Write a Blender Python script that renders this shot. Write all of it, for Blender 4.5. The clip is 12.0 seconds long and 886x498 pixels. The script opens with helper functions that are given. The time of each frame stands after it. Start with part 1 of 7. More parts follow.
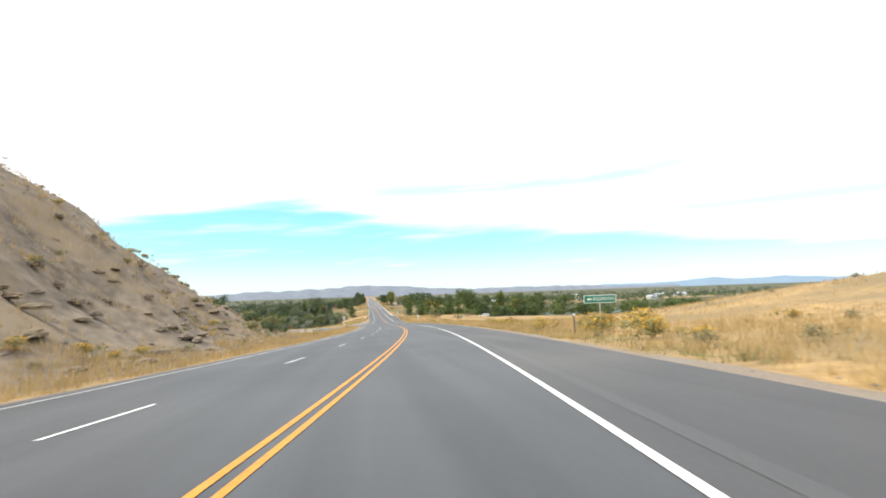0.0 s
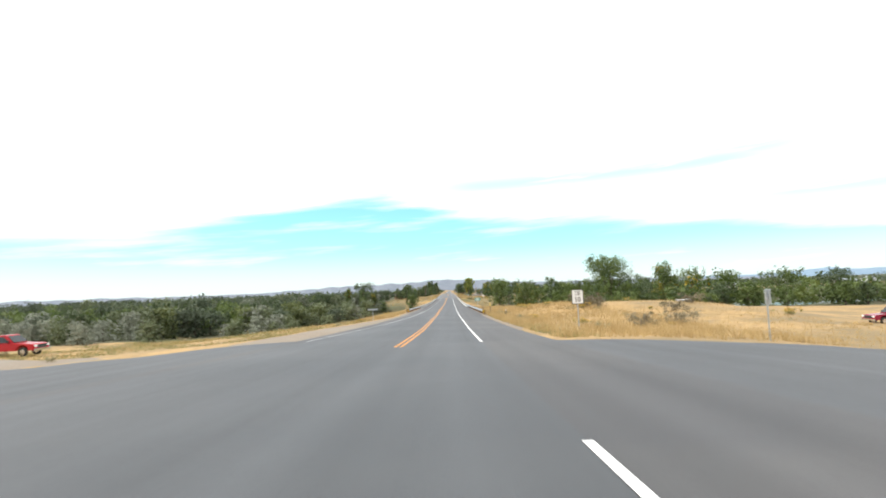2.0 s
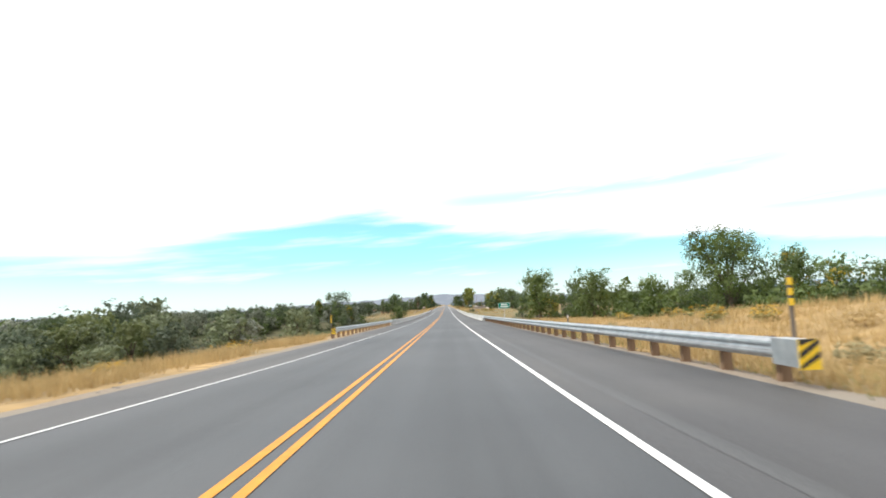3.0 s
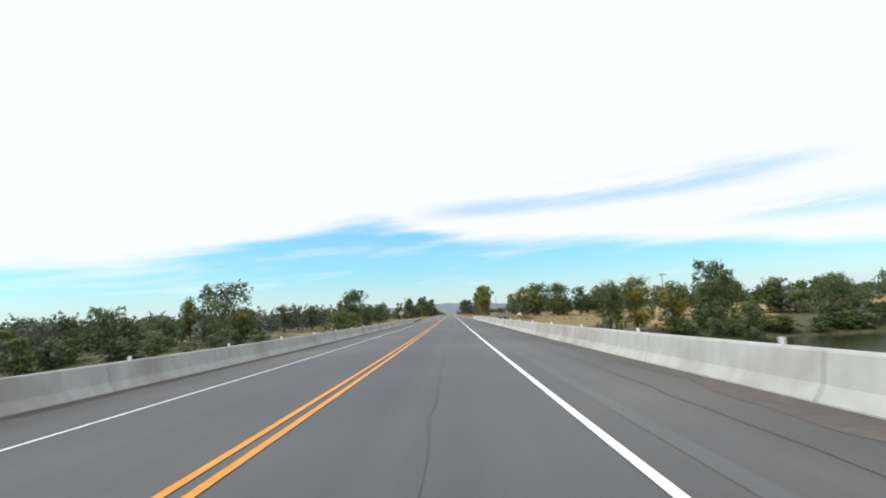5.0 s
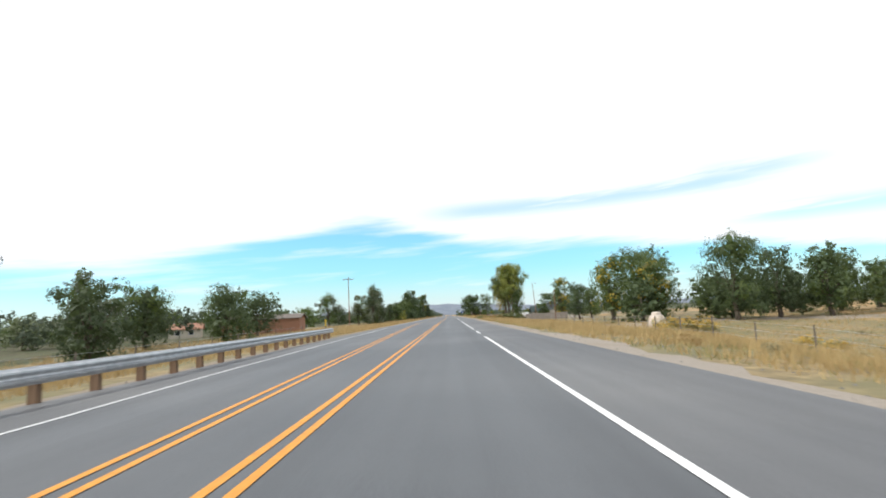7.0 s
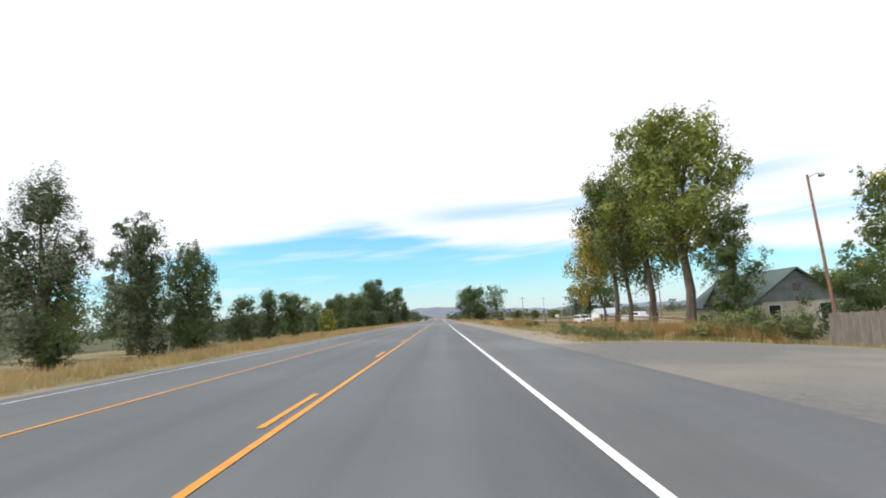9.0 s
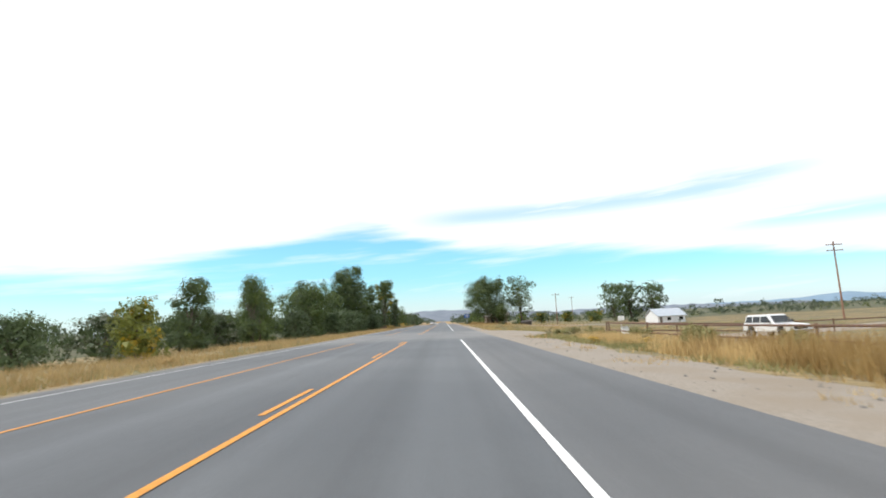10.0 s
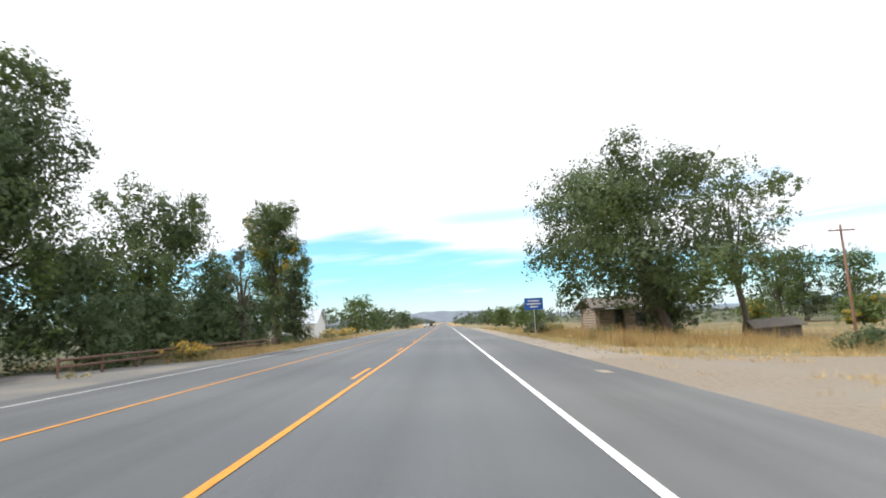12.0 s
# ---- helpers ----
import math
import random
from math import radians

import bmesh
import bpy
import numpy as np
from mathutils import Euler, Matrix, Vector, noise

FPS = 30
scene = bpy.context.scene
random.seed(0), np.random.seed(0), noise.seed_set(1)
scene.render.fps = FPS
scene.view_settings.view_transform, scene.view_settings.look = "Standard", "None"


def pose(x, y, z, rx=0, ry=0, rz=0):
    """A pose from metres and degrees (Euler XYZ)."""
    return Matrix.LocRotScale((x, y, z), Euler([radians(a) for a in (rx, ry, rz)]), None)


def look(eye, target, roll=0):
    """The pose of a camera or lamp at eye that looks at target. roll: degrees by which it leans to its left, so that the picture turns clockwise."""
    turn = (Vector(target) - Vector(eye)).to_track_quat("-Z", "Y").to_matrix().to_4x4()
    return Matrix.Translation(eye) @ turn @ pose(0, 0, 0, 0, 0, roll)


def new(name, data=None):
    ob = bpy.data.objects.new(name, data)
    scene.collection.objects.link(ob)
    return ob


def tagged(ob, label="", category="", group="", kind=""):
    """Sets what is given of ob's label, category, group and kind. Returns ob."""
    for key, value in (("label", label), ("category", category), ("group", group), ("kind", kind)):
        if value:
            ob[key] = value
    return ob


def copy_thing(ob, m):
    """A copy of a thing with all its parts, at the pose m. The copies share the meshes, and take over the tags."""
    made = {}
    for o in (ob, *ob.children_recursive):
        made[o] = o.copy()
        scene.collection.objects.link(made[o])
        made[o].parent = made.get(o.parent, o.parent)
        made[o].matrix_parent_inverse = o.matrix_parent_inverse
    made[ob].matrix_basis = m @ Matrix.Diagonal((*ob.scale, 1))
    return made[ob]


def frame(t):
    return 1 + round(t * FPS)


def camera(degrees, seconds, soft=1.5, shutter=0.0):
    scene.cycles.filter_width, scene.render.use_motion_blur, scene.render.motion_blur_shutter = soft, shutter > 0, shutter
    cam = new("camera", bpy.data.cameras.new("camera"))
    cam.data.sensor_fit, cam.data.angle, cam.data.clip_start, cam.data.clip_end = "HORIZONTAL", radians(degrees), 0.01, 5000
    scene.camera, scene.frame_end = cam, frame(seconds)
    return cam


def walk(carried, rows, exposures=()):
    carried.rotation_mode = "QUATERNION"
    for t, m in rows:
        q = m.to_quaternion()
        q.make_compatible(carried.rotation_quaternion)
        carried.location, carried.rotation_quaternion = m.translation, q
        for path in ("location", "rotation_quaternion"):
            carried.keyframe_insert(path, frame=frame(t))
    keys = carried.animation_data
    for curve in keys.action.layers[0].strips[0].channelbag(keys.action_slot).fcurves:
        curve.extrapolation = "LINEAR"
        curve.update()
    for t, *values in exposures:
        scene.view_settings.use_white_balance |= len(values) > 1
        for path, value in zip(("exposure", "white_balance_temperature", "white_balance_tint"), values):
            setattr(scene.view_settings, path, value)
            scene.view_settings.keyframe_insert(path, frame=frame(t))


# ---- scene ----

# Plan: s runs along the road in plan metres, X across it (right positive). K turns plan metres into scene metres.
K = 0.5
EYE = 1.285
CROWN = 0.017
BANK = 0.034
BEND, BEND_END = radians(7.6), 112.0

GRADE_S = [-300, 0, 149, 186, 222, 290, 364, 398, 890, 960, 1250, 1330, 9000]
GRADE_V = [-.046, -.046, -.048, -.032, -.02, -.013, -.006, 0, 0, -.007, -.007, 0, 0]
_S = np.arange(-300, 9001, 1.0)
_V = np.interp(_S, GRADE_S, GRADE_V)
_Z = np.concatenate([[0], np.cumsum((_V[1:] + _V[:-1]) / 2)])
_Z = _Z - np.interp(398, _S, _Z)


def prof(s):
    return np.interp(s, _S, _Z)


def heading(s):
    return BEND * np.maximum(0, 1 - np.asarray(s, float) / BEND_END)


def centre(s):
    return -BEND * np.maximum(0, BEND_END - np.asarray(s, float)) ** 2 / (2 * BEND_END)


def crown_line(s):
    return np.interp(s, [200, 240, 470, 530], [-3.66, -1.9, -1.9, -3.66])


def banking(s):
    """How far the bend is banked, 1 to 0."""
    return np.interp(s, [125, 185], [1.0, 0.0])


def surf(s, X):
    b = banking(s)
    return prof(s) + b * BANK * X - (1 - b) * CROWN * np.abs(X - crown_line(s))


def place(s, X, z):
    """Plan coordinates to plan-metre world coordinates."""
    th = heading(s)
    return centre(s) + X * np.cos(th), s - X * np.sin(th), z


# ---- camera ----
# seconds, s, X, yaw to the left of the road, pitch up, roll
ROWS = [
    (0, 0, 0.02, -0.35, 4.64, 1.9),
    (0.5, 37, 0.02, -0.35, 4.64, 1.9),
    (1, 76, 0.53, -0.4, 4.44, 1.9),
    (1.5, 112, 0.75, 0.15, 4.34, 2),
    (2, 149, 0.5, 0.6, 4.34, 2.2),
    (2.5, 186, -0.05, 0.66, 5, 2.5),
    (3, 222, -0.08, 0.1, 5.9, 2.7),
    (5, 364, 0.3, 0.55, 6.9, 3.2),
    (5.5, 398.3, 0.18, 0.17, 7.2, 3.3),
    (6, 433.5, 0.3, -0.09, 7.15, 3.3),
    (6.5, 467, 0.4, -0.35, 7.1, 3.3),
    (7, 500.5, -0.07, 0.43, 7, 3),
    (9, 626.5, 0.29, -0.7, 7.3, 3.1),
    (9.5, 655.6, 0.6, -0.43, 7.45, 3.2),
    (10, 686.3, 0.74, -0.26, 7.65, 3),
    (10.5, 714.4, 0.59, 0, 7.75, 2.9),
    (11, 744.2, 0.21, -0.04, 7.6, 3),
    (11.5, 772.6, 0.16, -0.22, 7.6, 2.9),
    (12, 802.9, 0.27, -0.16, 7.75, 2.9),
]
cam = camera(79.2, 12.0, soft=1.8, shutter=0.05)
keys = []
for t, s, X, yaw, pitch, roll in ROWS:
    x, y, z = place(s, X, surf(s, X) + EYE)
    keys.append((t, pose(K * x, K * y, K * z, 90 + pitch, 0, math.degrees(-heading(s)) + yaw) @ pose(0, 0, 0, 0, 0, -roll)))
walk(cam, keys, [(0.0, 0.5, 6350, 10), (3.2, 0.44, 6350, 10), (4.8, 0.0, 6200, 10), (5.5, 0.0, 6200, 10), (6.5, 0.06, 6150, 10), (7.2, 0.18, 6150, 10), (9.0, 0.08, 6150, 10),
                 (9.5, 0.08, 6150, 10), (10.3, 0.25, 6150, 10), (11.2, 0.32, 6200, 10), (12.0, 0.38, 6200, 10)])

# ---- world and sun ----
SUN_EL, SUN_AZ = 50.0, 258.0   # azimuth clockwise from the road's direction
world = bpy.data.worlds.new("sky")
scene.world = world
world.use_nodes = True
wn, wl = world.node_tree.nodes, world.node_tree.links
wn.clear()


def wmath(op, a, b=None, c=None):
    n = wn.new("ShaderNodeMath")
    n.operation = op
    for i, v in enumerate((a, b, c)):
        if v is None:
            continue
        if isinstance(v, (int, float)):
            n.inputs[i].default_value = v
        else:
            wl.new(v, n.inputs[i])
    return n.outputs[0]


def wrange(v, a, b, c=0.0, d=1.0, smooth=True):
    n = wn.new("ShaderNodeMapRange")
    n.interpolation_type = "SMOOTHSTEP" if smooth else "LINEAR"
    wl.new(v, n.inputs["Value"])
    for k, q in zip(("From Min", "From Max", "To Min", "To Max"), (a, b, c, d)):
        n.inputs[k].default_value = q
    return n.outputs[0]


def wmix(f, a, b):
    n = wn.new("ShaderNodeMix")
    n.data_type = "RGBA"
    for k, v in (("Factor", f), ("A", a), ("B", b)):
        if isinstance(v, tuple):
            n.inputs[k].default_value = (*v, 1)
        else:
            wl.new(v, n.inputs[k])
    return n.outputs["Result"]


tc = wn.new("ShaderNodeTexCoord")
sep = wn.new("ShaderNodeSeparateXYZ")
wl.new(tc.outputs["Generated"], sep.inputs[0])
elev = wmath("DEGREES", wmath("ARCSINE", sep.outputs["Z"]))
azim = wmath("DEGREES", wmath("ARCTAN2", sep.outputs["X"], sep.outputs["Y"]))
# the rim of the cloud bank: its height in degrees against the azimuth
rim = wn.new("ShaderNodeFloatCurve")
cv = rim.mapping.curves[0]
RIM = ((-180, 6), (-50, 5.2), (-40, 5.8), (-32, 6.2), (-24, 7.3), (-18.5, 8.5), (-13, 9.5), (-9, 9.9), (-5, 9.4), (0, 8.2), (7, 7.2), (15, 6.6), (24, 6.0), (36, 4.4), (48, 3.2), (180, 5))
for i, (a, e) in enumerate(RIM):
    pt = ((a + 180) / 360, e / 20)
    if i == 0:
        cv.points[0].location = pt
    elif i == len(RIM) - 1:
        cv.points[1].location = pt
    else:
        cv.points.new(*pt)
rim.mapping.update()
wl.new(wrange(azim, -180, 180, smooth=False), rim.inputs["Value"])
rim_deg = wmath("MULTIPLY", rim.outputs[0], 20.0)
streak_co = wn.new("ShaderNodeCombineXYZ")
tilted = wmath("SUBTRACT", elev, wmath("MULTIPLY", azim, 0.06))
wl.new(wmath("MULTIPLY", azim, 0.05), streak_co.inputs["X"])
wl.new(wmath("MULTIPLY", tilted, 0.5), streak_co.inputs["Y"])
wisps = wn.new("ShaderNodeTexNoise")
wisps.inputs["Scale"].default_value, wisps.inputs["Detail"].default_value, wisps.inputs["Roughness"].default_value = 1.0, 5, 0.55
wl.new(streak_co.outputs[0], wisps.inputs["Vector"])
wob = wmath("MULTIPLY", wmath("SUBTRACT", wisps.outputs["Fac"], 0.5), 4.0)
over = wmath("ADD", wmath("SUBTRACT", elev, rim_deg), wob)
bank = wrange(over, -1.0, 0.9)
# thin blue gaps inside the bank, in two slanting streaks
def streak(low, slope, half, from_az, to_az, cut):
    off = wmath("ABSOLUTE", wmath("SUBTRACT", wmath("SUBTRACT", elev, low), wmath("MULTIPLY", azim, slope)))
    inside_ = wmath("MULTIPLY", wrange(off, half, 0.0), wrange(azim, from_az, to_az))
    return wmath("MULTIPLY", inside_, wrange(wisps.outputs["Fac"], cut + .1, cut - .08))


gaps = wmath("MAXIMUM", wmath("MULTIPLY", streak(10.8, .02, 1.5, -6, 4, .56), wrange(azim, 37, 27)), streak(8.0, -.01, 1.5, 24, 34, .58))
gaps = wmath("MAXIMUM", gaps, wmath("MULTIPLY", wmath("MULTIPLY", streak(12.0, .0, 1.6, 8, 16, .5), wrange(azim, 40, 30)), .9))
cover = wmath("SUBTRACT", bank, wmath("MULTIPLY", gaps, 0.55))
# thin veils in the clear part
veil = wmath("MULTIPLY", wrange(wisps.outputs["Fac"], 0.48, 0.7), 0.55)
cover = wmath("MAXIMUM", cover, veil)
haze = wrange(elev, 5.0, 0.0)
cover = wmath("MAXIMUM", cover, wmath("MULTIPLY", haze, 0.55))
sky = wn.new("ShaderNodeTexSky")
sky.sky_type, sky.sun_disc = "NISHITA", False
sky.sun_elevation, sky.sun_rotation = radians(SUN_EL), radians(SUN_AZ)
clear = wn.new("ShaderNodeVectorMath")
clear.operation = "MULTIPLY"
wl.new(sky.outputs[0], clear.inputs[0])
clear.inputs[1].default_value = (0.104, 0.166, 0.186)
colour = wmix(cover, clear.outputs[0], (1.0, 1.0, 1.0))
bg = wn.new("ShaderNodeBackground")
bg.inputs["Strength"].default_value = 1.0
wl.new(colour, bg.inputs["Color"])
out = wn.new("ShaderNodeOutputWorld")
wl.new(bg.outputs[0], out.inputs["Surface"])

sun = new("sun", bpy.data.lights.new("sun", "SUN"))
sun.data.energy, sun.data.angle, sun.data.color = 2.9, radians(0.8), (1, 0.945, 0.85)
az, el = radians(SUN_AZ), radians(SUN_EL)
sun.matrix_world = look((math.sin(az) * math.cos(el), math.cos(az) * math.cos(el), math.sin(el)), (0, 0, 0))

# ---- materials ----
def material(name, stops, scale=1.0, rough=0.8, metal=0.0, bump=0.2, detail=6.0, spots=None, spot_scale=0.15, spot_range=(0.5, 0.65), per_island=False, coords="Object", stretch=(1, 1, 1), transmit=0.0):
    """Noise-driven colours at two scales: stops are colours from the noise's low to its high; spots a second, larger tint."""
    m = bpy.data.materials.new(name)
    m.use_nodes = True
    n, l = m.node_tree.nodes, m.node_tree.links
    b = n["Principled BSDF"]
    tc = n.new("ShaderNodeTexCoord")
    mp = n.new("ShaderNodeMapping")
    mp.inputs["Scale"].default_value = stretch
    where_ = n.new("ShaderNodeNewGeometry").outputs["Position"] if coords == "World" else tc.outputs[coords]
    l.new(where_, mp.inputs["Vector"])
    noi = n.new("ShaderNodeTexNoise")
    noi.inputs["Scale"].default_value = scale / K
    noi.inputs["Detail"].default_value = detail
    l.new(mp.outputs[0], noi.inputs["Vector"])
    ramp = n.new("ShaderNodeValToRGB")
    l.new(noi.outputs["Fac"], ramp.inputs["Fac"])
    e = ramp.color_ramp.elements
    for i, c in enumerate(stops):
        pos = 0.3 + 0.4 * i / max(1, len(stops) - 1)
        el_ = e[i] if i < 2 else e.new(pos)
        el_.position, el_.color = pos, (*c, 1)
    col = ramp.outputs["Color"]
    if spots:
        big = n.new("ShaderNodeTexNoise")
        big.inputs["Scale"].default_value = spot_scale / K
        big.inputs["Detail"].default_value = 5
        l.new(where_, big.inputs["Vector"])
        r2 = n.new("ShaderNodeMapRange")
        r2.inputs["From Min"].default_value, r2.inputs["From Max"].default_value = spot_range
        l.new(big.outputs["Fac"], r2.inputs["Value"])
        mix = n.new("ShaderNodeMix")
        mix.data_type = "RGBA"
        l.new(r2.outputs[0], mix.inputs["Factor"])
        l.new(col, mix.inputs["A"])
        mix.inputs["B"].default_value = (*spots, 1)
        col = mix.outputs["Result"]
    if per_island:
        geo = n.new("ShaderNodeNewGeometry")
        hsv = n.new("ShaderNodeHueSaturation")
        r3 = n.new("ShaderNodeMapRange")
        r3.inputs["To Min"].default_value, r3.inputs["To Max"].default_value = 0.9, 1.1
        l.new(geo.outputs["Random Per Island"], r3.inputs["Value"])
        own = n.new("ShaderNodeMapRange")
        own.inputs["To Min"].default_value, own.inputs["To Max"].default_value = 0.84, 1.22
        l.new(n.new("ShaderNodeObjectInfo").outputs["Random"], own.inputs["Value"])
        both = n.new("ShaderNodeMath")
        both.operation = "MULTIPLY"
        l.new(r3.outputs[0], both.inputs[0])
        l.new(own.outputs[0], both.inputs[1])
        l.new(both.outputs[0], hsv.inputs["Value"])
        l.new(col, hsv.inputs["Color"])
        col = hsv.outputs["Color"]
    l.new(col, b.inputs["Base Color"])
    b.inputs["Roughness"].default_value, b.inputs["Metallic"].default_value = rough, metal
    if bump:
        bp = n.new("ShaderNodeBump")
        bp.inputs["Strength"].default_value = bump
        bp.inputs["Distance"].default_value = 0.02
        l.new(noi.outputs["Fac"], bp.inputs["Height"])
        l.new(bp.outputs[0], b.inputs["Normal"])
    if transmit:
        tr = n.new("ShaderNodeBsdfTranslucent")
        l.new(col, tr.inputs["Color"])
        mx = n.new("ShaderNodeMixShader")
        mx.inputs[0].default_value = transmit
        l.new(b.outputs[0], mx.inputs[1])
        l.new(tr.outputs[0], mx.inputs[2])
        l.new(mx.outputs[0], n["Material Output"].inputs["Surface"])
    return m


def asphalt(name, lo, hi, worn):
    """Worn paving: grain, large patches, streaks along the road, and dust spread over the gravel crossing."""
    m = material(name, [lo, hi], 40, .62, spots=worn, spot_scale=.12, spot_range=(.42, .75))
    n, l = m.node_tree.nodes, m.node_tree.links
    b = n["Principled BSDF"]
    col = b.inputs["Base Color"].links[0].from_socket
    tc = n.new("ShaderNodeTexCoord")
    mp = n.new("ShaderNodeMapping")
    mp.inputs["Scale"].default_value = (1.1 / K, .012 / K, 1)
    l.new(tc.outputs["Object"], mp.inputs["Vector"])
    st = n.new("ShaderNodeTexNoise")
    st.inputs["Scale"].default_value, st.inputs["Detail"].default_value = 1.0, 4
    l.new(mp.outputs[0], st.inputs["Vector"])
    r = n.new("ShaderNodeMapRange")
    for k, v in zip(("From Min", "From Max", "To Min", "To Max"), (.3, .7, .8, 1.22)):
        r.inputs[k].default_value = v
    l.new(st.outputs["Fac"], r.inputs["Value"])
    hs = n.new("ShaderNodeHueSaturation")
    l.new(r.outputs[0], hs.inputs["Value"])
    l.new(col, hs.inputs["Color"])
    sp = n.new("ShaderNodeSeparateXYZ")
    l.new(tc.outputs["Object"], sp.inputs[0])
    up, dn = n.new("ShaderNodeMapRange"), n.new("ShaderNodeMapRange")
    for q, a, c in ((up, 719 * K, 733 * K), (dn, 758 * K, 744 * K)):
        q.interpolation_type = "SMOOTHSTEP"
        q.inputs["From Min"].default_value, q.inputs["From Max"].default_value = a, c
        l.new(sp.outputs["Y"], q.inputs["Value"])
    dn_ = n.new("ShaderNodeTexNoise")
    dn_.inputs["Scale"].default_value, dn_.inputs["Detail"].default_value = .35 / K, 6
    l.new(tc.outputs["Object"], dn_.inputs["Vector"])
    rr = n.new("ShaderNodeMapRange")
    rr.inputs["From Min"].default_value, rr.inputs["From Max"].default_value, rr.inputs["To Max"].default_value = .22, .68, .8
    l.new(dn_.outputs["Fac"], rr.inputs["Value"])
    m1, m2 = n.new("ShaderNodeMath"), n.new("ShaderNodeMath")
    m1.operation = m2.operation = "MULTIPLY"
    l.new(up.outputs[0], m1.inputs[0])
    l.new(dn.outputs[0], m1.inputs[1])
    l.new(m1.outputs[0], m2.inputs[0])
    l.new(rr.outputs[0], m2.inputs[1])
    mx = n.new("ShaderNodeMix")
    mx.data_type = "RGBA"
    l.new(m2.outputs[0], mx.inputs["Factor"])
    l.new(hs.outputs["Color"], mx.inputs["A"])
    mx.inputs["B"].default_value = (.215, .207, .193, 1)
    l.new(mx.outputs["Result"], b.inputs["Base Color"])
    return m


ASPHALT = asphalt("asphalt", (.043, .047, .051), (.067, .072, .077), (.084, .088, .091))
ASPHALT_PALE = asphalt("pale_asphalt", (.06, .065, .07), (.092, .098, .104), (.113, .118, .121))
ASPHALT_PALE_SIDE = asphalt("pale_shoulder_asphalt", (.066, .069, .072), (.104, .106, .109), (.132, .131, .128))
ASPHALT_SIDE = asphalt("shoulder_asphalt", (.0395, .0395, .0415), (.067, .067, .0685), (.093, .089, .083))
ASPHALT_WORN = asphalt("worn_asphalt", (.05, .052, .054), (.085, .086, .087), (.1, .1, .098))
YELLOW = material("yellow_paint", [(.5, .2, .012), (.68, .29, .02)], 9, .6, bump=.1)
WHITE = material("white_paint", [(.6, .6, .58), (.82, .82, .8)], 9, .6, bump=.1)
WHITE_WORN = material("worn_white_paint", [(.42, .43, .43), (.68, .68, .67)], 7, .7, bump=.1)
CONCRETE = material("concrete", [(.34, .345, .33), (.44, .445, .425)], 3, .85, spots=(.285, .275, .255), spot_scale=.35, stretch=(1, 1, .4), coords="World")
STEEL = material("galvanized_steel", [(.38, .4, .42), (.55, .57, .58)], 4, .42, .8, bump=.05)
POST_WOOD = material("post_wood", [(.13, .08, .045), (.24, .15, .09)], 8, .85, stretch=(1, 1, .2))
DRY_GROUND = material("dry_grass_ground", [(.23, .145, .056), (.36, .235, .093), (.48, .32, .13)], 1.6, .95, bump=.6, spots=(.22, .16, .075), spot_scale=.11, spot_range=(.42, .62))
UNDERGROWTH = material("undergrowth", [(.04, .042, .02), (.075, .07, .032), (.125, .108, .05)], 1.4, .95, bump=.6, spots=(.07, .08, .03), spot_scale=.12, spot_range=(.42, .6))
VERGE = material("brown_olive_verge", [(.13, .1, .05), (.22, .165, .078), (.33, .25, .12)], 2.2, .95, bump=.7, spots=(.15, .135, .062), spot_scale=.2, spot_range=(.42, .6))
FIELD = material("field_ground", [(.13, .092, .037), (.205, .145, .058), (.29, .205, .082)], 1.6, .95, bump=.6, spots=(.115, .102, .046), spot_scale=.16, spot_range=(.42, .6))
GRAVEL = material("gravel", [(.17, .138, .1), (.28, .225, .17)], 14, .95, bump=.6, spots=(.23, .2, .16), spot_scale=.2)
CUT_EARTH = material("cut_earth", [(.085, .068, .05), (.165, .133, .098), (.25, .2, .145)], .9, .95, bump=1.0, detail=10, spots=(.22, .17, .11), spot_scale=.14, stretch=(1.6, 1, .6))
BARK = material("bark", [(.07, .055, .04), (.16, .13, .1)], 6, .95, bump=.6, stretch=(1, 1, .25))
LEAF = material("leaf_green", [(0.075, 0.112, 0.029), (0.143, 0.189, 0.051)], .35, .6, bump=0, per_island=True, transmit=.34)
LEAF_DARK = material("leaf_dark_green", [(0.06, 0.09, 0.037), (0.109, 0.147, 0.06)], .35, .6, bump=0, per_island=True, transmit=.34)
LEAF_GREY = material("leaf_grey_green", [(0.14, 0.16, 0.11), (0.22, 0.24, 0.165)], .35, .6, bump=0, per_island=True, transmit=.34)
LEAF_BRIGHT = material("leaf_bright_green", [(.15, .175, .03), (.26, .27, .052)], .35, .6, bump=0, per_island=True, transmit=.3)
LEAF_BROWN = material("leaf_brownish", [(0.099, 0.088, 0.044), (0.176, 0.149, 0.077)], .35, .6, bump=0, per_island=True, transmit=.34)
# leaf green with distance haze mixed into the base colour
LEAF_HAZED = material("leaf_hazed_blue_green", [(.075, .1, .06), (.12, .15, .092)], .2, .7, bump=0, per_island=True, transmit=.3)
LEAF_WEED = material("feathery_green_weed", [(.12, .15, .05), (.2, .225, .085)], .5, .7, bump=0, per_island=True, transmit=.3)
RUST_GRASS = material("rust_brown_grass", [(.32, .2, .07), (.47, .32, .12)], .4, .8, bump=0, per_island=True, transmit=.25)
LEAF_SILVER = material("leaf_silver_green", [(.24, .26, .2), (.33, .35, .275)], .35, .6, bump=0, per_island=True, transmit=.34)
LEAF_SOFT = material("leaf_soft_green", [(.135, .165, .088), (.21, .24, .125)], .35, .6, bump=0, per_island=True, transmit=.34)
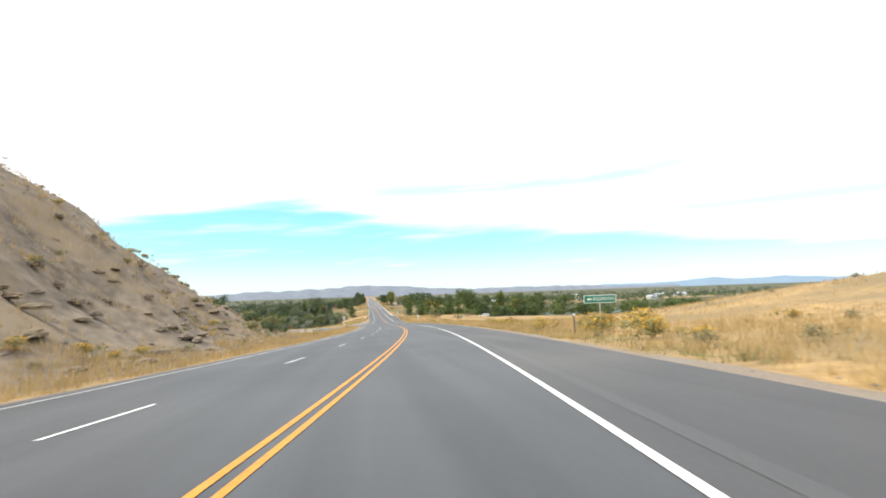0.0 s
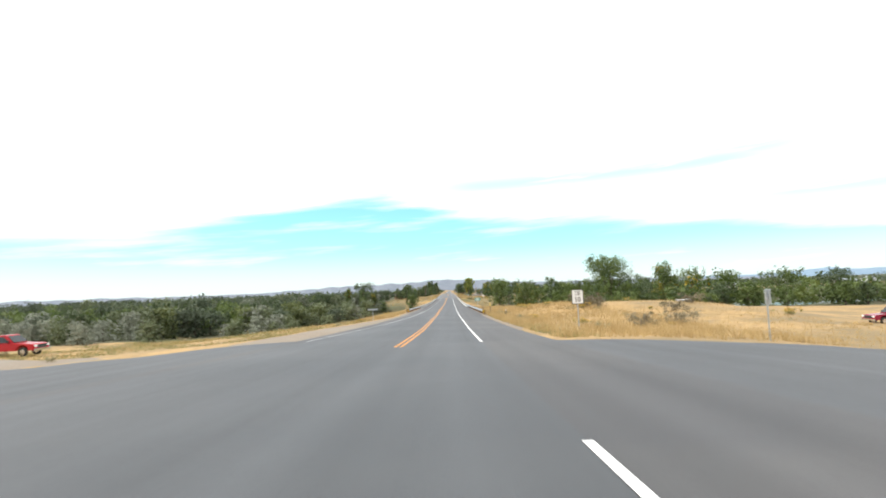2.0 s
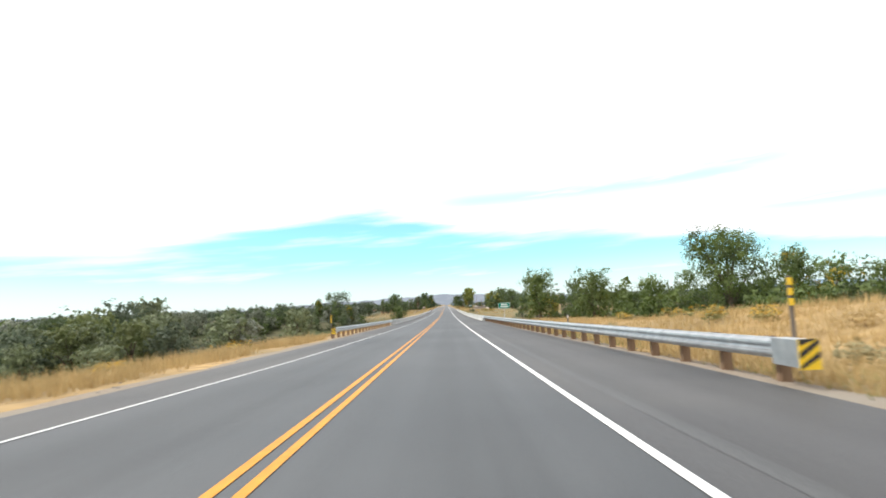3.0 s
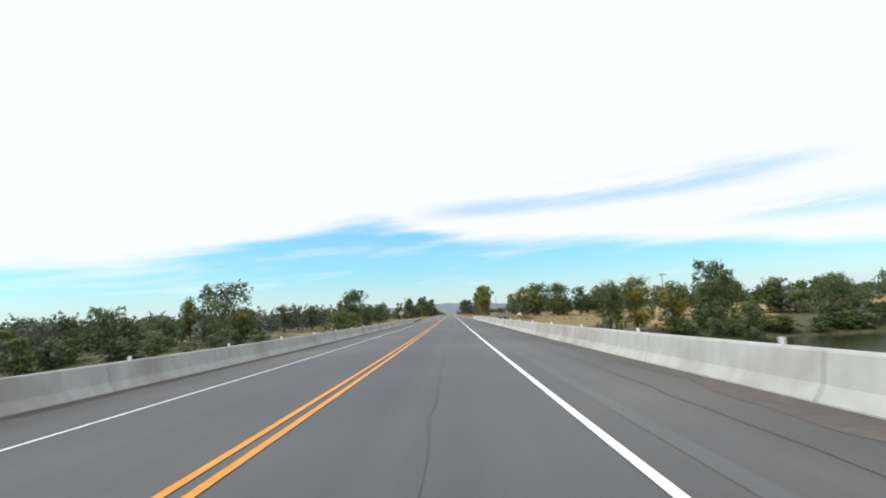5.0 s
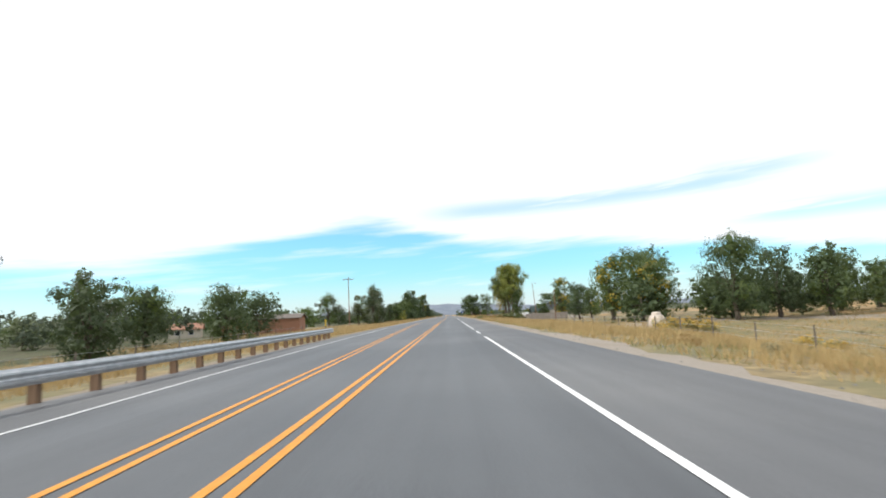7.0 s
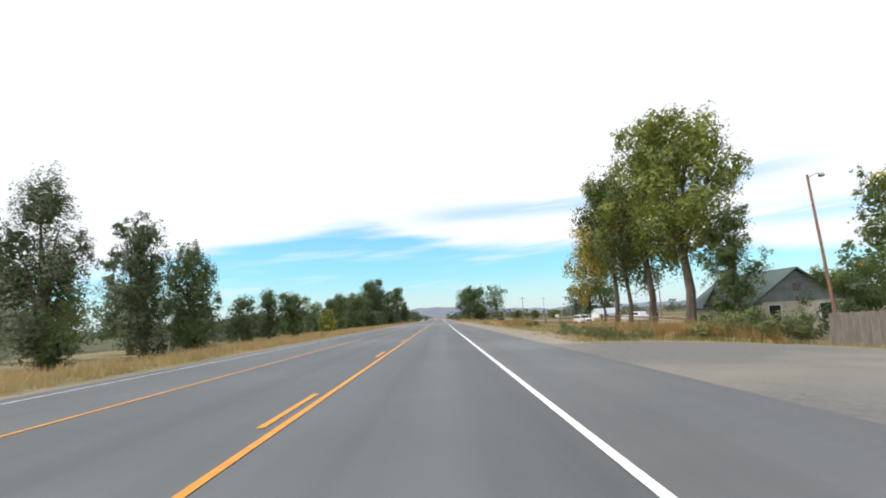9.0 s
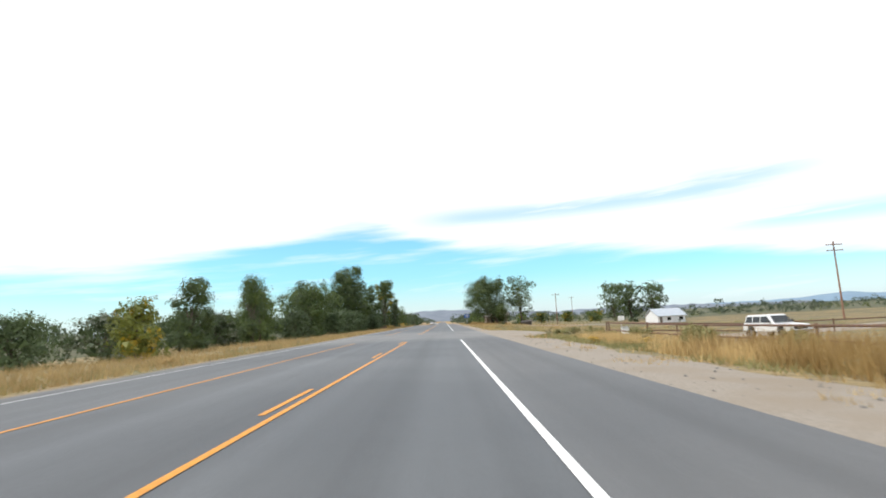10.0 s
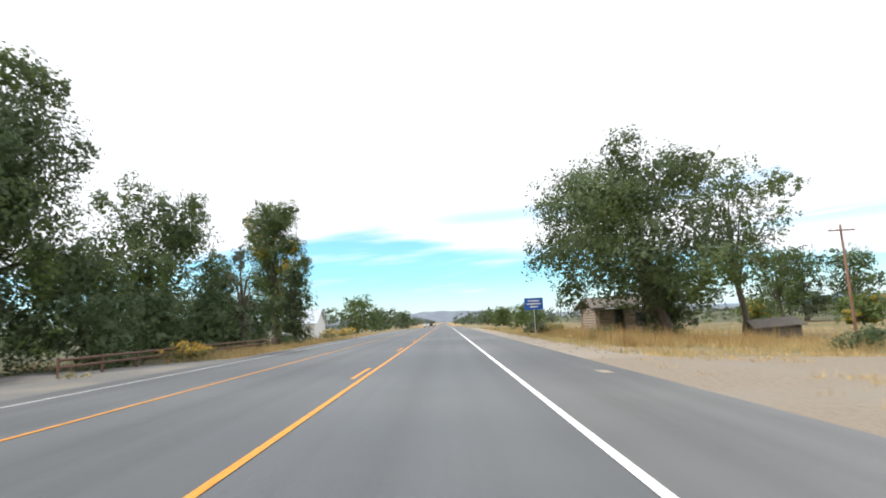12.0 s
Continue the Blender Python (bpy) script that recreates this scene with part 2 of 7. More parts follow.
LEAF_YELLOW = material("leaf_yellow", [(.32, .235, .022), (.52, .375, .038)], .35, .6, bump=0, per_island=True, transmit=.3)
WATER = material("river_water", [(.03, .035, .02), (.05, .05, .03)], .2, .12, bump=.05)
# ridge colours: the blue of the air in between is painted in
HAZED_HILL = material("hazed_far_hill", [(.125, .155, .195), (.18, .2, .235)], .01, .95, bump=0)
HAZED_MOUNTAIN = material("hazed_far_mountain", [(.15, .23, .31), (.19, .27, .35)], .01, .95, bump=0)
GRAVEL_PALE = material("pale_gravel", [(.21, .18, .143), (.32, .275, .225)], 22, .95, bump=.3, spots=(.245, .2, .15), spot_scale=.4)
GRAVEL_GREY = material("grey_gravel", [(.105, .102, .096), (.17, .162, .15)], 10, .95, bump=.5, spots=(.2, .18, .15), spot_scale=.15)
ROAD_DIRT = material("road_dirt", [(.075, .069, .064), (.112, .1, .09)], 6, .95, bump=.3, spots=(.075, .07, .066), spot_scale=.5)
TAR = material("tar_seam", [(.045, .045, .047), (.062, .062, .064)], 6, .7, bump=0)
TYRE = material("tyre_mark", [(.045, .049, .053), (.064, .069, .074)], 12, .8, bump=0)
DRY_GRASS = material("dry_grass", [(.37, .26, .11), (.57, .42, .195)], .5, .8, bump=0, per_island=True, transmit=.25)
WEED = material("green_weed", [(.18, .18, .07), (.32, .29, .12)], .5, .8, bump=0, per_island=True, transmit=.25)
BLOSSOM = material("yellow_blossom", [(.42, .26, .035), (.56, .36, .045)], .8, .7, bump=0, per_island=True)
SAGE = material("sagebrush_leaf", [(.23, .21, .115), (.36, .32, .18)], .6, .8, bump=0, per_island=True, transmit=.2)
SAGE_DARK = material("dry_sagebrush_leaf", [(.15, .13, .085), (.25, .215, .135)], .6, .8, bump=0, per_island=True, transmit=.2)
SIGN_GREEN = material("sign_green", [(0, .19, .13), (0, .23, .16)], 3, .4, bump=0)
SIGN_BLUE = material("sign_blue", [(.015, .1, .45), (.02, .13, .52)], 3, .4, bump=0)
SIGN_WHITE = material("sign_white", [(.72, .73, .72), (.85, .85, .84)], 3, .4, bump=0)
SIGN_BACK = material("sign_back_plywood", [(.42, .33, .27), (.52, .42, .35)], 3, .7, bump=.1)
BLACK = material("black_paint", [(.015, .015, .015), (.025, .025, .025)], 5, .5, bump=0)
RED_PAINT = material("red_car_paint", [(.36, .015, .022), (.42, .02, .03)], 2, .25, bump=0)
DARK_RED = material("dark_red_car_paint", [(.2, .008, .03), (.25, .012, .04)], 2, .25, bump=0)
CAR_WHITE = material("white_car_paint", [(.7, .71, .72), (.78, .78, .78)], 2, .3, bump=0)
CHROME = material("chrome", [(.6, .6, .62), (.7, .7, .72)], 4, .2, 1.0, bump=0)
RUBBER = material("rubber", [(.02, .02, .02), (.035, .035, .035)], 8, .85, bump=.1)
DARK_GLASS = material("dark_glass", [(.015, .02, .022), (.03, .035, .04)], 1, .06, bump=0)
SIDING = material("cream_siding", [(.5, .45, .36), (.6, .55, .46)], 2, .8, bump=.2)
SIDING_WHITE = material("white_siding", [(.68, .69, .7), (.78, .78, .78)], 2, .7, bump=.15)
ROOF_GREEN = material("green_roof", [(.05, .08, .075), (.085, .12, .11)], 5, .7, bump=.4)
ROOF_METAL = material("metal_roof", [(.45, .5, .55), (.58, .62, .66)], 2, .4, .5, bump=.1)
LOG = material("weathered_log", [(.22, .17, .125), (.4, .32, .25)], 6, .9, bump=.5, stretch=(.3, 1, 1))
FENCE_WOOD = material("fence_board_wood", [(.25, .215, .185), (.38, .335, .295)], 5, .9, bump=.3, stretch=(1, 1, .2))
OLD_WOOD = material("old_grey_wood", [(.1, .085, .07), (.2, .17, .145)], 5, .9, bump=.4)
POLE_WOOD = material("pole_wood", [(.19, .1, .065), (.31, .18, .12)], 6, .85, bump=.3, stretch=(1, 1, .15))
RUST = material("rusty_pipe", [(.1, .055, .04), (.18, .1, .07)], 8, .8, bump=.3)
BRICK_RED = material("red_brown_wall", [(.28, .14, .09), (.36, .19, .12)], 4, .85, bump=.2)
BEIGE = material("beige_shell", [(.5, .42, .34), (.62, .54, .45)], 4, .6, bump=.1)
SIGN_YELLOW = material("yellow_reflector", [(.75, .48, .015), (.85, .58, .03)], 3, .4, bump=0)
SIDING_GREY = material("grey_green_siding", [(.15, .175, .175), (.22, .25, .25)], 2, .8, bump=.2)

# ---- builders ----
def mesh_object(name, verts, faces, mat, parent=None, label="", smooth=False, loc=(0, 0, 0)):
    """A mesh from plan-metre corners."""
    me = bpy.data.meshes.new(name)
    v = np.asarray(verts, float) * K
    if isinstance(faces, np.ndarray):
        n, k = faces.shape
        me.vertices.add(len(v))
        me.vertices.foreach_set("co", v.astype(np.float32).ravel())
        me.loops.add(n * k)
        me.loops.foreach_set("vertex_index", faces.astype(np.int32).ravel())
        me.polygons.add(n)
        me.polygons.foreach_set("loop_start", np.arange(0, n * k, k, dtype=np.int32))
    else:
        me.from_pydata(v.tolist(), [], [tuple(int(i) for i in q) for q in faces])
    for mm in (mat if isinstance(mat, (list, tuple)) else [mat]):
        me.materials.append(mm)
    if smooth:
        me.polygons.foreach_set("use_smooth", [True] * len(me.polygons))
    me.update(calc_edges=True)
    ob = new(name, me)
    ob.location = [K * q for q in loc]
    if parent:
        ob.parent = parent
    if label:
        ob["label"] = label
    return ob


def empty(name, loc, rz=0.0):
    ob = new(name)
    ob.empty_display_size = 0.2
    ob.matrix_basis = pose(K * loc[0], K * loc[1], K * loc[2], 0, 0, rz)
    return ob


def boxes(items):
    """Corners and faces of boxes given as (x0, y0, z0, x1, y1, z1)."""
    V, F = [], []
    for x0, y0, z0, x1, y1, z1 in items:
        b = len(V)
        V += [(x0, y0, z0), (x1, y0, z0), (x1, y1, z0), (x0, y1, z0), (x0, y0, z1), (x1, y0, z1), (x1, y1, z1), (x0, y1, z1)]
        F += [(b, b + 3, b + 2, b + 1), (b + 4, b + 5, b + 6, b + 7), (b, b + 1, b + 5, b + 4), (b + 1, b + 2, b + 6, b + 5), (b + 2, b + 3, b + 7, b + 6), (b + 3, b, b + 4, b + 7)]
    return V, F


def ribbon(ss, lines, lift=0.0, base=None):
    """A strip along the road: lines are functions of s giving X; z from the road surface or base(s, X)."""
    V, F = [], []
    n = len(lines)
    for s in ss:
        for ln in lines:
            X = ln(s) if callable(ln) else ln
            z = (base or surf)(s, X) + lift
            V.append(tuple(float(q) for q in place(s, X, z)))
    for i in range(len(ss) - 1):
        for j in range(n - 1):
            a = i * n + j
            F.append((a, a + 1, a + n + 1, a + n))
    return V, F


def line(*pts):
    xs, ys = [p[0] for p in pts], [p[1] for p in pts]
    return lambda s: float(np.interp(s, xs, ys))


# ---- the land ----
def step(a, lo, hi):
    u = np.clip((a - lo) / (hi - lo), 0, 1)
    return u * u * (3 - 2 * u)


EDGE_R = line((-100, 5.0), (225, 5.0), (235, 5.3), (480, 5.2), (500, 5.0), (640, 4.9), (720, 4.6), (3000, 4.5))
EDGE_L = line((-100, -9.9), (110, -9.8), (150, -9.3), (180, -8.4), (232, -7.4), (300, -7.7), (480, -7.7), (510, -8.4), (560, -9.3), (640, -9.9), (900, -10.6), (3000, -10.6))
LEFT_S = [-300, 60, 120, 200, 260, 320, 440, 490, 540, 600, 9000]
LEFT_Z = [26, 7.0, 4, 1, -2.5, -4, -6, -3.5, -1.8, -.8, -.8]
RIGHT_S = [-300, 0, 60, 100, 150, 200, 290, 330, 430, 490, 530, 600, 9000]
RIGHT_Z = [26, 11.4, 7.6, 5, 2.2, -.5, -1.6, -4, -7, -6.3, -3.0, -1.6, -1.6]


def river_mid(X):
    return 411 + 0.12 * X


def land(s, X):
    """Height of the ground beside the road."""
    s, X = np.asarray(s, float), np.asarray(X, float)
    sx = np.atleast_1d(s)
    er = np.interp(s, [-100, 225, 235, 480, 500, 640, 720, 3000], [5, 5, 5.3, 5.2, 5, 4.9, 4.6, 4.5])
    el = np.interp(s, [-100, 110, 150, 180, 232, 300, 480, 510, 560, 640, 900, 3000], [9.9, 9.8, 9.3, 8.4, 7.4, 7.7, 7.7, 8.4, 9.3, 9.9, 10.6, 10.6])
    zr = surf(s, X) - 0.06
    a = np.where(X < 0, -X - el, X - er)
    far = np.where(X < 0, np.interp(s, LEFT_S, LEFT_Z), np.interp(s, RIGHT_S, RIGHT_Z))
    vl = np.minimum(far, -3.5 + 2.7 * step(s, 450, 600))
    vr = np.minimum(far, -3.5 + 1.6 * step(s, 450, 600))
    ax = np.abs(X)
    shelf = 1 - step(s, 120, 220)
    far = np.where(X < 0, far + (vl - far) * step(ax, 60, 150), far + (vr - far) * step(ax, 60 + 110 * shelf, 150 + 200 * shelf))
    z = zr + (far - zr) * step(a, 1.2, 26.0)
    ragged = 1.2 * np.sin(s * .31 + 1) + .8 * np.sin(s * .83 + X * .3) + .6 * np.sin(s * 1.7 - X * .5)
    z = z + np.where(X < 0, 17.3 * step(a + .35 * ragged, 2.2, 28.5) * (1 - step(s + 0.22 * X, 36, 88)), 0)
    z = z + np.where(X > 0, 1.3 * step(a, 3, 26) * np.exp(-((s - 46) / 30) ** 2 - ((X - 46) / 24) ** 2), 0)
    z = z + np.where(X > 0, 1.1 * step(a, 3, 26) * np.exp(-((s - 88) / 26) ** 2 - ((X - 50) / 22) ** 2), 0)
    z = z + np.where(X > 0, 7.0 * step(a, 2, 30) * np.exp(-((s - 25) / 58) ** 2 - ((X - 80) / 50) ** 2), 0)
    z = z + np.where(X > 0, 3.4 * step(a, 1.5, 14) * np.exp(-((s - 238) / 42) ** 2 - ((X - 30) / 20) ** 2), 0)
    z = z + np.where(X < 0, 1.7 * step(a, 4, 12) * np.exp(-((s - 75) / 8) ** 2 - ((X + 29) / 8) ** 2), 0)
    z = z - np.where(X > 0, 1.2 * step(X, 40, 75) * step(s, 760, 830), 0)
    river = 1 - step(np.abs(s - river_mid(X)), 58, 80)
    z = z + (-9.6 - z) * river
    und = np.sin(s * .13 + X * .07) * .14 + np.sin(s * .05 - X * .11 + 1) * .2 + np.sin(s * .6 + X * .9) * .05
    rills = np.sin(s * 1.1 + .5 * np.sin(X * .4)) * .22 + np.sin(s * .47 + X * .35 + 2) * .3 + np.sin(X * 1.3 + s * .2) * .16
    z = z + np.where(X < 0, rills * step(a, 4, 9) * (1 - step(s + .22 * X, 50, 80)), 0)
    return z + und * step(a, 2, 14)


def on_land(s, X, dz=0.0):
    x, y, z = place(s, X, float(land(s, X)) + dz)
    return float(x), float(y), float(z)


g_s = np.concatenate([np.arange(-60, 900, 3.0), 900 + 3900 * np.linspace(0, 1, 40)[1:] ** 2.0])
g_r = np.concatenate([np.arange(0, 30, 1.5), np.arange(30, 110, 4.0), 110 + 3900 * np.linspace(0, 1, 36) ** 2.2])
cols = np.concatenate([-g_r[::-1], g_r[1:]])
S_, X_ = np.meshgrid(g_s, cols, indexing="ij")
el_ = np.array([EDGE_L(s) for s in g_s])[:, None]
er_ = np.array([EDGE_R(s) for s in g_s])[:, None]
Xs = np.where(X_ < 0, X_ + el_ + 1.2, X_ + er_ - 1.2)
Xs[:, len(g_r) - 1] = 0.0
Zs = land(S_, Xs)
inside = (Xs > el_ - 0.01) & (Xs < er_ + 0.01)
Zs = np.where(inside, np.minimum(Zs, surf(S_, Xs) - 0.35), Zs)
px, py, pz = place(S_, Xs, Zs)
V = np.stack([px, py, pz], -1).reshape(-1, 3)
nc = len(cols)
ii, jj = np.meshgrid(np.arange(len(g_s) - 1), np.arange(nc - 1), indexing="ij")
a = (ii * nc + jj).reshape(-1)
F = np.stack([a, a + 1, a + nc + 1, a + nc], -1)
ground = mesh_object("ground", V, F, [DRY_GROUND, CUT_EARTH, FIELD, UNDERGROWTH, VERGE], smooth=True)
ms, mx = S_[:-1, :-1] + 2, Xs[:-1, :-1]
cut = ((mx < -12) & ((ms + .22 * mx < 62) | ((ms - 75) ** 2 + (mx + 29) ** 2 < 110)) & (mx > -48)).reshape(-1)
jag = 5 * np.sin(mx * .21) + 4 * np.sin(mx * .53 + 1) + 3 * np.sin(mx * 1.1 + ms * .3)
mid_ = river_mid(mx)
index = np.where(cut.reshape(ms.shape), 1, 0)
index = np.where((ms > 486) & (ms < 1200) & (np.abs(mx) < 62 + 2 * jag), 4, index)
index = np.where((ms > 745) & (mx > 20 + jag), 2, index)
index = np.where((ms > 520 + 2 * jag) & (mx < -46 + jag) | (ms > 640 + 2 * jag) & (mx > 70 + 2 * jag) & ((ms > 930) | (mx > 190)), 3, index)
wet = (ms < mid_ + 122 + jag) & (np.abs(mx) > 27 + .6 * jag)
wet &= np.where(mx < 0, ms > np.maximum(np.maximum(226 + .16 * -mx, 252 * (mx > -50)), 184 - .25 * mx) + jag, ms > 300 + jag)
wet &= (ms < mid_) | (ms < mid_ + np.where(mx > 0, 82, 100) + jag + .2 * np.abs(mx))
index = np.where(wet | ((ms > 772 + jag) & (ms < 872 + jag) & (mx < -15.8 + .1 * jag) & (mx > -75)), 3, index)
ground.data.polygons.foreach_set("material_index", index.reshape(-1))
tagged(ground, "dry tan grassland with a bare cut slope beside the road", "ground", kind="structure")

water = mesh_object("water", [(-900, 190, -8.2), (900, 420, -8.2), (900, 620, -8.2), (-900, 410, -8.2)], [(0, 1, 2, 3)], WATER)
tagged(water, "slow brown-green river under the road bridge", "water", kind="structure")

# distant ridges, with the aerial haze painted into their colours
def ridge(name, dist, a0, a1, height, seed, mat, label, base=-4.0):
    rng = random.Random(seed)
    ph = [rng.uniform(0, 6.28) for _ in range(8)]
    V, F = [], []
    n = 160
    for i in range(n + 1):
        u = i / n
        an = radians(a0 + (a1 - a0) * u)
        h = height(u) * (1 + .04 * math.sin(u * 19 + ph[0]) + .03 * math.sin(u * 47 + ph[1]) + .015 * math.sin(u * 110 + ph[2]))
        for r, k in ((0, 0), (.04, .45), (.10, .85), (.13, 1.0), (.25, 0)):
            d = dist * (1 + r + .01 * math.sin(u * 90 + ph[3]) * (k > 0))
            wob = 1 + .03 * math.sin(u * 120 + ph[4] + r * 50)
            V.append((d * math.sin(an), 120 + d * math.cos(an), base + h * k * wob))
    for i in range(n):
        for j in range(4):
            q = i * 5 + j
            F.append((q, q + 5, q + 6, q + 1))
    return tagged(mesh_object(name, V, F, mat, smooth=True), label, "hills", kind="structure")


def skyline(dist, *pts):
    """The crest's height over the base for (share of the way, degrees over the horizon)."""
    us, ds = [q[0] for q in pts], [q[1] for q in pts]
    return lambda u: 60 + dist * math.tan(radians(float(np.interp(u, us, ds))))


ridge("backdrop", 8000, -26, 13, skyline(8000, (0, .25), (.2, .5), (.41, .85), (.59, 1.12), (.69, 1.16), (.8, .9), (.9, .55), (1, .25)), 3, HAZED_HILL, "distant ridge in blue-grey haze colour on the horizon", -60)
ridge("backdrop", 6200, -70, -18, skyline(6200, (0, .5), (.4, .3), (.7, .5), (1, .2)), 5, HAZED_HILL, "low distant hills in blue-grey haze colour", -60)
ridge("backdrop", 6600, 5, 32, skyline(6600, (0, .2), (.2, .4), (.45, .55), (.7, .35), (1, .15)), 7, HAZED_HILL, "low distant hills in blue-grey haze colour", -60)
ridge("backdrop", 8600, 14, 64, skyline(8600, (0, .15), (.16, .4), (.28, .35), (.36, .5), (.42, .85), (.47, .55), (.54, .62), (.62, .35), (1, .25)), 9, HAZED_MOUNTAIN, "distant mountains in blue haze colour on the horizon", -60)

# ---- road ----
LEFT_W = line((-60, -9.15), (130, -9.1), (150, -8.7), (180, -7.5), (196, -6.7), (206, -6.3), (230, -5.55), (240, -5.25), (470, -5.15), (480, -5.4), (508, -6.2), (516, -6.7), (535, -7.3), (580, -8.6), (620, -9.0), (3000, -9.15))
ss = np.concatenate([np.arange(-60, 900, 3.0), np.arange(900, 3001, 50.0)])
V, F = ribbon(ss, [EDGE_L, LEFT_W, lambda s: float(crown_line(s)), -1.83, 0.0, 1.8, EDGE_R])
road = tagged(mesh_object("road", V, F, [ASPHALT, ASPHALT_SIDE, ASPHALT_PALE, ASPHALT_PALE_SIDE]), "worn grey asphalt two-lane highway", "road", kind="structure")
road.data.polygons.foreach_set("material_index", [(1 if i % 6 in (0, 5) else 0) + (2 if ss[i // 6] > 482 else 0) for i in range(len(F))])
# embankment skirt so that the deck and pavement have thickness
for name, e, sg in (("road_edge", EDGE_L, -1), ("road_edge", EDGE_R, 1)):
    V, F = [], []
    for s in ss:
        X = e(s)
        for dx, dz in ((0, -.002), (.02, -.5)):
            V.append(tuple(float(q) for q in place(s, X + sg * dx, surf(s, X) + dz)))
    F = [(2 * i, 2 * i + 1, 2 * i + 3, 2 * i + 2) for i in range(len(ss) - 1)]
    tagged(mesh_object(name, V, F, ASPHALT), "broken asphalt pavement edge", "road", kind="structure")


def stripe(name, s0, s1, mid_line, width, mat, label, lift=0.008, cat="road marking"):
    n = max(2, int((s1 - s0) / 3) + 1)
    V, F = ribbon(np.linspace(s0, s1, n), [lambda s: mid_line(s) - width / 2, lambda s: mid_line(s) + width / 2], lift)
    return tagged(mesh_object(name, V, F, mat), label, cat, kind="structure")


def at_x(x):
    return lambda s: x


SHIFT = line((150, 0), (171, .2), (188, .28), (210, .14), (260, .04), (300, 0))
MED = line((470, -2.1), (476, -2.2), (505, -3.1), (517, -3.5), (541, -4.25), (580, -5.49), (3000, -5.49))
for a, b in ((-60, 150.2), (151.6, 154.4), (172.8, 531), (536, 541), (546, 722.3), (753.5, 2500)):
    stripe("white_line", a, b, line((205, 1.79), (228, 1.7), (260, 1.7), (300, 1.79)), .115, WHITE, "white painted edge line")
for a, b in ((-60, 149.5), (170.8, 600)):
    stripe("yellow_line", a, b, lambda s: -1.77 + SHIFT(s), .105, YELLOW, "yellow painted centre line")
    stripe("yellow_line", a, b, lambda s: -2.02 + SHIFT(s), .105, YELLOW, "yellow painted centre line")
for a, b in ((600, 721.8), (742.8, 2500)):
    stripe("yellow_line", a, b, at_x(-1.77), .105, YELLOW, "yellow painted turn lane line")
for a, b in ((476.5, 600),):
    stripe("yellow_line", a, b, lambda s: MED(s), .105, YELLOW, "yellow painted median line")
    stripe("yellow_line", a, b, lambda s: MED(s) - .28, .105, YELLOW, "yellow painted median line")
for a, b in ((600, 667), (676, 724.5), (742, 2500)):
    stripe("yellow_line", a, b, at_x(-5.6), .105, YELLOW, "yellow painted turn lane line")
for k in range(-2, 20):
    s = 633.4 + 12.2 * k
    if s < 720:
        stripe("yellow_dash", s, s + 3.05, at_x(-2.02), .105, YELLOW, "yellow painted lane dash")
    s = 742.8 + 12.2 * k
    if s > 740:
        stripe("yellow_dash", s, s + 3.05, at_x(-2.02), .105, YELLOW, "yellow painted lane dash")
for a, b in ((-60, 152), (178.5, 2500)):
    stripe("white_line", a, b, LEFT_W, .1, WHITE_WORN, "white painted edge line")
for k in range(-4, 9):
    s = 7.4 + 12.2 * k
    stripe("white_dash", s, s + 3.05, at_x(-5.45), .1, WHITE, "white painted lane dash")


for a, b in ((-20, 148), (180, 484)):
    stripe("worn_strip", a, b, at_x(2.42), .24, ASPHALT_WORN, "pale worn strip beside the edge line", .003)


def patch(name, corners, mat, label, n=14, lift=0.05, cat="track"):
    """A laid surface between four plan corners (s, X), following the ground."""
    c = np.array(corners, float)
    V, F = [], []
    for i in range(n + 1):
        u = i / n
        for j in range(n + 1):
            v = j / n
            s, X = (1 - u) * (1 - v) * c[0] + u * (1 - v) * c[1] + u * v * c[2] + (1 - u) * v * c[3]
            rag = .35 * math.sin(s * 1.3 + X) * (1 if i in (0, n) or j in (0, n) else 0)
            s += rag
            e_r, e_l = EDGE_R(s), EDGE_L(s)
            on_road = e_l + .05 < X < e_r - .05
            z = float(surf(s, X)) - .005
            if not on_road:
                z += .017
                k = float(step(max(X - e_r, e_l - X), 0, 5.0))
                z = max(z * (1 - k) + (float(land(s, X)) + lift) * k, float(land(s, X)) + .03)
            if (i in (0, n) or j in (0, n)) and not on_road:
                z -= .09
            V.append(tuple(float(q) for q in place(s, X, z)))
    for i in range(n):
        for j in range(n):
            q = i * (n + 1) + j
            F.append((q, q + n + 1, q + n + 2, q + 1))
    return tagged(mesh_object(name, V, F, mat, smooth=True), label, cat, kind="structure")


def shoulder(name, side, s0, s1, w, mat, label, amp=.4):
    """A ragged strip of gravel along the pavement's edge."""
    e = EDGE_R if side > 0 else EDGE_L
    V, F = [], []
    sv = np.arange(s0, s1 + .1, 1.5)
    for s in sv:
        wid = w(s) + amp * (math.sin(s * .7) * .5 + math.sin(s * 1.9 + 2) * .3 + math.sin(s * .23) * .6)
        for k in (0, .35, .7, 1.0):
            X = e(s) + side * (max(.15, wid) * k - .02)
            z = max(float(land(s, X)) + .045 * (1 - k ** 3), float(surf(s, X)) - .035 if k < .5 else -99)
            V.append(tuple(float(q) for q in place(s, X, z)))
    for i in range(len(sv) - 1):
        for j in range(3):
            q = i * 4 + j
            F.append((q, q + 1, q + 5, q + 4) if side > 0 else (q, q + 4, q + 5, q + 1))
    return tagged(mesh_object(name, V, F, mat, smooth=True), label, "gravel", kind="structure")


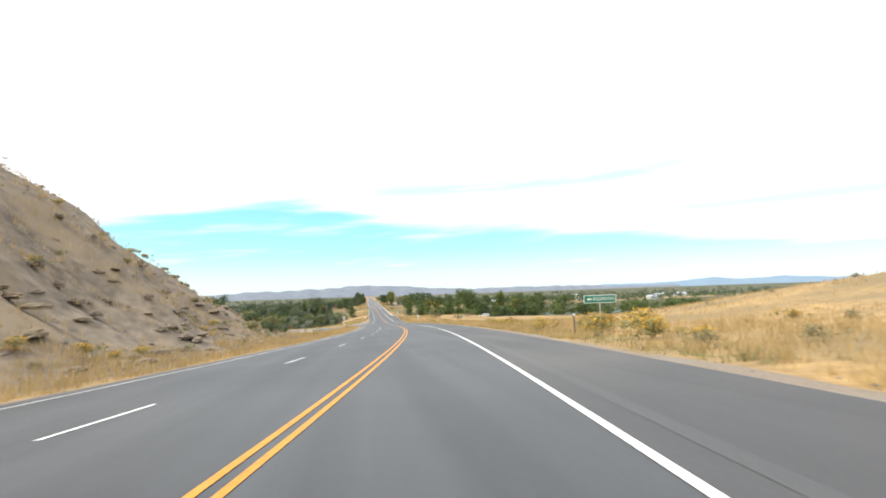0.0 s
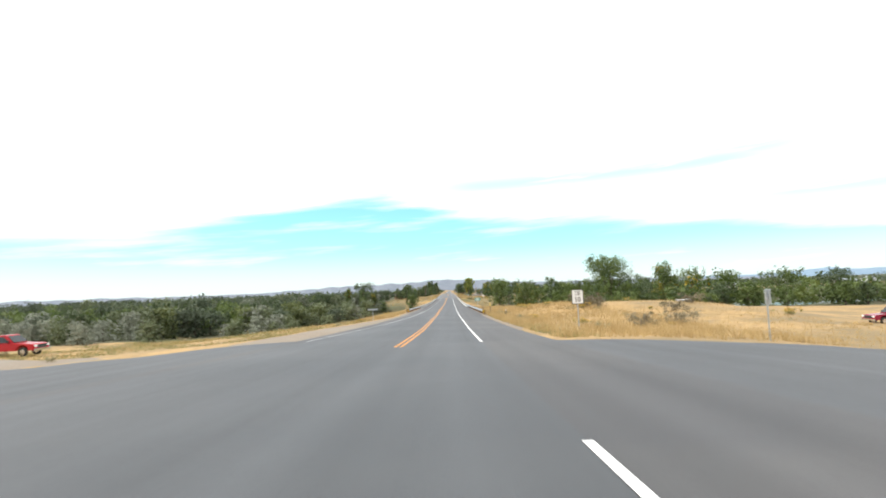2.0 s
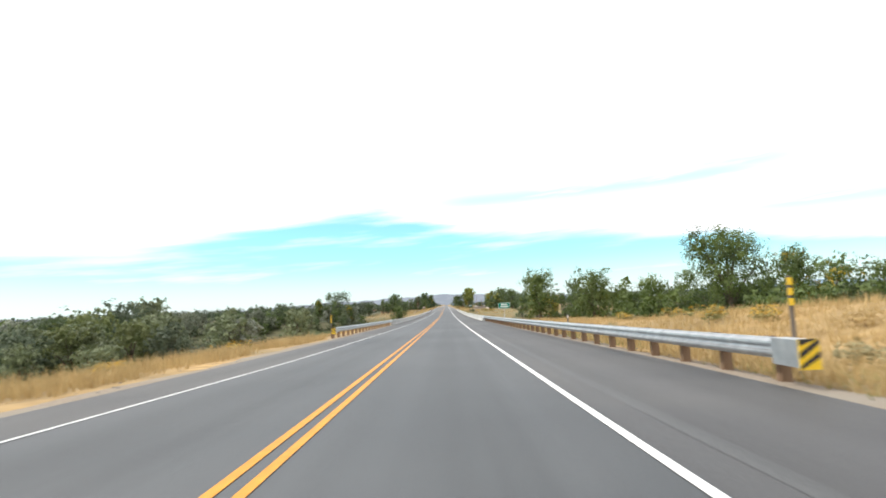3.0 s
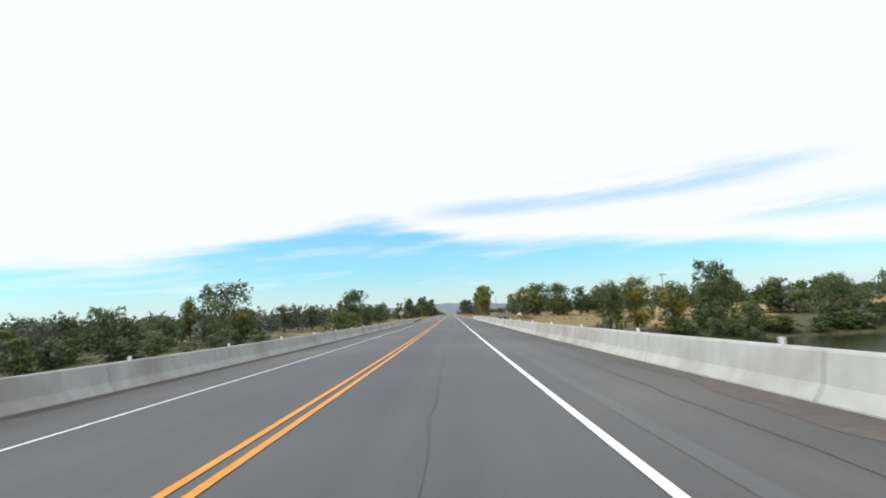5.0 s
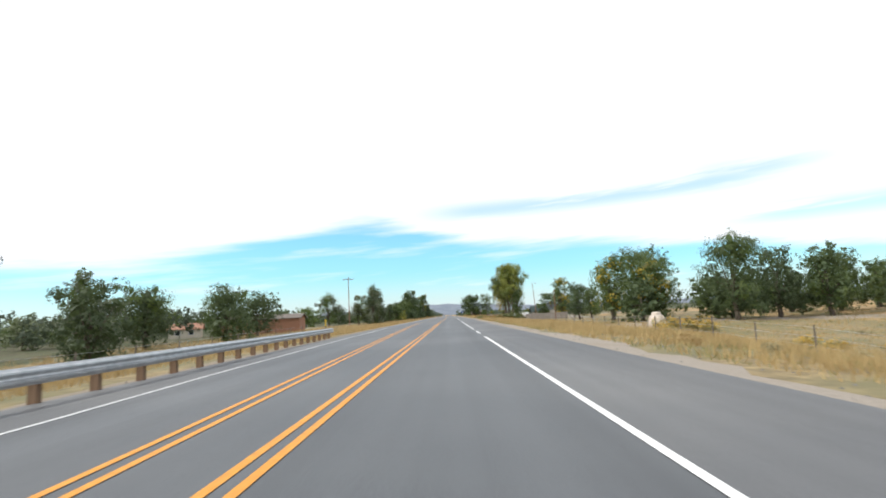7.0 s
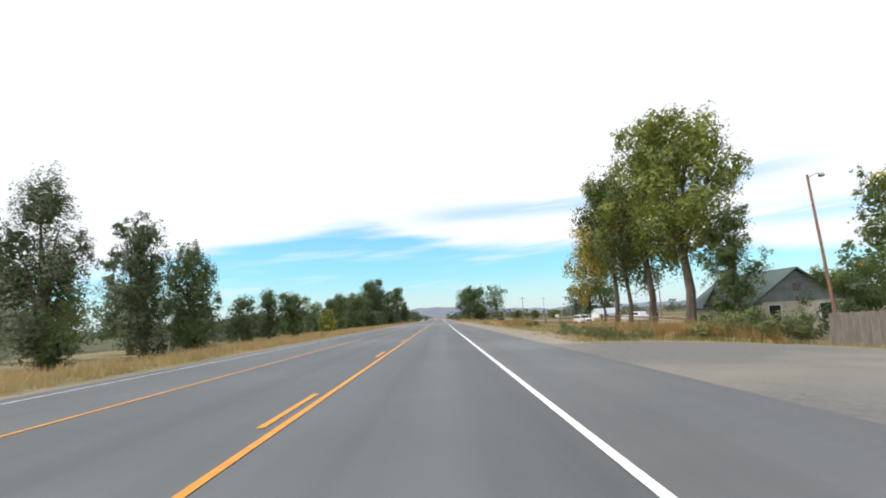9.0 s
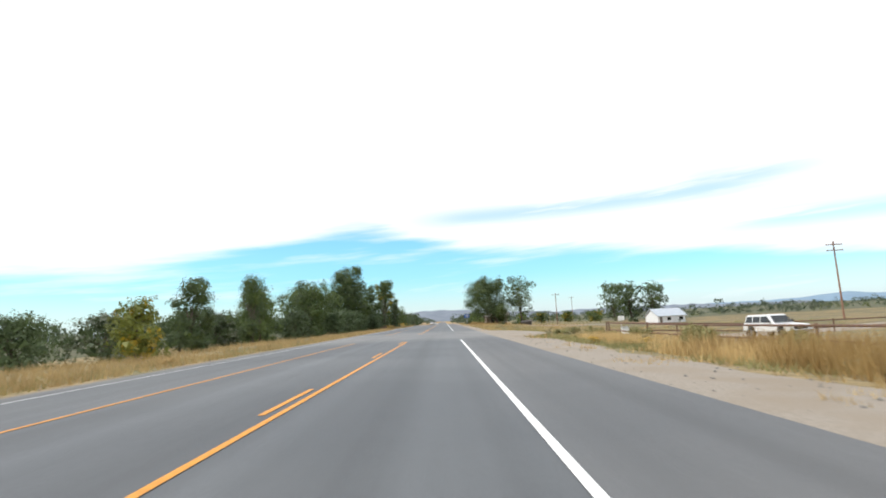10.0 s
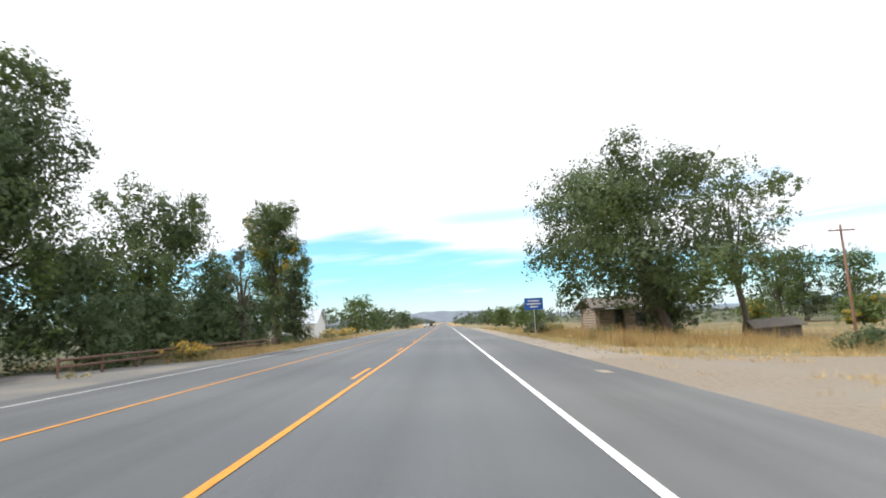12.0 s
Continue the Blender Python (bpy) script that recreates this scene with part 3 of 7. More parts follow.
shoulder("gravel_shoulder", 1, -60, 158, line((0, .7), (3000, .7)), GRAVEL, "brown gravel along the pavement edge", .25)
shoulder("gravel_shoulder", 1, 181, 300, line((181, .1), (190, .9), (3000, .9)), GRAVEL, "brown gravel along the pavement edge", .25)
shoulder("gravel_shoulder", 1, 484, 900, line((484, .8), (520, 1.4), (560, 1.6), (640, 2.0), (670, 3.4), (700, 3.2), (735, 2.2), (760, 1.9), (800, 2.3), (815, 3.2), (900, 2.6)), GRAVEL_PALE, "pale sandy gravel shoulder", .6)
shoulder("gravel_shoulder", -1, -60, 300, line((0, .6), (176, .7), (184, 6.2), (205, 4.4), (232, 1.1), (3000, .8)), GRAVEL, "brown gravel along the pavement edge", .3)
shoulder("gravel_shoulder", -1, 484, 900, line((0, .9), (3000, .9)), GRAVEL, "brown gravel along the pavement edge", .3)

patch("side_road", [(152, 4.5), (174, 4.5), (168, 24), (157, 24)], ASPHALT, "grey asphalt side road mouth", lift=.06, cat="road")
patch("side_road", [(157, 24), (168, 24), (205, 60), (192, 62)], GRAVEL_PALE, "pale gravel side road")
patch("side_road", [(152, -9), (182, -8), (178, -24), (158, -24)], ASPHALT, "grey asphalt side road mouth", lift=.06, cat="road")
patch("dirt_lot", [(158, -23), (184, -20), (206, -64), (165, -70)], GRAVEL, "grey-brown gravel lot beside the road", lift=.05)
patch("gravel_corner", [(149, 6.4), (156.5, 14), (159, 27), (148, 26)], GRAVEL, "bare brown gravel at the side road corner", lift=.05)
patch("dirt_road", [(120, -30), (128, -27), (172, -55), (160, -62)], GRAVEL_PALE, "pale dirt track")
patch("driveway", [(630, 4.7), (651, 4.8), (648, 40), (637, 40)], GRAVEL_GREY, "grey gravel driveway apron", lift=.05)
patch("yard", [(664, 20), (664, 46), (716, 50), (716, 20)], GRAVEL_PALE, "pale bare dirt yard", lift=.04)
patch("side_road", [(721, 4.4), (752, 4.4), (746, 11.5), (735.5, 11.5)], GRAVEL_PALE, "pale gravel side road mouth", lift=.06)
patch("side_road", [(735.5, 11), (746, 11), (746, 60), (737, 60)], GRAVEL_PALE, "pale gravel side road", lift=.06)
patch("side_road", [(737, 59), (746, 59), (744, 160), (735, 160)], GRAVEL_PALE, "pale gravel side road", lift=.06)
patch("dirt_road", [(548, 9), (556, 8), (600, 36), (588, 40)], GRAVEL_PALE, "pale dirt road through the dry field", lift=.05)
patch("dirt_road", [(588, 30), (600, 28), (560, 130), (545, 130)], GRAVEL_PALE, "pale dirt road through the dry field", lift=.05)
patch("driveway", [(806, 4.2), (821, 4.2), (818, 40), (811, 40)], GRAVEL, "pale sandy driveway", lift=.05)
patch("driveway", [(815, -10.3), (832, -10.3), (832, -22), (818, -22)], GRAVEL_GREY, "grey gravel driveway", lift=.05)


stripe("white_dash", 815.4, 816.2, at_x(3.95), .3, GRAVEL_PALE, "worn white paint mark on the shoulder")


# dust carried over the crossing, cracks and tyre marks
def crack(s0, X0, ds, dX, w, mat, name="tar_seam", seed=1):
    rng = random.Random(seed)
    n = max(4, int(abs(ds) + abs(dX)))
    V, F = [], []
    for i in range(n + 1):
        u = i / n
        s, X = s0 + ds * u + rng.uniform(-.15, .15) * (abs(dX) > abs(ds)), X0 + dX * u + rng.uniform(-.05, .05) * (abs(ds) >= abs(dX)) * (name == "tar_seam")
        ww = w * rng.uniform(.5, 1.2)
        oX, oS = (ww / 2, 0) if abs(ds) >= abs(dX) else (0, ww / 2)
        for k in (-1, 1):
            V.append(tuple(float(q) for q in place(s + k * oS, X + k * oX, float(surf(s + k * oS, X + k * oX)) + .005)))
    F = [(2 * i, 2 * i + 1, 2 * i + 3, 2 * i + 2) for i in range(n)]
    return tagged(mesh_object(name, V, F, mat), "dark crack line in the worn asphalt" if name == "tar_seam" else "dark tyre mark on the asphalt", "road marking", kind="structure")


rng = random.Random(11)
for s0 in (300, 352, 432):
    crack(s0, -.25 + rng.uniform(-.2, .2), rng.uniform(30, 60), .1, .022, TAR, seed=s0)
for s0 in (360, 400, 440):
    crack(s0, 3.3, 34, .5, .022, TAR, seed=s0)
for i in range(14):
    s0 = rng.uniform(345, 500)
    crack(s0, rng.uniform(-1.5, 3.5), rng.uniform(-1, 1), rng.uniform(1, 2.5), .02, TAR, seed=i)
for i in range(4):
    crack(472 + i * 2.6, rng.uniform(2.2, 3.2), rng.uniform(-.8, .8), rng.uniform(1.2, 2.2), .018, TAR, seed=50 + i)
for X0 in (-1.0, .75):
    for k in range(22):
        s0 = 77 + k * 1.9 + rng.uniform(-.3, .3)
        crack(s0, X0 + .02 * k + rng.uniform(-.05, .05), rng.uniform(.5, 1.2), .02, .16, TYRE, "tyre_mark", seed=200 + k)
for X0, s0, ln in ((-.75, 118, 26), (-.45, 121, 16), (.35, 124, 24), (.2, 133, 9)):
    crack(s0, X0, ln, .4, .1, TYRE, "tyre_mark", seed=int(s0))


# brown dirt gathered at the foot of the bridge barriers
for name_, xe, sg in (("dirt_strip", 4.79, -1), ("dirt_strip", -7.63, 1)):
    sv = np.arange(299, 480, 1.5)
    V, F = [], []
    for s in sv:
        w = .42 + .16 * math.sin(s * .31) + .12 * math.sin(s * .9 + 1) + .08 * math.sin(s * 2.3)
        for k in (0, 1):
            X = xe + sg * w * k
            V.append(tuple(float(q) for q in place(s, X, float(surf(s, X)) + (.03 if k == 0 else .003))))
    F = [(2 * i, 2 * i + 1, 2 * i + 3, 2 * i + 2) for i in range(len(sv) - 1)]
    tagged(mesh_object(name_, V, F, ROAD_DIRT), "brown dirt gathered along the barrier's foot", "dirt", kind="structure")
# ---- barriers and guard rails ----
def bar_mesh(name, prof_pts, length, mat, parent, label="", cap=True):
    """A profile in (x, z) drawn out along y."""
    n = len(prof_pts)
    V = [(x, y, z) for y in (0, length) for x, z in prof_pts]
    F = [(j, (j + 1) % n, n + (j + 1) % n, n + j) for j in range(n)]
    if cap:
        F += [tuple(range(n))[::-1], tuple(range(n, 2 * n))]
    return mesh_object(name, V, F, mat, parent, label)


def bridge_barrier(side, X, s0, count, label):
    base = empty("bridge_barrier", (X, s0, 0))
    prof_pts = [(0, -.03), (0, .05), (.1, .2), (.13, .25), (.2, .65), (.22, .68), (.39, .68), (.41, .65), (.41, -.03)]
    prof_pts = [(side * x, z) for x, z in prof_pts]
    if side > 0:
        prof_pts = prof_pts[::-1]
    first = bar_mesh("panel", prof_pts, 6.075, CONCRETE, base)
    cap = None
    for i in range(count):
        s = s0 + 6.1 * i
        z0, z1 = float(surf(s, X)), float(surf(s + 6.1, X))
        ob = first if i == 0 else new("panel", first.data)
        ob.parent = base
        ob.matrix_basis = Matrix.Translation((0, K * (s - s0), K * z0)) @ pose(0, 0, 0, math.degrees(math.atan2(z1 - z0, 6.1)))
        V, F = boxes([(side * .3 - .04, 0, .67, side * .3 + .04, .03, .79)])
        m = mesh_object("reflector", V, F, SIGN_WHITE, base) if cap is None else new("reflector", cap.data)
        cap = cap or m
        m.parent = base
        m.location = (0, K * (s - s0 + 1.0), K * z0)
    return tagged(base, label, "barrier", kind="structure")


bridge_barrier(1, 4.8, 297.8, 30, "sunlit pale concrete bridge barrier with white reflectors")
bridge_barrier(-1, -7.64, 297.4, 30, "grey concrete bridge barrier with white reflectors")
# deck side and piers
V, F = boxes([(-8.1, 325, -2.2, 5.7, 488, -.75)])
tagged(mesh_object("bridge_deck", V, F, CONCRETE), "grey concrete bridge deck over the river", "bridge", kind="structure")
V, F = boxes([(-7, 372, -9.8, 4.8, 373.4, -2.2), (-7, 432, -9.8, 4.8, 433.4, -2.2)])
tagged(mesh_object("bridge_pier", V, F, CONCRETE), "grey concrete bridge piers in the river", "bridge", kind="structure")

W_BEAM = [(0, .80), (.012, .77), (.075, .735), (.08, .70), (.02, .655), (.012, .625), (.02, .595), (.08, .55), (.075, .515), (.012, .48), (0, .45)]


def guard_rail(side, pts, label, start=None, finish=None):
    """Posts and a two-wave steel rail along plan points (s, X); start and finish: a bull-nose or a striped end."""
    svals, xvals = [p[0] for p in pts], [p[1] for p in pts]
    fx = lambda s: float(np.interp(s, svals, xvals))
    s0, s1 = svals[0], svals[-1]
    base = empty("guard_rail", (fx(s0), s0, 0))
    ox, oy = fx(s0), s0
    V, F = [], []
    sv = np.linspace(s0, s1, int((s1 - s0) / 1.9) + 1)
    prof_pts = W_BEAM + [(x - .012, z) for x, z in W_BEAM[::-1]]
    n = len(prof_pts)
    for s in sv:
        g = float(surf(s, fx(s))) - .05
        for dx, dz in prof_pts:
            V.append((fx(s) - ox - side * dx, s - oy, g + dz))
    for i in range(len(sv) - 1):
        for j in range(n):
            q = i * n + j
            r = i * n + (j + 1) % n
            F.append((q, r, r + n, q + n))
    mesh_object("rail", V, F, STEEL, base, smooth=False)
    post = None
    for s in np.arange(s0 + .4, s1, 1.905):
        X = fx(s)
        g = min(float(surf(s, X)), float(land(s, X + side * .3)) + .1)
        if post is None:
            V, F = boxes([(-.1, -.08, -.5, .1, .08, .74)])
            bv = [(x * (.92 if z > .7 else 1), y * (.9 if z > .7 else 1), z) for x, y, z in V]
            ob = post = mesh_object("post", bv, F, POST_WOOD, base)
            block = mesh_object("spacer_block", *boxes([(-.1, -.07, .46, .1, .07, .80)]), POST_WOOD, base)
            bl = block
        else:
            ob = new("post", post.data)
            bl = new("spacer_block", block.data)
        ob.parent = bl.parent = base
        zz = float(surf(s, X)) - .05
        ob.location = (K * (X - ox + side * .31), K * (s - oy), K * zz)
        bl.location = (K * (X - ox + side * .11), K * (s - oy), K * zz)
    for which, s, dr in ((start, s0, -1), (finish, s1, 1)):
        if not which:
            continue
        X = fx(s)
        g = float(surf(s, X)) - .05
        if which == "striped":
            head = mesh_object("end_terminal", *boxes([(X - ox - .14 + side * .02, s - oy + dr * .02, g + .38, X - ox + .14 + side * .02, s - oy + dr * .75, g + .80)]), STEEL, base)
            V, F = boxes([(X - ox - .16, s - oy + dr * .76, g + .36, X - ox + .16, s - oy + dr * .78, g + .82)])
            plate = mesh_object("striped_plate", V, F, SIGN_YELLOW, base, "yellow and black striped end plate")
            V, F = [], []
            y = s - oy + (dr * .785 if dr < 0 else -.012)
            for k in range(3):
                a = -.27 + k * .2
                poly = [(-.155, a), (-.155, a + .1), (.155, a + .32), (.155, a + .22)]
                poly = [(px_, min(.23, max(-.23, pz_))) for px_, pz_ in poly]
                b = len(V)
                V += [(X - ox + side * px_, y, g + .59 + pz_) for px_, pz_ in poly]
                F.append((b, b + 1, b + 2, b + 3))
            mesh_object("stripe", V, F, BLACK, plate)
        else:
            V, F = [], []
            m = 8
            for i in range(m + 1):
                an = math.pi * i / m
                for dz in (.45, .80):
                    V.append((X - ox + side * (.16 - .16 * math.cos(an)), s - oy + dr * .3 * math.sin(an), g + dz))
            F = [(2 * i, 2 * i + 1, 2 * i + 3, 2 * i + 2) for i in range(m)]
            mesh_object("bull_nose", V, F, STEEL, base)
    return tagged(base, label, "guard rail", group="guard rails")


guard_rail(1, [(231, 5.35), (290, 5.15), (299, 4.98)], "galvanized steel guard rail with a striped end", start="striped")
guard_rail(-1, [(262, -8.35), (297.4, -7.84)], "galvanized steel guard rail on timber posts", start="striped")
guard_rail(1, [(481, 5.0), (495, 5.45), (505.5, 6.2)], "galvanized steel guard rail on timber posts leaving the bridge", finish="nose")
guard_rail(-1, [(480.5, -7.84), (515, -8.2), (544, -9.6)], "long galvanized steel guard rail on timber posts", finish="nose")


def tube(pts, radii, n=7):
    """A bent tapered tube; corners and faces."""
    V, F = [], []
    pts = [Vector(p) for p in pts]
    for i, p in enumerate(pts):
        d = (pts[min(i + 1, len(pts) - 1)] - pts[max(i - 1, 0)]).normalized()
        u = d.orthogonal().normalized()
        w = d.cross(u)
        for k in range(n):
            an = 2 * math.pi * k / n
            V.append(tuple(p + radii[i] * (math.cos(an) * u + math.sin(an) * w)))
    for i in range(len(pts) - 1):
        for k in range(n):
            q, r = i * n + k, i * n + (k + 1) % n
            F.append((q, r, r + n, q + n))
    F += [tuple(range(n))[::-1], tuple(range((len(pts) - 1) * n, len(pts) * n))]
    return V, F


def join(*geo):
    V, F = [], []
    for v, f in geo:
        b = len(V)
        V += [tuple(q) for q in v]
        F += [tuple(i + b for i in q) for q in f]
    return V, F


# ---- signs ----
def text_part(body, size, mat, parent, x, y, z, name="lettering", flip=False):
    cu = bpy.data.curves.new(name, "FONT")
    cu.body, cu.size, cu.align_x, cu.align_y, cu.extrude = body, size * K, "CENTER", "CENTER", .002
    tmp = new("temporary", cu)
    dg = bpy.context.evaluated_depsgraph_get()
    me = bpy.data.meshes.new_from_object(tmp.evaluated_get(dg))
    bpy.data.objects.remove(tmp)
    me.materials.clear()
    me.materials.append(mat)
    ob = new(name, me)
    ob.parent = parent
    ob.matrix_basis = pose(K * x, K * y, K * z, 90, 0, 180 if flip else 0)
    return ob


def rounded_plate(w, h, t, r=.05, n=4):
    """An upright plate with rounded corners in the xz plane, thickness t along y."""
    P = []
    for cx, cz, a0 in ((w / 2 - r, h / 2 - r, 0), (-w / 2 + r, h / 2 - r, 90), (-w / 2 + r, -h / 2 + r, 180), (w / 2 - r, -h / 2 + r, 270)):
        for k in range(n + 1):
            an = radians(a0 + 90 * k / n)
            P.append((cx + r * math.cos(an), cz + r * math.sin(an)))
    m = len(P)
    V = [(x, -t / 2, z) for x, z in P] + [(x, t / 2, z) for x, z in P]
    F = [tuple(range(m)), tuple(range(m, 2 * m))[::-1]] + [(i, i + m, (i + 1) % m + m, (i + 1) % m) for i in range(m)]
    return V, F


def shifted(geo, dx, dy, dz):
    return [(x + dx, y + dy, z + dz) for x, y, z in geo[0]], geo[1]


def sign(name, s, X, w, h, top, face, label, rz=0.0, border=None, post=STEEL, posts=1, text=(), base_z=None):
    """A flat sign on posts; top is its upper edge over the ground."""
    x, y, z = on_land(s, X)
    if base_z is not None:
        top = base_z - z
    ob = empty(name, (x, y, z - .05), rz)
    zc = top - h / 2
    for k in range(posts):
        px_ = 0 if posts == 1 else (-.3 + .6 * k) * w
        mesh_object("post", *boxes([(px_ - .035, .02, -.3, px_ + .035, .075, top - .04)]), post, ob)
    if border:
        mesh_object("border", *shifted(rounded_plate(w, h, .012), 0, .008, zc), border, ob)
        plate = mesh_object("panel", *shifted(rounded_plate(w - .07, h - .07, .008, .04), 0, -.003, zc), face, ob)
    else:
        plate = mesh_object("panel", *shifted(rounded_plate(w, h, .014), 0, 0, zc), face, ob)
    for body, size, mat, dx, dz in text:
        text_part(body, size, mat, plate, dx, -.014, zc + dz)
    return tagged(ob, label, "sign", group="road signs"), plate, zc


sg, plate, zc = sign("road_sign", 27.4, 8.7, 1.75, .42, 1.98, SIGN_GREEN, "green direction sign with a white arrow on a steel post", border=SIGN_WHITE, text=[("REDWASH", .24, SIGN_WHITE, .2, 0)])
V = [(-.72, -.014, 0), (-.56, -.014, .1), (-.56, -.014, .04), (-.42, -.014, .04), (-.42, -.014, -.04), (-.56, -.014, -.04), (-.56, -.014, -.1)]
mesh_object("arrow", [(x, y, z + zc) for x, y, z in V], [(0, 6, 5, 4, 3, 2, 1)], SIGN_WHITE, plate)
sign("speed_limit_sign", 184.7, 8.9, .76, .95, 2.75, SIGN_WHITE, "white speed limit sign on a steel post", border=BLACK, text=[("SPEED", .15, BLACK, 0, .32), ("LIMIT", .15, BLACK, 0, .16), ("50", .42, BLACK, 0, -.2)])
sg, plate, zc = sign("route_sign", 147, -14.3, .6, 1.0, 3.2, STEEL, "stacked grey route signs seen from the back")
mesh_object("bar", *boxes([(-.28, -.02, zc + .2, .28, -.012, zc + .46)]), SIGN_WHITE, plate)
mesh_object("bar", *boxes([(-.28, -.02, zc - 1.75, .28, -.012, zc - 1.5)]), SIGN_WHITE, plate)
sign("street_name_sign", 222, -10.1, 1.35, .2, 1.7, STEEL, "weathered street name sign on a post", rz=20)
sign("street_name_sign", 172, 22, .95, .2, 3.0, SIGN_GREEN, "green street name sign on a post", rz=-20)
sign("stop_sign", 176, 16.3, .75, .75, 2.6, STEEL, "grey back of a stop sign on a post", rz=80)
sign("river_sign", 297, 7.9, 1.6, .8, 2.6, SIGN_GREEN, "green river name sign with white border", border=SIGN_WHITE)
for o in [o for o in bpy.data.objects if o.name == "river_sign"]:
    for k, (w, dz) in enumerate(((.9, .16), (1.1, -.14))):
        mesh_object("bar", *boxes([(-w / 2, -.02, 2.2 + dz - .07, w / 2, -.013, 2.2 + dz + .07)]), SIGN_WHITE, o)
sign("town_sign", 480, 11.3, 1.35, .42, 3.15, SIGN_GREEN, "green town name sign with white letters", border=SIGN_WHITE, base_z=2.2, text=[("JENSEN", .27, SIGN_WHITE, 0, 0)])
sign("sign_back", 488.2, -11.3, 1.15, .76, 2.9, SIGN_BACK, "tan back of a large road sign on a post", rz=-8)
sg, plate, zc = sign("blue_sign", 846.5, 7.5, 1.5, .95, 3.1, SIGN_BLUE, "blue service sign with white lines of lettering")
for k, (w, dz) in enumerate(((.95, .24), (1.15, 0), (.65, -.24))):
    mesh_object("bar", *boxes([(-w / 2, -.02, zc + dz - .05, w / 2, -.013, zc + dz + .05)]), SIGN_WHITE, plate)
sg, plate, zc = sign("notice_sign", 800, 37.9, 1.3, .95, 2.2, SIGN_WHITE, "small white notice sign on a grey post")


def marker_post(s, X, h, label, yellow=True, mat=None):
    x, y, z = on_land(s, X)
    ob = empty("marker_post", (x, y, z - .05))
    mesh_object("post", *boxes([(-.035, -.02, -.2, .035, .02, h)]), mat or OLD_WOOD, ob)
    if yellow:
        for k in range(3):
            mesh_object("reflector", *boxes([(-.05, -.03, h - .18 - .2 * k, .05, -.021, h - .04 - .2 * k)]), SIGN_YELLOW, ob)
    else:
        mesh_object("reflector", *boxes([(-.04, -.03, h - .14, .04, -.021, h - .02)]), SIGN_WHITE, ob)
    return tagged(ob, label, "marker post", group="marker posts")


marker_post(232.5, 6.6, 1.95, "dark post with yellow reflectors behind the rail end")
marker_post(263, -8.9, 1.8, "dark post with yellow reflectors behind the rail end")
marker_post(506.5, 6.9, 1.8, "dark post with yellow reflectors behind the rail end")
marker_post(545, -10.4, 1.6, "dark post with yellow reflectors behind the rail end")
for s, X in ((26, 6.9), (60, -12), (215, 7.2), (252, 6.6), (600, 7.5), (640, -12.5), (700, -12.5)):
    marker_post(s, X, 1.15, "thin grey delineator post with a white reflector", False)
x, y, z = on_land(122, 12.5)
ob = empty("orange_marker", (x, y, z - .03))
mesh_object("post", *boxes([(-.045, -.045, -.2, .045, .045, 1.3)]), RED_PAINT, ob)
tagged(ob, "orange-red cable marker post in dry grass", "marker post")
# ---- trees and shrubs ----
def leaf_cloud(rng, lobes, n, leaf, droop=0.0, spread=0.17, per=12, core=0.7):
    """Leaf triangles in clumps over ellipsoid lobes, and larger leaves that fill the inside of each large lobe."""
    L = np.array(lobes, float)
    wt = (L[:, 3] * L[:, 4] * L[:, 5]) ** .7
    wt = np.where(L[:, 3] < .6 * L[:, 3].max(), 1.9 * wt, wt)
    pick = rng.choice(len(L), size=max(1, n // per), p=wt / wt.sum())
    d = rng.normal(size=(len(pick), 3))
    d /= np.linalg.norm(d, axis=1)[:, None]
    r = rng.uniform(.25, 1.0, len(pick))[:, None] ** .6
    c = L[pick, :3] + d * r * L[pick, 3:]
    sig = spread * (L[pick, 3:].mean(1) ** .6)
    P = np.repeat(c, per, 0) + np.clip(rng.normal(size=(len(c) * per, 3)), -1.5, 1.5) * np.repeat(sig, per)[:, None]
    N = np.repeat(d, per, 0) + rng.normal(size=(len(P), 3)) * .32
    S = leaf * rng.uniform(.55, 1.35, len(P))
    if droop:
        P[:, 2] -= droop * rng.uniform(0, 1, len(P)) ** 2
    if core:
        full = L[L[:, 3] > .6 * L[:, 3].max()]
        wide = core * full[:, 3:].mean(1) * .5
        size = np.minimum(wide, .48)
        big = np.repeat(np.arange(len(full)), np.minimum(64, (22 if per > 8 else 11) * (wide / size) ** 2).astype(int))
        dc = rng.normal(size=(len(big), 3))
        dc /= np.linalg.norm(dc, axis=1)[:, None]
        P = np.concatenate([P, full[big, :3] + dc * full[big, 3:] * rng.uniform(.25, .6, len(big))[:, None]])
        N = np.concatenate([N, dc + rng.normal(size=(len(big), 3)) * .3])
        S = np.concatenate([S, size[big] * rng.uniform(.6, 1.2, len(big))])
    N /= np.linalg.norm(N, axis=1)[:, None]
    a = np.cross(N, rng.normal(size=(len(P), 3)))
    a /= np.linalg.norm(a, axis=1)[:, None]
    b = np.cross(N, a)
    S = S[:, None]
    q = np.stack([P + a * S * .7, P - a * S * .4 + b * S * .48, P - a * S * .4 - b * S * .48], 1).reshape(-1, 3)
    return q, np.arange(3 * len(P)).reshape(-1, 3)


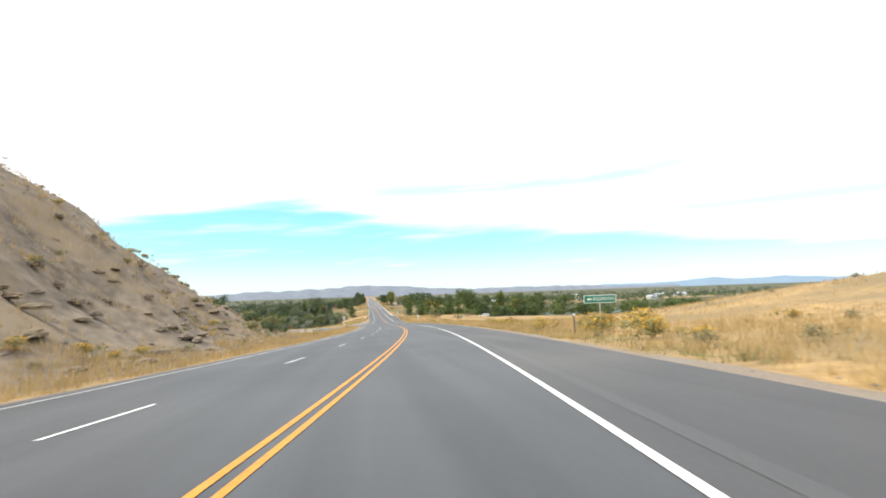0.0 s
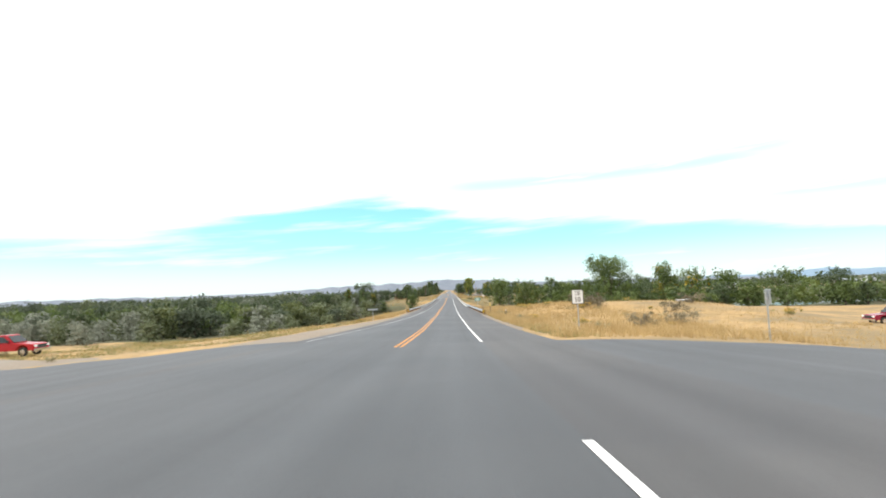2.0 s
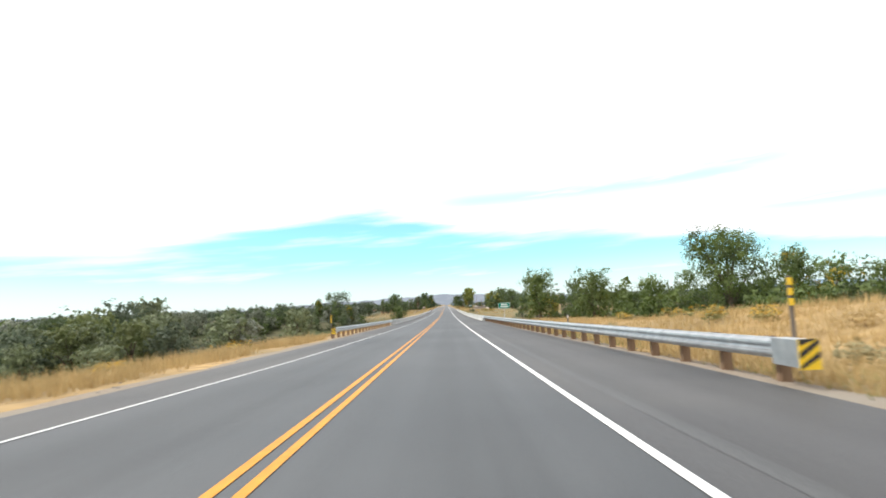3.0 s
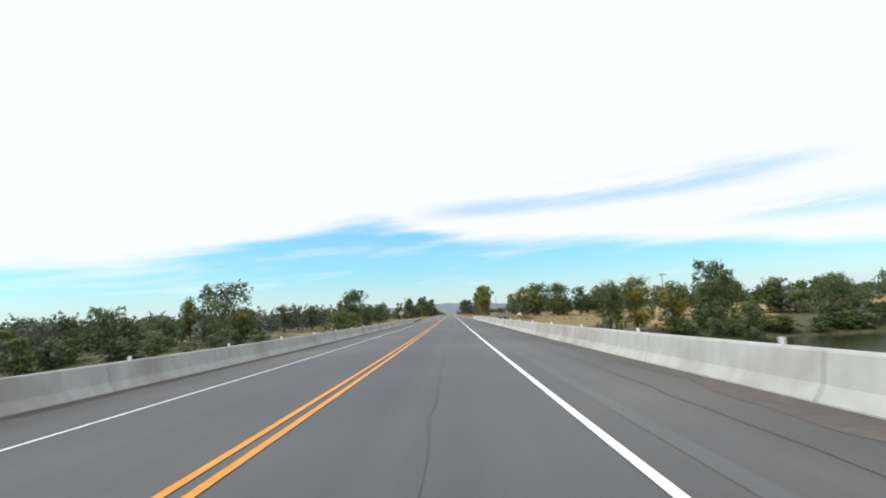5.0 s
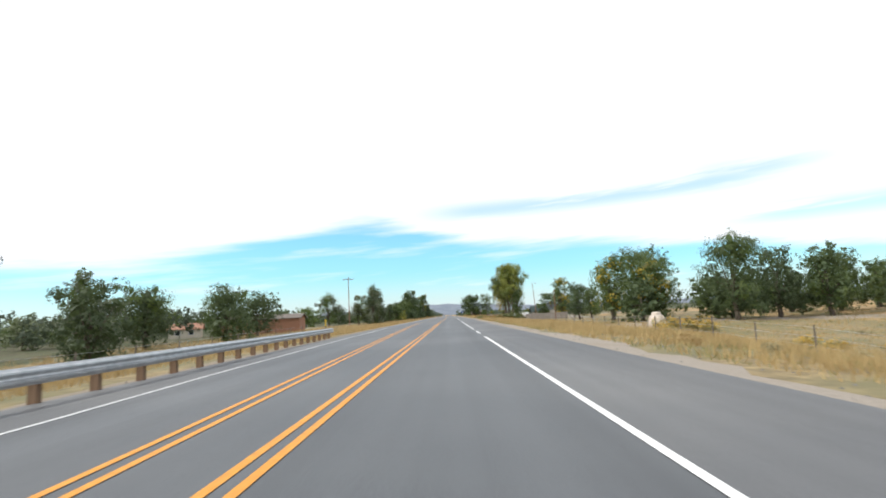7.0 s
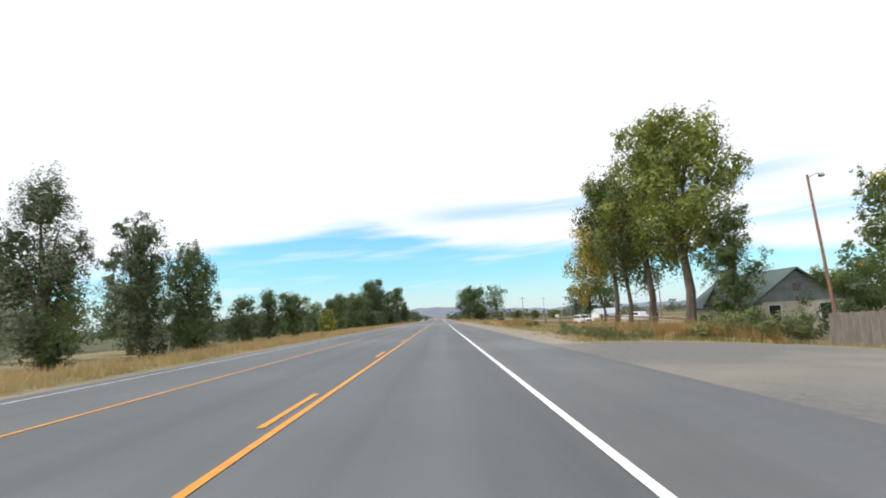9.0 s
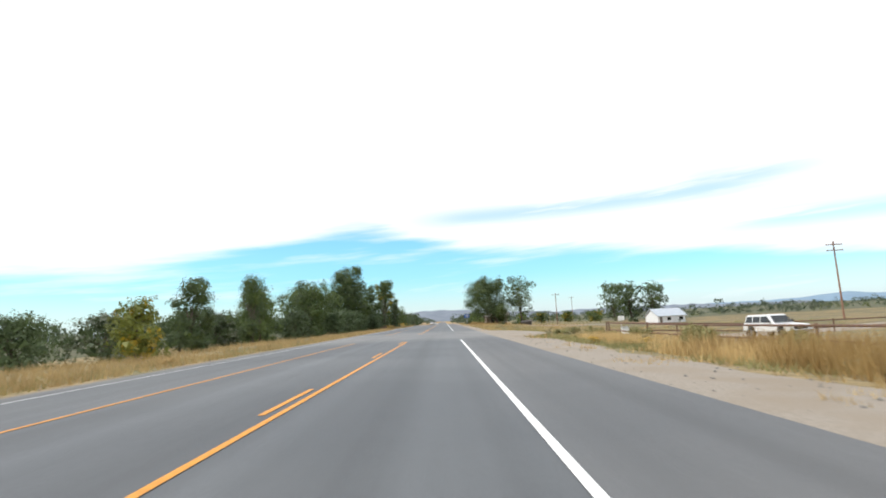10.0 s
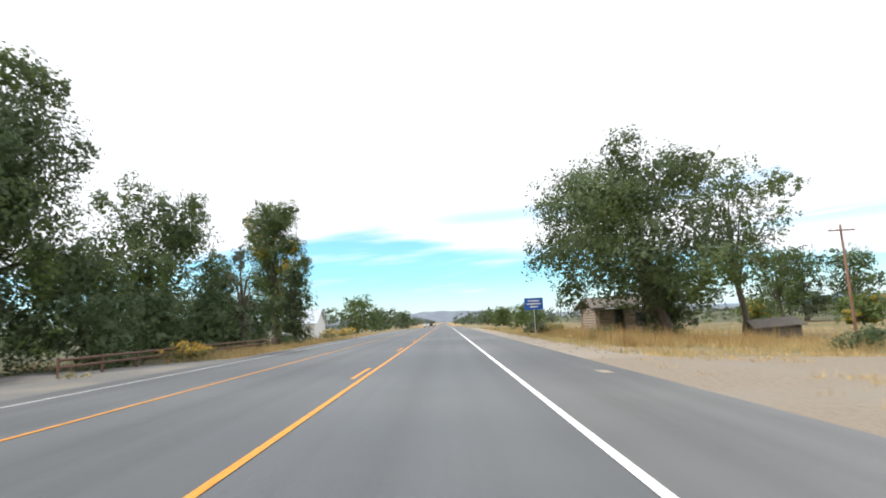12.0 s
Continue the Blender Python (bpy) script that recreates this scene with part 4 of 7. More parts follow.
def make_lobes(rng, h, w, low, kind, big=12, small=18):
    """Large ellipsoids inside a crown of height h and width w from low upwards, small ones on its outside."""
    ch = h - low
    env = {"poplar": lambda u: .5 + .5 * math.sin(math.pi * min(1, .1 + .8 * u)),
           "bush": lambda u: math.sqrt(max(.02, 1 - u ** 2.2)),
           "round": lambda u: math.sin(math.pi * min(1, .2 + .72 * u)) ** .6}[kind]
    if kind == "poplar":
        env_ = env
        env = lambda u: env_(u) * (1 - .75 * max(0, u - .55) / .45)
    out = []
    for i in range(big):
        u = (i + rng.uniform(.2, .8)) / big * .86 + .03
        an = 2.4 * i + rng.uniform(-.5, .5)
        rad = w * rng.uniform(.19, .28) * (.75 + .35 * env(u))
        rr = max(0, w / 2 * env(u) - rad) * rng.uniform(.5, 1.0)
        rz = min(rad, ch * .26) * rng.uniform(.75, 1.0) * (1.5 if kind == "poplar" else 1)
        out.append((rr * math.cos(an), rr * math.sin(an), min(low + ch * u + rz * .2, h - rz), rad, rad, rz))
    for i in range(small):
        u = rng.uniform(.02, .97)
        an = rng.uniform(0, 6.28)
        rad = w * rng.uniform(.07, .12)
        rr = w / 2 * env(u) * rng.uniform(.62, .92)
        rz = min(rad, ch * .15) * rng.uniform(.8, 1.3)
        if kind == "poplar":      # upright sprays
            rad, rz = .55 * rad, ch * rng.uniform(.08, .15)
        out.append((rr * math.cos(an), rr * math.sin(an), min(low + ch * u, h - rz * .6), rad, rad, rz))
    return out


def tree(name, s, X, top, w, mats, label, kind="round", low=.15, n=4200, seed=0, lean=0.0, leaf=None, droop=0.0, group="", cat="tree", trunk_r=None, loc=None, core=.7, cover=4.2):
    """One tree, its crown reaching the height top: trunk with limbs, and the crown in one or two leaf colours."""
    rng = np.random.default_rng(seed * 7 + 13)
    n = int(n * (2.4 if loc is None and abs(X) < 46 else 1.5))
    x, y, z = loc or on_land(s, X)
    h = max(1.5, top - z)
    ob = empty(name, (x, y, z - .05), 0)
    lo = low * h
    lobes = make_lobes(rng, h, w, lo, kind)
    tr = trunk_r or .028 * h + .05
    top_pt = (lean * .6, 0, lo + (h - lo) * .6)
    geo = [tube([(0, 0, -.4), (.02 * h, 0, lo * .5), (lean * .3, .01 * h, lo + .1 * h), top_pt], [tr * 1.25, tr, tr * .75, tr * .25], 8)]
    for i, lb in enumerate(lobes[:10 if n > 1700 else 3]):
        st = (lean * .3 * rng.uniform(.4, 1), 0, max(.15 * h, lo * .8) + .25 * rng.uniform(0, 1) * (h - lo))
        e = Vector(lb[:3])
        midp = Vector(st).lerp(e, .55) + Vector((0, 0, .05 * h))
        geo.append(tube([st, midp, e], [tr * .45, tr * .26, tr * .07], 5))
    lobes = [(lb[0] + lean * (lb[2] / h), *lb[1:]) for lb in lobes]
    mesh_object("trunk", *join(*geo), BARK, ob)
    area = .75 * w * (h - lo)
    mats = mats if isinstance(mats, list) else [(mats, 1.0)]
    for mt, share, *side in mats:
        m = int(n * share)
        lf = leaf or math.sqrt(cover * area / n)
        sub = lobes if share > .6 else [lobes[j] for j in rng.choice(len(lobes), max(2, int(len(lobes) * .45)), replace=False)]
        if side:
            sub = sorted(lobes, key=lambda lb: -side[0] * lb[0])[:int(len(lobes) * .5)]
        q, f = leaf_cloud(rng, sub, m, lf, droop, .14 if core else .12, core=core)
        mesh_object("crown", q, f, mt, ob)
    return tagged(ob, label, cat, group=group)


G, D, Y, O = LEAF, LEAF_DARK, LEAF_YELLOW, LEAF_GREY
T_GREEN = "full green cottonwood tree with an uneven crown"
T_DARK = "dark green leafy tree in half shade"
T_OLIVE = "silvery grey-green Russian olive tree"
T_TURN = "green tree turning yellow in places"
# right of the hill road
tree("cottonwood_tree", 319, 51, 15.0, 19, [(G, 1.3), (D, .3)], "big spreading green cottonwood above the dry knoll", low=.22, n=9500, seed=1)
tree("tree", 311, 15.2, 8.3, 8.5, G, T_GREEN, low=.08, n=3800, seed=2)
tree("tree", 303, 22, 7.8, 9.5, G, T_GREEN, low=.08, n=3800, seed=3)
tree("tree", 339, 76, 13.2, 13, [(G, 1.2), (Y, .1)], T_TURN, "poplar", low=.1, n=4200, seed=4)
tree("tree", 343, 87, 10.8, 15, [(G, 1.0), (Y, .15)], T_TURN, low=.1, n=3600, seed=5)
tree("tree", 345, 101, 9.6, 17, G, T_GREEN, low=.1, n=3600, seed=6)
tree("tree", 340, 118, 9.0, 20, G, T_GREEN, low=.1, n=3600, seed=7)
tree("tree", 345, 140, 9.0, 18, D, T_DARK, low=.1, n=3000, seed=8)
tree("tree", 327, 40, 7.5, 9, G, T_GREEN, low=.05, n=3000, seed=9)
tree("tree", 330, 63, 6.5, 10, D, T_DARK, low=.05, n=3000, seed=10)
# over the river, right
tree("tree", 501, 66.8, 11.3, 13, [(D, 1.0), (G, .4)], "tall dark green tree on the river bank", low=.1, n=5200, seed=11)
tree("tree", 492, 37.5, 7.6, 10, D, T_DARK, low=.05, n=4200, seed=12)
tree("tree", 497, 45.5, 8.9, 11, [(G, .8), (Y, .35)], "bushy tree turning yellow on the river bank", low=.05, n=4600, seed=13)
tree("tree", 494, 53.5, 6.6, 10, [(G, .8), (Y, .3)], T_TURN, low=.03, n=4000, seed=14)
tree("tree", 520, 78, 9, 12, G, T_GREEN, low=.1, n=3200, seed=15)
for i, (s, X, tp, w) in enumerate(((487, 78, 3.4, 11), (484, 90, 3.6, 12), (480, 101, 3.0, 11), (476, 112, 3.2, 12), (474, 123, 2.6, 11), (500, 96, 6.5, 13), (496, 115, 6.6, 14), (505, 134, 7.4, 15), (470, 136, 3.4, 12), (500, 150, 7.5, 15), (485, 66, 1.2, 8), (482, 57, .6, 7))):
    if s < 490 and X > 70:
        s, X, w = 364 + (s - 364) * 1.28, X * 1.28, w * 1.28
    tree("tree", s, X, tp, w, [(G, .7), (O, .35)] if tp < 4 else (D if i % 2 else G), "bushy green willow thicket on the river bank" if tp < 4 else T_GREEN, low=.02, n=2800, seed=20 + i, group="river bank trees")
# beyond the bridge, right
tree("tree", 615, 40.7, 13.6, 16, [(G, 1.0), (D, .4)], T_GREEN, low=.1, n=5600, seed=40)
tree("tree", 608, 32, 11.5, 11, [(G, 1.0), (Y, .06)], T_GREEN, low=.12, n=4200, seed=41)
tree("tree", 584, 43.8, 11.6, 14, [(D, 1.0), (G, .35)], "dense dark green tree row beside the dirt road", low=.08, n=5600, seed=42)
tree("tree", 590, 54, 10.4, 11, D, T_DARK, low=.1, n=4200, seed=43)
tree("tree", 593, 35, 9.6, 10, [(G, 1.0), (Y, .05)], T_GREEN, low=.06, n=4200, seed=46)
tree("tree", 588, 61, 9.8, 11, [(D, .8), (G, .4)], T_DARK, low=.06, n=4200, seed=47)
tree("tree", 597, 69, 9.4, 12, [(G, 1.0), (D, .4)], T_GREEN, low=.08, n=4400, seed=44)
tree("tree", 600, 80, 8.2, 9, G, T_GREEN, low=.08, n=3200, seed=45)
for i, (s, X, tp, w) in enumerate(((604, 93, 9, 12), (596, 108, 9.4, 13), (600, 124, 9.2, 13), (598, 140, 10, 14), (640, 33, 8, 9), (700, 60, 7, 12), (725, 75, 6, 11), (645, 80, 7, 14), (590, 160, 10, 16), (585, 180, 10, 16))):
    tree("tree", s, X, tp, w, D if i % 3 else G, T_DARK if i % 3 else T_GREEN, low=.08, n=2800, seed=60 + i, group="field edge trees")
# left of the bridge and beyond
tree("tree", 495, -55, 12.6, 17, [(G, .6), (D, .7)], "big dark rounded tree on the river bank", low=.08, n=6500, seed=80)
tree("tree", 499, -66, 9.4, 7, [(G, .9), (Y, .12)], T_TURN, "poplar", low=.2, n=2600, seed=81)
tree("tree", 489, -49, 5, 7, [(G, .8), (Y, .3)], T_TURN, low=.02, n=2600, seed=82)
tree("tree", 476, -23, 3.9, 9.5, G, "wide bushy green tree beside the barrier", "bush", low=.02, n=4200, seed=83)
tree("tree", 528, -30.3, 10.4, 10.5, [(D, 1.0), (G, .25)], "dark tree with an open crown in dry grass", low=.2, n=5200, seed=84, lean=1.0)
tree("tree", 545, -47, 6.8, 9, D, T_DARK, low=.1, n=3200, seed=85)
for i, (s, X, tp, w) in enumerate(((490, -81, 7.4, 14), (484, -92, 5.2, 10), (480, -104, 5.6, 11), (500, -98, 7, 13), (470, -120, 6, 14), (510, -80, 6, 12), (505, -112, 7, 14))):
    tree("tree", s, X, tp, w, O if i in (1, 4) else D, T_OLIVE if i in (1, 4) else T_DARK, low=.03, n=3000, seed=90 + i, group="river bank trees")
tree("tree", 565, -27, 6.3, 8, [(D, 1.0), (G, .3)], T_DARK, low=.06, n=4000, seed=100)
tree("tree", 566, -37.5, 6.9, 9, [(D, .7), (G, .4)], "rounded grey-green tree behind the guard rail", low=.03, n=4000, seed=101)
tree("tree", 558, -39.8, 8.5, 5, [(G, .7), (O, .4)], "tall thin tree with a sparse crown", "poplar", low=.15, n=1900, seed=102)
tree("tree", 504, -25.2, 3.4, 5, [(O, .5), (G, .4)], "small dry half-bare tree in dry grass", low=.35, n=900, seed=103)
tree("tree", 534, -53, 7.5, 5, [(G, .7), (O, .3)], "tall sparse poplar in dry grass", "poplar", low=.2, n=1500, seed=104)
tree("tree", 542, -28, 5.6, 7, D, T_DARK, low=.05, n=2800, seed=105)
tree("tree", 600, -36, 7.5, 12, D, T_DARK, low=.05, n=3000, seed=106)
tree("tree", 580, -52, 6.4, 12, O, T_OLIVE, low=.05, n=2600, seed=107)
# village road, left
tree("poplar_tree", 657.5, -22.6, 11.4, 6.4, [(D, .6), (O, .3), (G, .3)], "tall grey-green poplar with a ragged top", "poplar", low=.01, n=7500, seed=110)
tree("tree", 672, -39, 10.5, 9, [(O, .5), (G, .6)], T_OLIVE, low=.05, n=3400, seed=111)
tree("tree", 682.5, -25.5, 10.9, 7, [(D, 1.0), (G, .3)], "dark green upright tree in dry grass", "poplar", low=.04, n=5200, seed=112)
tree("tree", 681, -31, 9.8, 8.5, [(G, .6), (O, .5)], T_OLIVE, low=.06, n=4600, seed=113)
tree("tree", 693, -24, 5.5, 5, D, T_DARK, low=.04, n=3000, seed=114)
tree("tree", 698, -22.4, 6.4, 4.6, [(D, .8), (G, .3)], "upright dark green tree with feathery top", "poplar", low=.04, n=3200, seed=115)
tree("tree", 701, -20, 6.1, 5.4, [(G, .9), (D, .3)], "upright green tree with feathery branches", low=.04, n=3600, seed=116)
tree("tree", 734, -21.5, 6.5, 4.6, [(D, 1.0), (G, .3)], T_DARK, low=.03, n=3600, seed=118)
tree("shrub_tree", 722, -19.6, 3.9, 4.6, [(LEAF_BRIGHT, 1.0), (Y, .1)], "low yellow-green bushy tree in dry grass", "bush", low=.02, n=1600, seed=119)
tree("tree", 754.5, -23.6, 8.6, 6.6, [(D, .6), (G, .5)], "upright grey-green tree with a pointed top", "poplar", low=.0, n=5600, seed=120)
tree("tree", 764, -25.8, 7.3, 7, [(G, .8), (D, .4)], "rounded green tree in the roadside row", low=.03, n=4200, seed=122)
tree("tree", 818, -27, 9.6, 10, [(G, .7), (D, .5)], "rounded green tree in the roadside row", low=.03, n=4600, seed=131)
tree("tree", 771, -38, 5.4, 10, D, T_DARK, low=.04, n=4200, seed=121)
tree("tree", 787, -24.5, 9.8, 12, [(G, .9), (D, .4)], "wide green bushy tree beside the road", low=.02, n=5600, seed=123)
tree("tree", 800, -29, 9.8, 14, D, T_DARK, low=.03, n=4600, seed=124)
tree("tree", 812, -31, 9.6, 15, D, T_DARK, low=.03, n=4600, seed=125)
tree("elm_tree", 832.5, -25.4, 17, 16, [(D, 1.2), (G, .45)], "tall dark elm with a ragged leafy crown", low=.05, n=11500, seed=126, cover=6.0)
tree("tree", 846, -23.5, 13.4, 13, [(D, .8), (G, .35)], "broad dark green tree beside the road", low=.03, n=7500, seed=127, cover=5.5)
tree("tree", 861, -18, 15.8, 9.5, [(G, .9), (D, .5), (Y, .1)], "tall tree with a pale sunlit top", "round", low=.05, n=6500, seed=128)
tree("spruce_tree", 857, -14.8, 8.2, 5.5, D, "dark green spruce with drooping branches", "poplar", low=.03, n=3200, seed=129, droop=.5)
tree("tree", 853, -21, 8.2, 8, D, T_DARK, low=.02, n=3600, seed=132)
tree("bare_tree", 850, -17.5, 9.6, 4.0, [(O, .25)], "nearly bare thin tree with brown twigs", "poplar", low=.1, n=1100, seed=130)
for i, (s, X, tp, w) in enumerate(((705, -55, 7, 13), (740, -50, 7, 13), (720, -70, 7, 15), (780, -52, 5.5, 12), (820, -45, 9, 14), (690, -60, 6, 13), (650, -60, 6, 13), (640, -75, 7, 15), (930, -20.5, 8.6, 12), (960, -20, 6, 9), (1000, -24, 7, 12), (1060, -20, 8, 14), (1110, -25, 8, 14), (900, -40, 9, 14))):
    tree("tree", s, X, tp, w, D if i % 2 else G, T_DARK if i % 2 else T_GREEN, low=.05, n=2600, seed=140 + i, group="village trees")
for i, (s, X, tp, w) in enumerate(((793, -21, 4.6, 8), (804, -22, 5, 9), (814, -22, 5.2, 9), (823, -21, 5, 8), (840, -19.5, 4.8, 8), (832, -18.5, 4.2, 7), (848, -19, 5, 8), (855, -19, 5, 7), (826, -25, 6, 9), (776, -24, 5, 8))):
    tree("tree", s, X, tp, w, D, "dense dark undergrowth tree beside the road", "bush", low=.02, n=3000, seed=160 + i, group="village trees")
tree("tree", 668, -22.5, 10.8, 6.4, [(D, .9), (O, .25)], "tall grey-green tree in the roadside row", low=.02, n=5200, seed=133)
for i, (s, X, tp, w) in enumerate(((689, -29, 3.4, 8), (699, -27, 3.0, 7), (710, -28, 3.6, 8), (721, -27, 3.2, 8), (733, -28.5, 3.8, 9), (745, -28, 3.8, 8), (757, -29, 4.2, 9), (769, -29, 4.2, 9))):
    tree("tree", s, X, tp, w, D if i % 2 else [(D, .7), (O, .35)], "dense dark undergrowth tree beside the road", "bush", low=.02, n=2600, seed=220 + i, group="village trees")
# village road, right
tree("locust_tree", 667, 19.0, 16.4, 11.5, [(LEAF_BRIGHT, 1.2), (G, .2)], "tall bright green tree with a forked trunk", low=.36, n=7500, seed=170, trunk_r=.36, core=.45, cover=7.0)
tree("locust_tree", 672.8, 18.4, 16.0, 11, [(G, .6), (LEAF_BRIGHT, .5)], "tall tree with a dark trunk and drooping twigs", low=.33, n=6500, seed=171, trunk_r=.3, droop=1.0, core=.4, cover=5.5)
tree("locust_tree", 677, 18.0, 14.0, 9, [(LEAF_BROWN, .4), (G, .6), (Y, .06)], "tall brownish tree with drooping twigs", low=.3, n=4200, seed=172, trunk_r=.2, droop=1.6, core=0, cover=4.5)
tree("locust_tree", 681.4, 18.2, 15.0, 9.5, [(G, .7), (LEAF_WEED, .3), (Y, .65, -1)], "tall tree with yellowing leaves and a grey trunk", low=.36, n=5600, seed=173, trunk_r=.22, lean=.9, droop=1.0, core=0, cover=4.5)
tree("locust_tree", 690, 19.6, 9.6, 6.5, [(Y, .8, -1), (G, .65, 1), (LEAF_WEED, .25)], "leaning tree with yellow and green autumn leaves", low=.36, n=2600, seed=174, trunk_r=.15, lean=-1.5, droop=1.4, core=0, cover=4.2)
tree("tree", 662, 20, 8.0, 4.6, [(G, .8), (D, .3)], "green leafy tree beside the farmhouse", low=.1, n=5000, seed=178)
tree("tree", 662, 27.5, 3.4, 6, [(G, .6), (D, .5)], T_GREEN, low=.1, n=3400, seed=175)
tree("tree", 664.5, 33.6, 11, 7.5, [(G, .9), (Y, .2)], T_TURN, low=.12, n=3600, seed=176)
tree("tree", 655, 40, 7, 9, G, T_GREEN, low=.1, n=3000, seed=177)
tree("cottonwood_tree", 841, 15.6, 12.9, 17, [(D, .9), (G, .35)], "big spreading green tree over the log cabin", low=.17, n=13500, seed=180, trunk_r=.4, lean=-3.0, cover=7.5)
tree("tree", 842.5, 16.6, 3.6, 4.6, D, "dark undergrowth tree beside the log cabin", "bush", low=.02, n=2200, seed=182)
tree("tree", 844.7, 23.2, 13.9, 11, [(G, .8), (O, .2)], "slender tree with a pale trunk and open crown", low=.25, n=5000, seed=181, trunk_r=.24, core=0, cover=4.2)
for i, (s, X, tp, w) in enumerate(((925, 76, 14.8, 16), (930, 85, 15.4, 17), (926, 93.5, 14.6, 16))):
    tree("tree", s, X, tp, w, [(D, .8), (G, .3)], "tall grey-green tree group beyond the field", low=.1, n=4400, seed=190 + i, group="field trees")
for i, (s, X, tp, w) in enumerate(((870, 52, 2.4, 8), (880, 45, 2.8, 7), (905, 40, 3, 8), (890, 30, 3, 6), (980, 30, 5, 10), (1040, 26, 6, 12), (1090, 22, 7, 12), (950, 16, 5, 8), (900, 14, 4, 6), (1150, 30, 7, 14))):
    tree("tree", s, X, tp, w, [(G, .9), (Y, .08)] if i < 4 else G, "yellow-green bushy tree beyond the field" if i < 4 else T_GREEN, low=.03, n=2000, seed=200 + i, group="village trees")

# patterns for the woods, copied
protos = []
KINDS = ((D, "round", T_DARK), (G, "round", T_GREEN), (O, "bush", T_OLIVE), (G, "bush", T_GREEN), (D, "bush", T_DARK), (G, "round", T_GREEN),
         (LEAF_HAZED, "round", T_DARK), (LEAF_SOFT, "round", T_GREEN), (LEAF_SILVER, "bush", T_OLIVE), (LEAF_SOFT, "bush", T_GREEN), (LEAF_SOFT, "bush", T_GREEN), (LEAF_WEED, "round", "yellow-green leafy tree at the wood's edge"))
for i in range(12):     # six for the far banks, six finer ones for the wood's edge
    mt, k, lab = KINDS[i]
    protos.append(tree("valley_tree", 0, 0, 10.0, 12, mt, lab, k, low=.02, n=900 if i < 6 else 1950, seed=300 + i, group="valley woods", loc=(-160 - 14 * (i % 6), 250 + 12 * (i // 6), -3.5)))
    protos[-1].location.z = K * float(land(250 + 12 * (i // 6), -160 - 14 * (i % 6)))


def bank_s(X):
    """Where the far bank leaves the water."""
    return next(s for s in range(430, 560) if s > river_mid(X) and float(land(s, X)) > -8.1)


def put_tree(k, s, X, hh, w):
    x, y, z = on_land(s, X, -.25)
    o = copy_thing(protos[k], pose(K * x, K * y, K * z, 0, 0, (s * 53 + X * 17) % 360))
    o.scale = (w / 12, w / 12, hh / 13.5)
    return o


rng = random.Random(21)
count = 0
while count < 135:    # the wood's edge left of the hill road
    X = -rng.uniform(24, 175)
    front = max(221 + .16 * abs(X), 254 if X > -50 else 0, 180 + .25 * abs(X))
    s = front + 42 * rng.random() ** 1.5
    near_ = s < front + 16
    hh = rng.uniform(2.8, 5.0) if near_ else rng.uniform(4.6, 7.6)
    put_tree(6 + rng.choice((2, 2, 2, 3, 3, 1, 4, 2) if near_ else (0, 1, 0, 5, 3, 2)), s, X, hh, hh * rng.uniform(.95, 1.35))
    count += 1
for i in range(46):   # taller trees behind the wood's edge
    X = -rng.uniform(30, 260)
    put_tree(6 + rng.choice((0, 0, 1)), max(292, 215 + .3 * abs(X)) + rng.uniform(0, 34), X, rng.uniform(8, 11.5), rng.uniform(6, 10))
for i in range(22):   # trees close to the road before the bridge
    hh = rng.uniform(4.2, 6.6)
    put_tree(6 + rng.choice((1, 3, 0, 2, 4)), rng.uniform(268, 312), -rng.uniform(23, 50), hh, hh * rng.uniform(1.0, 1.4))
for i in range(32):   # right of the hill road, above the river
    put_tree(rng.choice((0, 1, 3, 4, 5)), rng.uniform(300, 332), rng.uniform(30, 190), rng.uniform(5, 9), rng.uniform(8, 12))
for i in range(40):   # river bank, left
    s, X = rng.uniform(489, 512), -rng.uniform(44, 150)
    put_tree(rng.choice((2, 3, 4, 4)) + (6 if X > -75 else 0), s + .1 * X, X, rng.uniform(5, 9), rng.uniform(7, 11))
for i in range(24):   # low thicket at the water, left
    X = -rng.uniform(40, 130)
    put_tree(rng.choice((2, 3, 4)), bank_s(X) + rng.uniform(3, 11), X, rng.uniform(4, 6.5), rng.uniform(6, 9))
for i in range(20):   # behind the dirt road and the long guard rail
    put_tree(rng.choice((0, 1, 4, 1)), rng.uniform(588, 608), 34 + 8 * i + rng.uniform(-3, 3), rng.uniform(7, 9.5), rng.uniform(9, 13))
for i in range(16):
    put_tree(6 + rng.choice((0, 3, 4, 1)), rng.uniform(545, 612), -rng.uniform(62, 120), rng.uniform(5, 7.5), rng.uniform(6, 9))
for i in range(30):   # low thicket at the water, right
    X = rng.uniform(48, 135)
    put_tree(rng.choice((2, 3, 3, 4)), bank_s(X) + rng.uniform(2, 10), X, rng.uniform(3.6, 5.6), rng.uniform(6, 9.5))
for i in range(8):
    X = 78 + 6.4 * i + rng.uniform(-1, 1)
    put_tree(rng.choice((2, 3, 4)), bank_s(X) + rng.uniform(1, 5), X, rng.uniform(3, 4.4), rng.uniform(6, 8.5))
for i in range(12):   # river bank, right
    X = rng.uniform(34, 150)
    put_tree(rng.choice((2, 3, 3, 4, 5)), 494 + .12 * X + rng.uniform(0, 22), X, rng.uniform(5, 10.5), rng.uniform(7, 11))


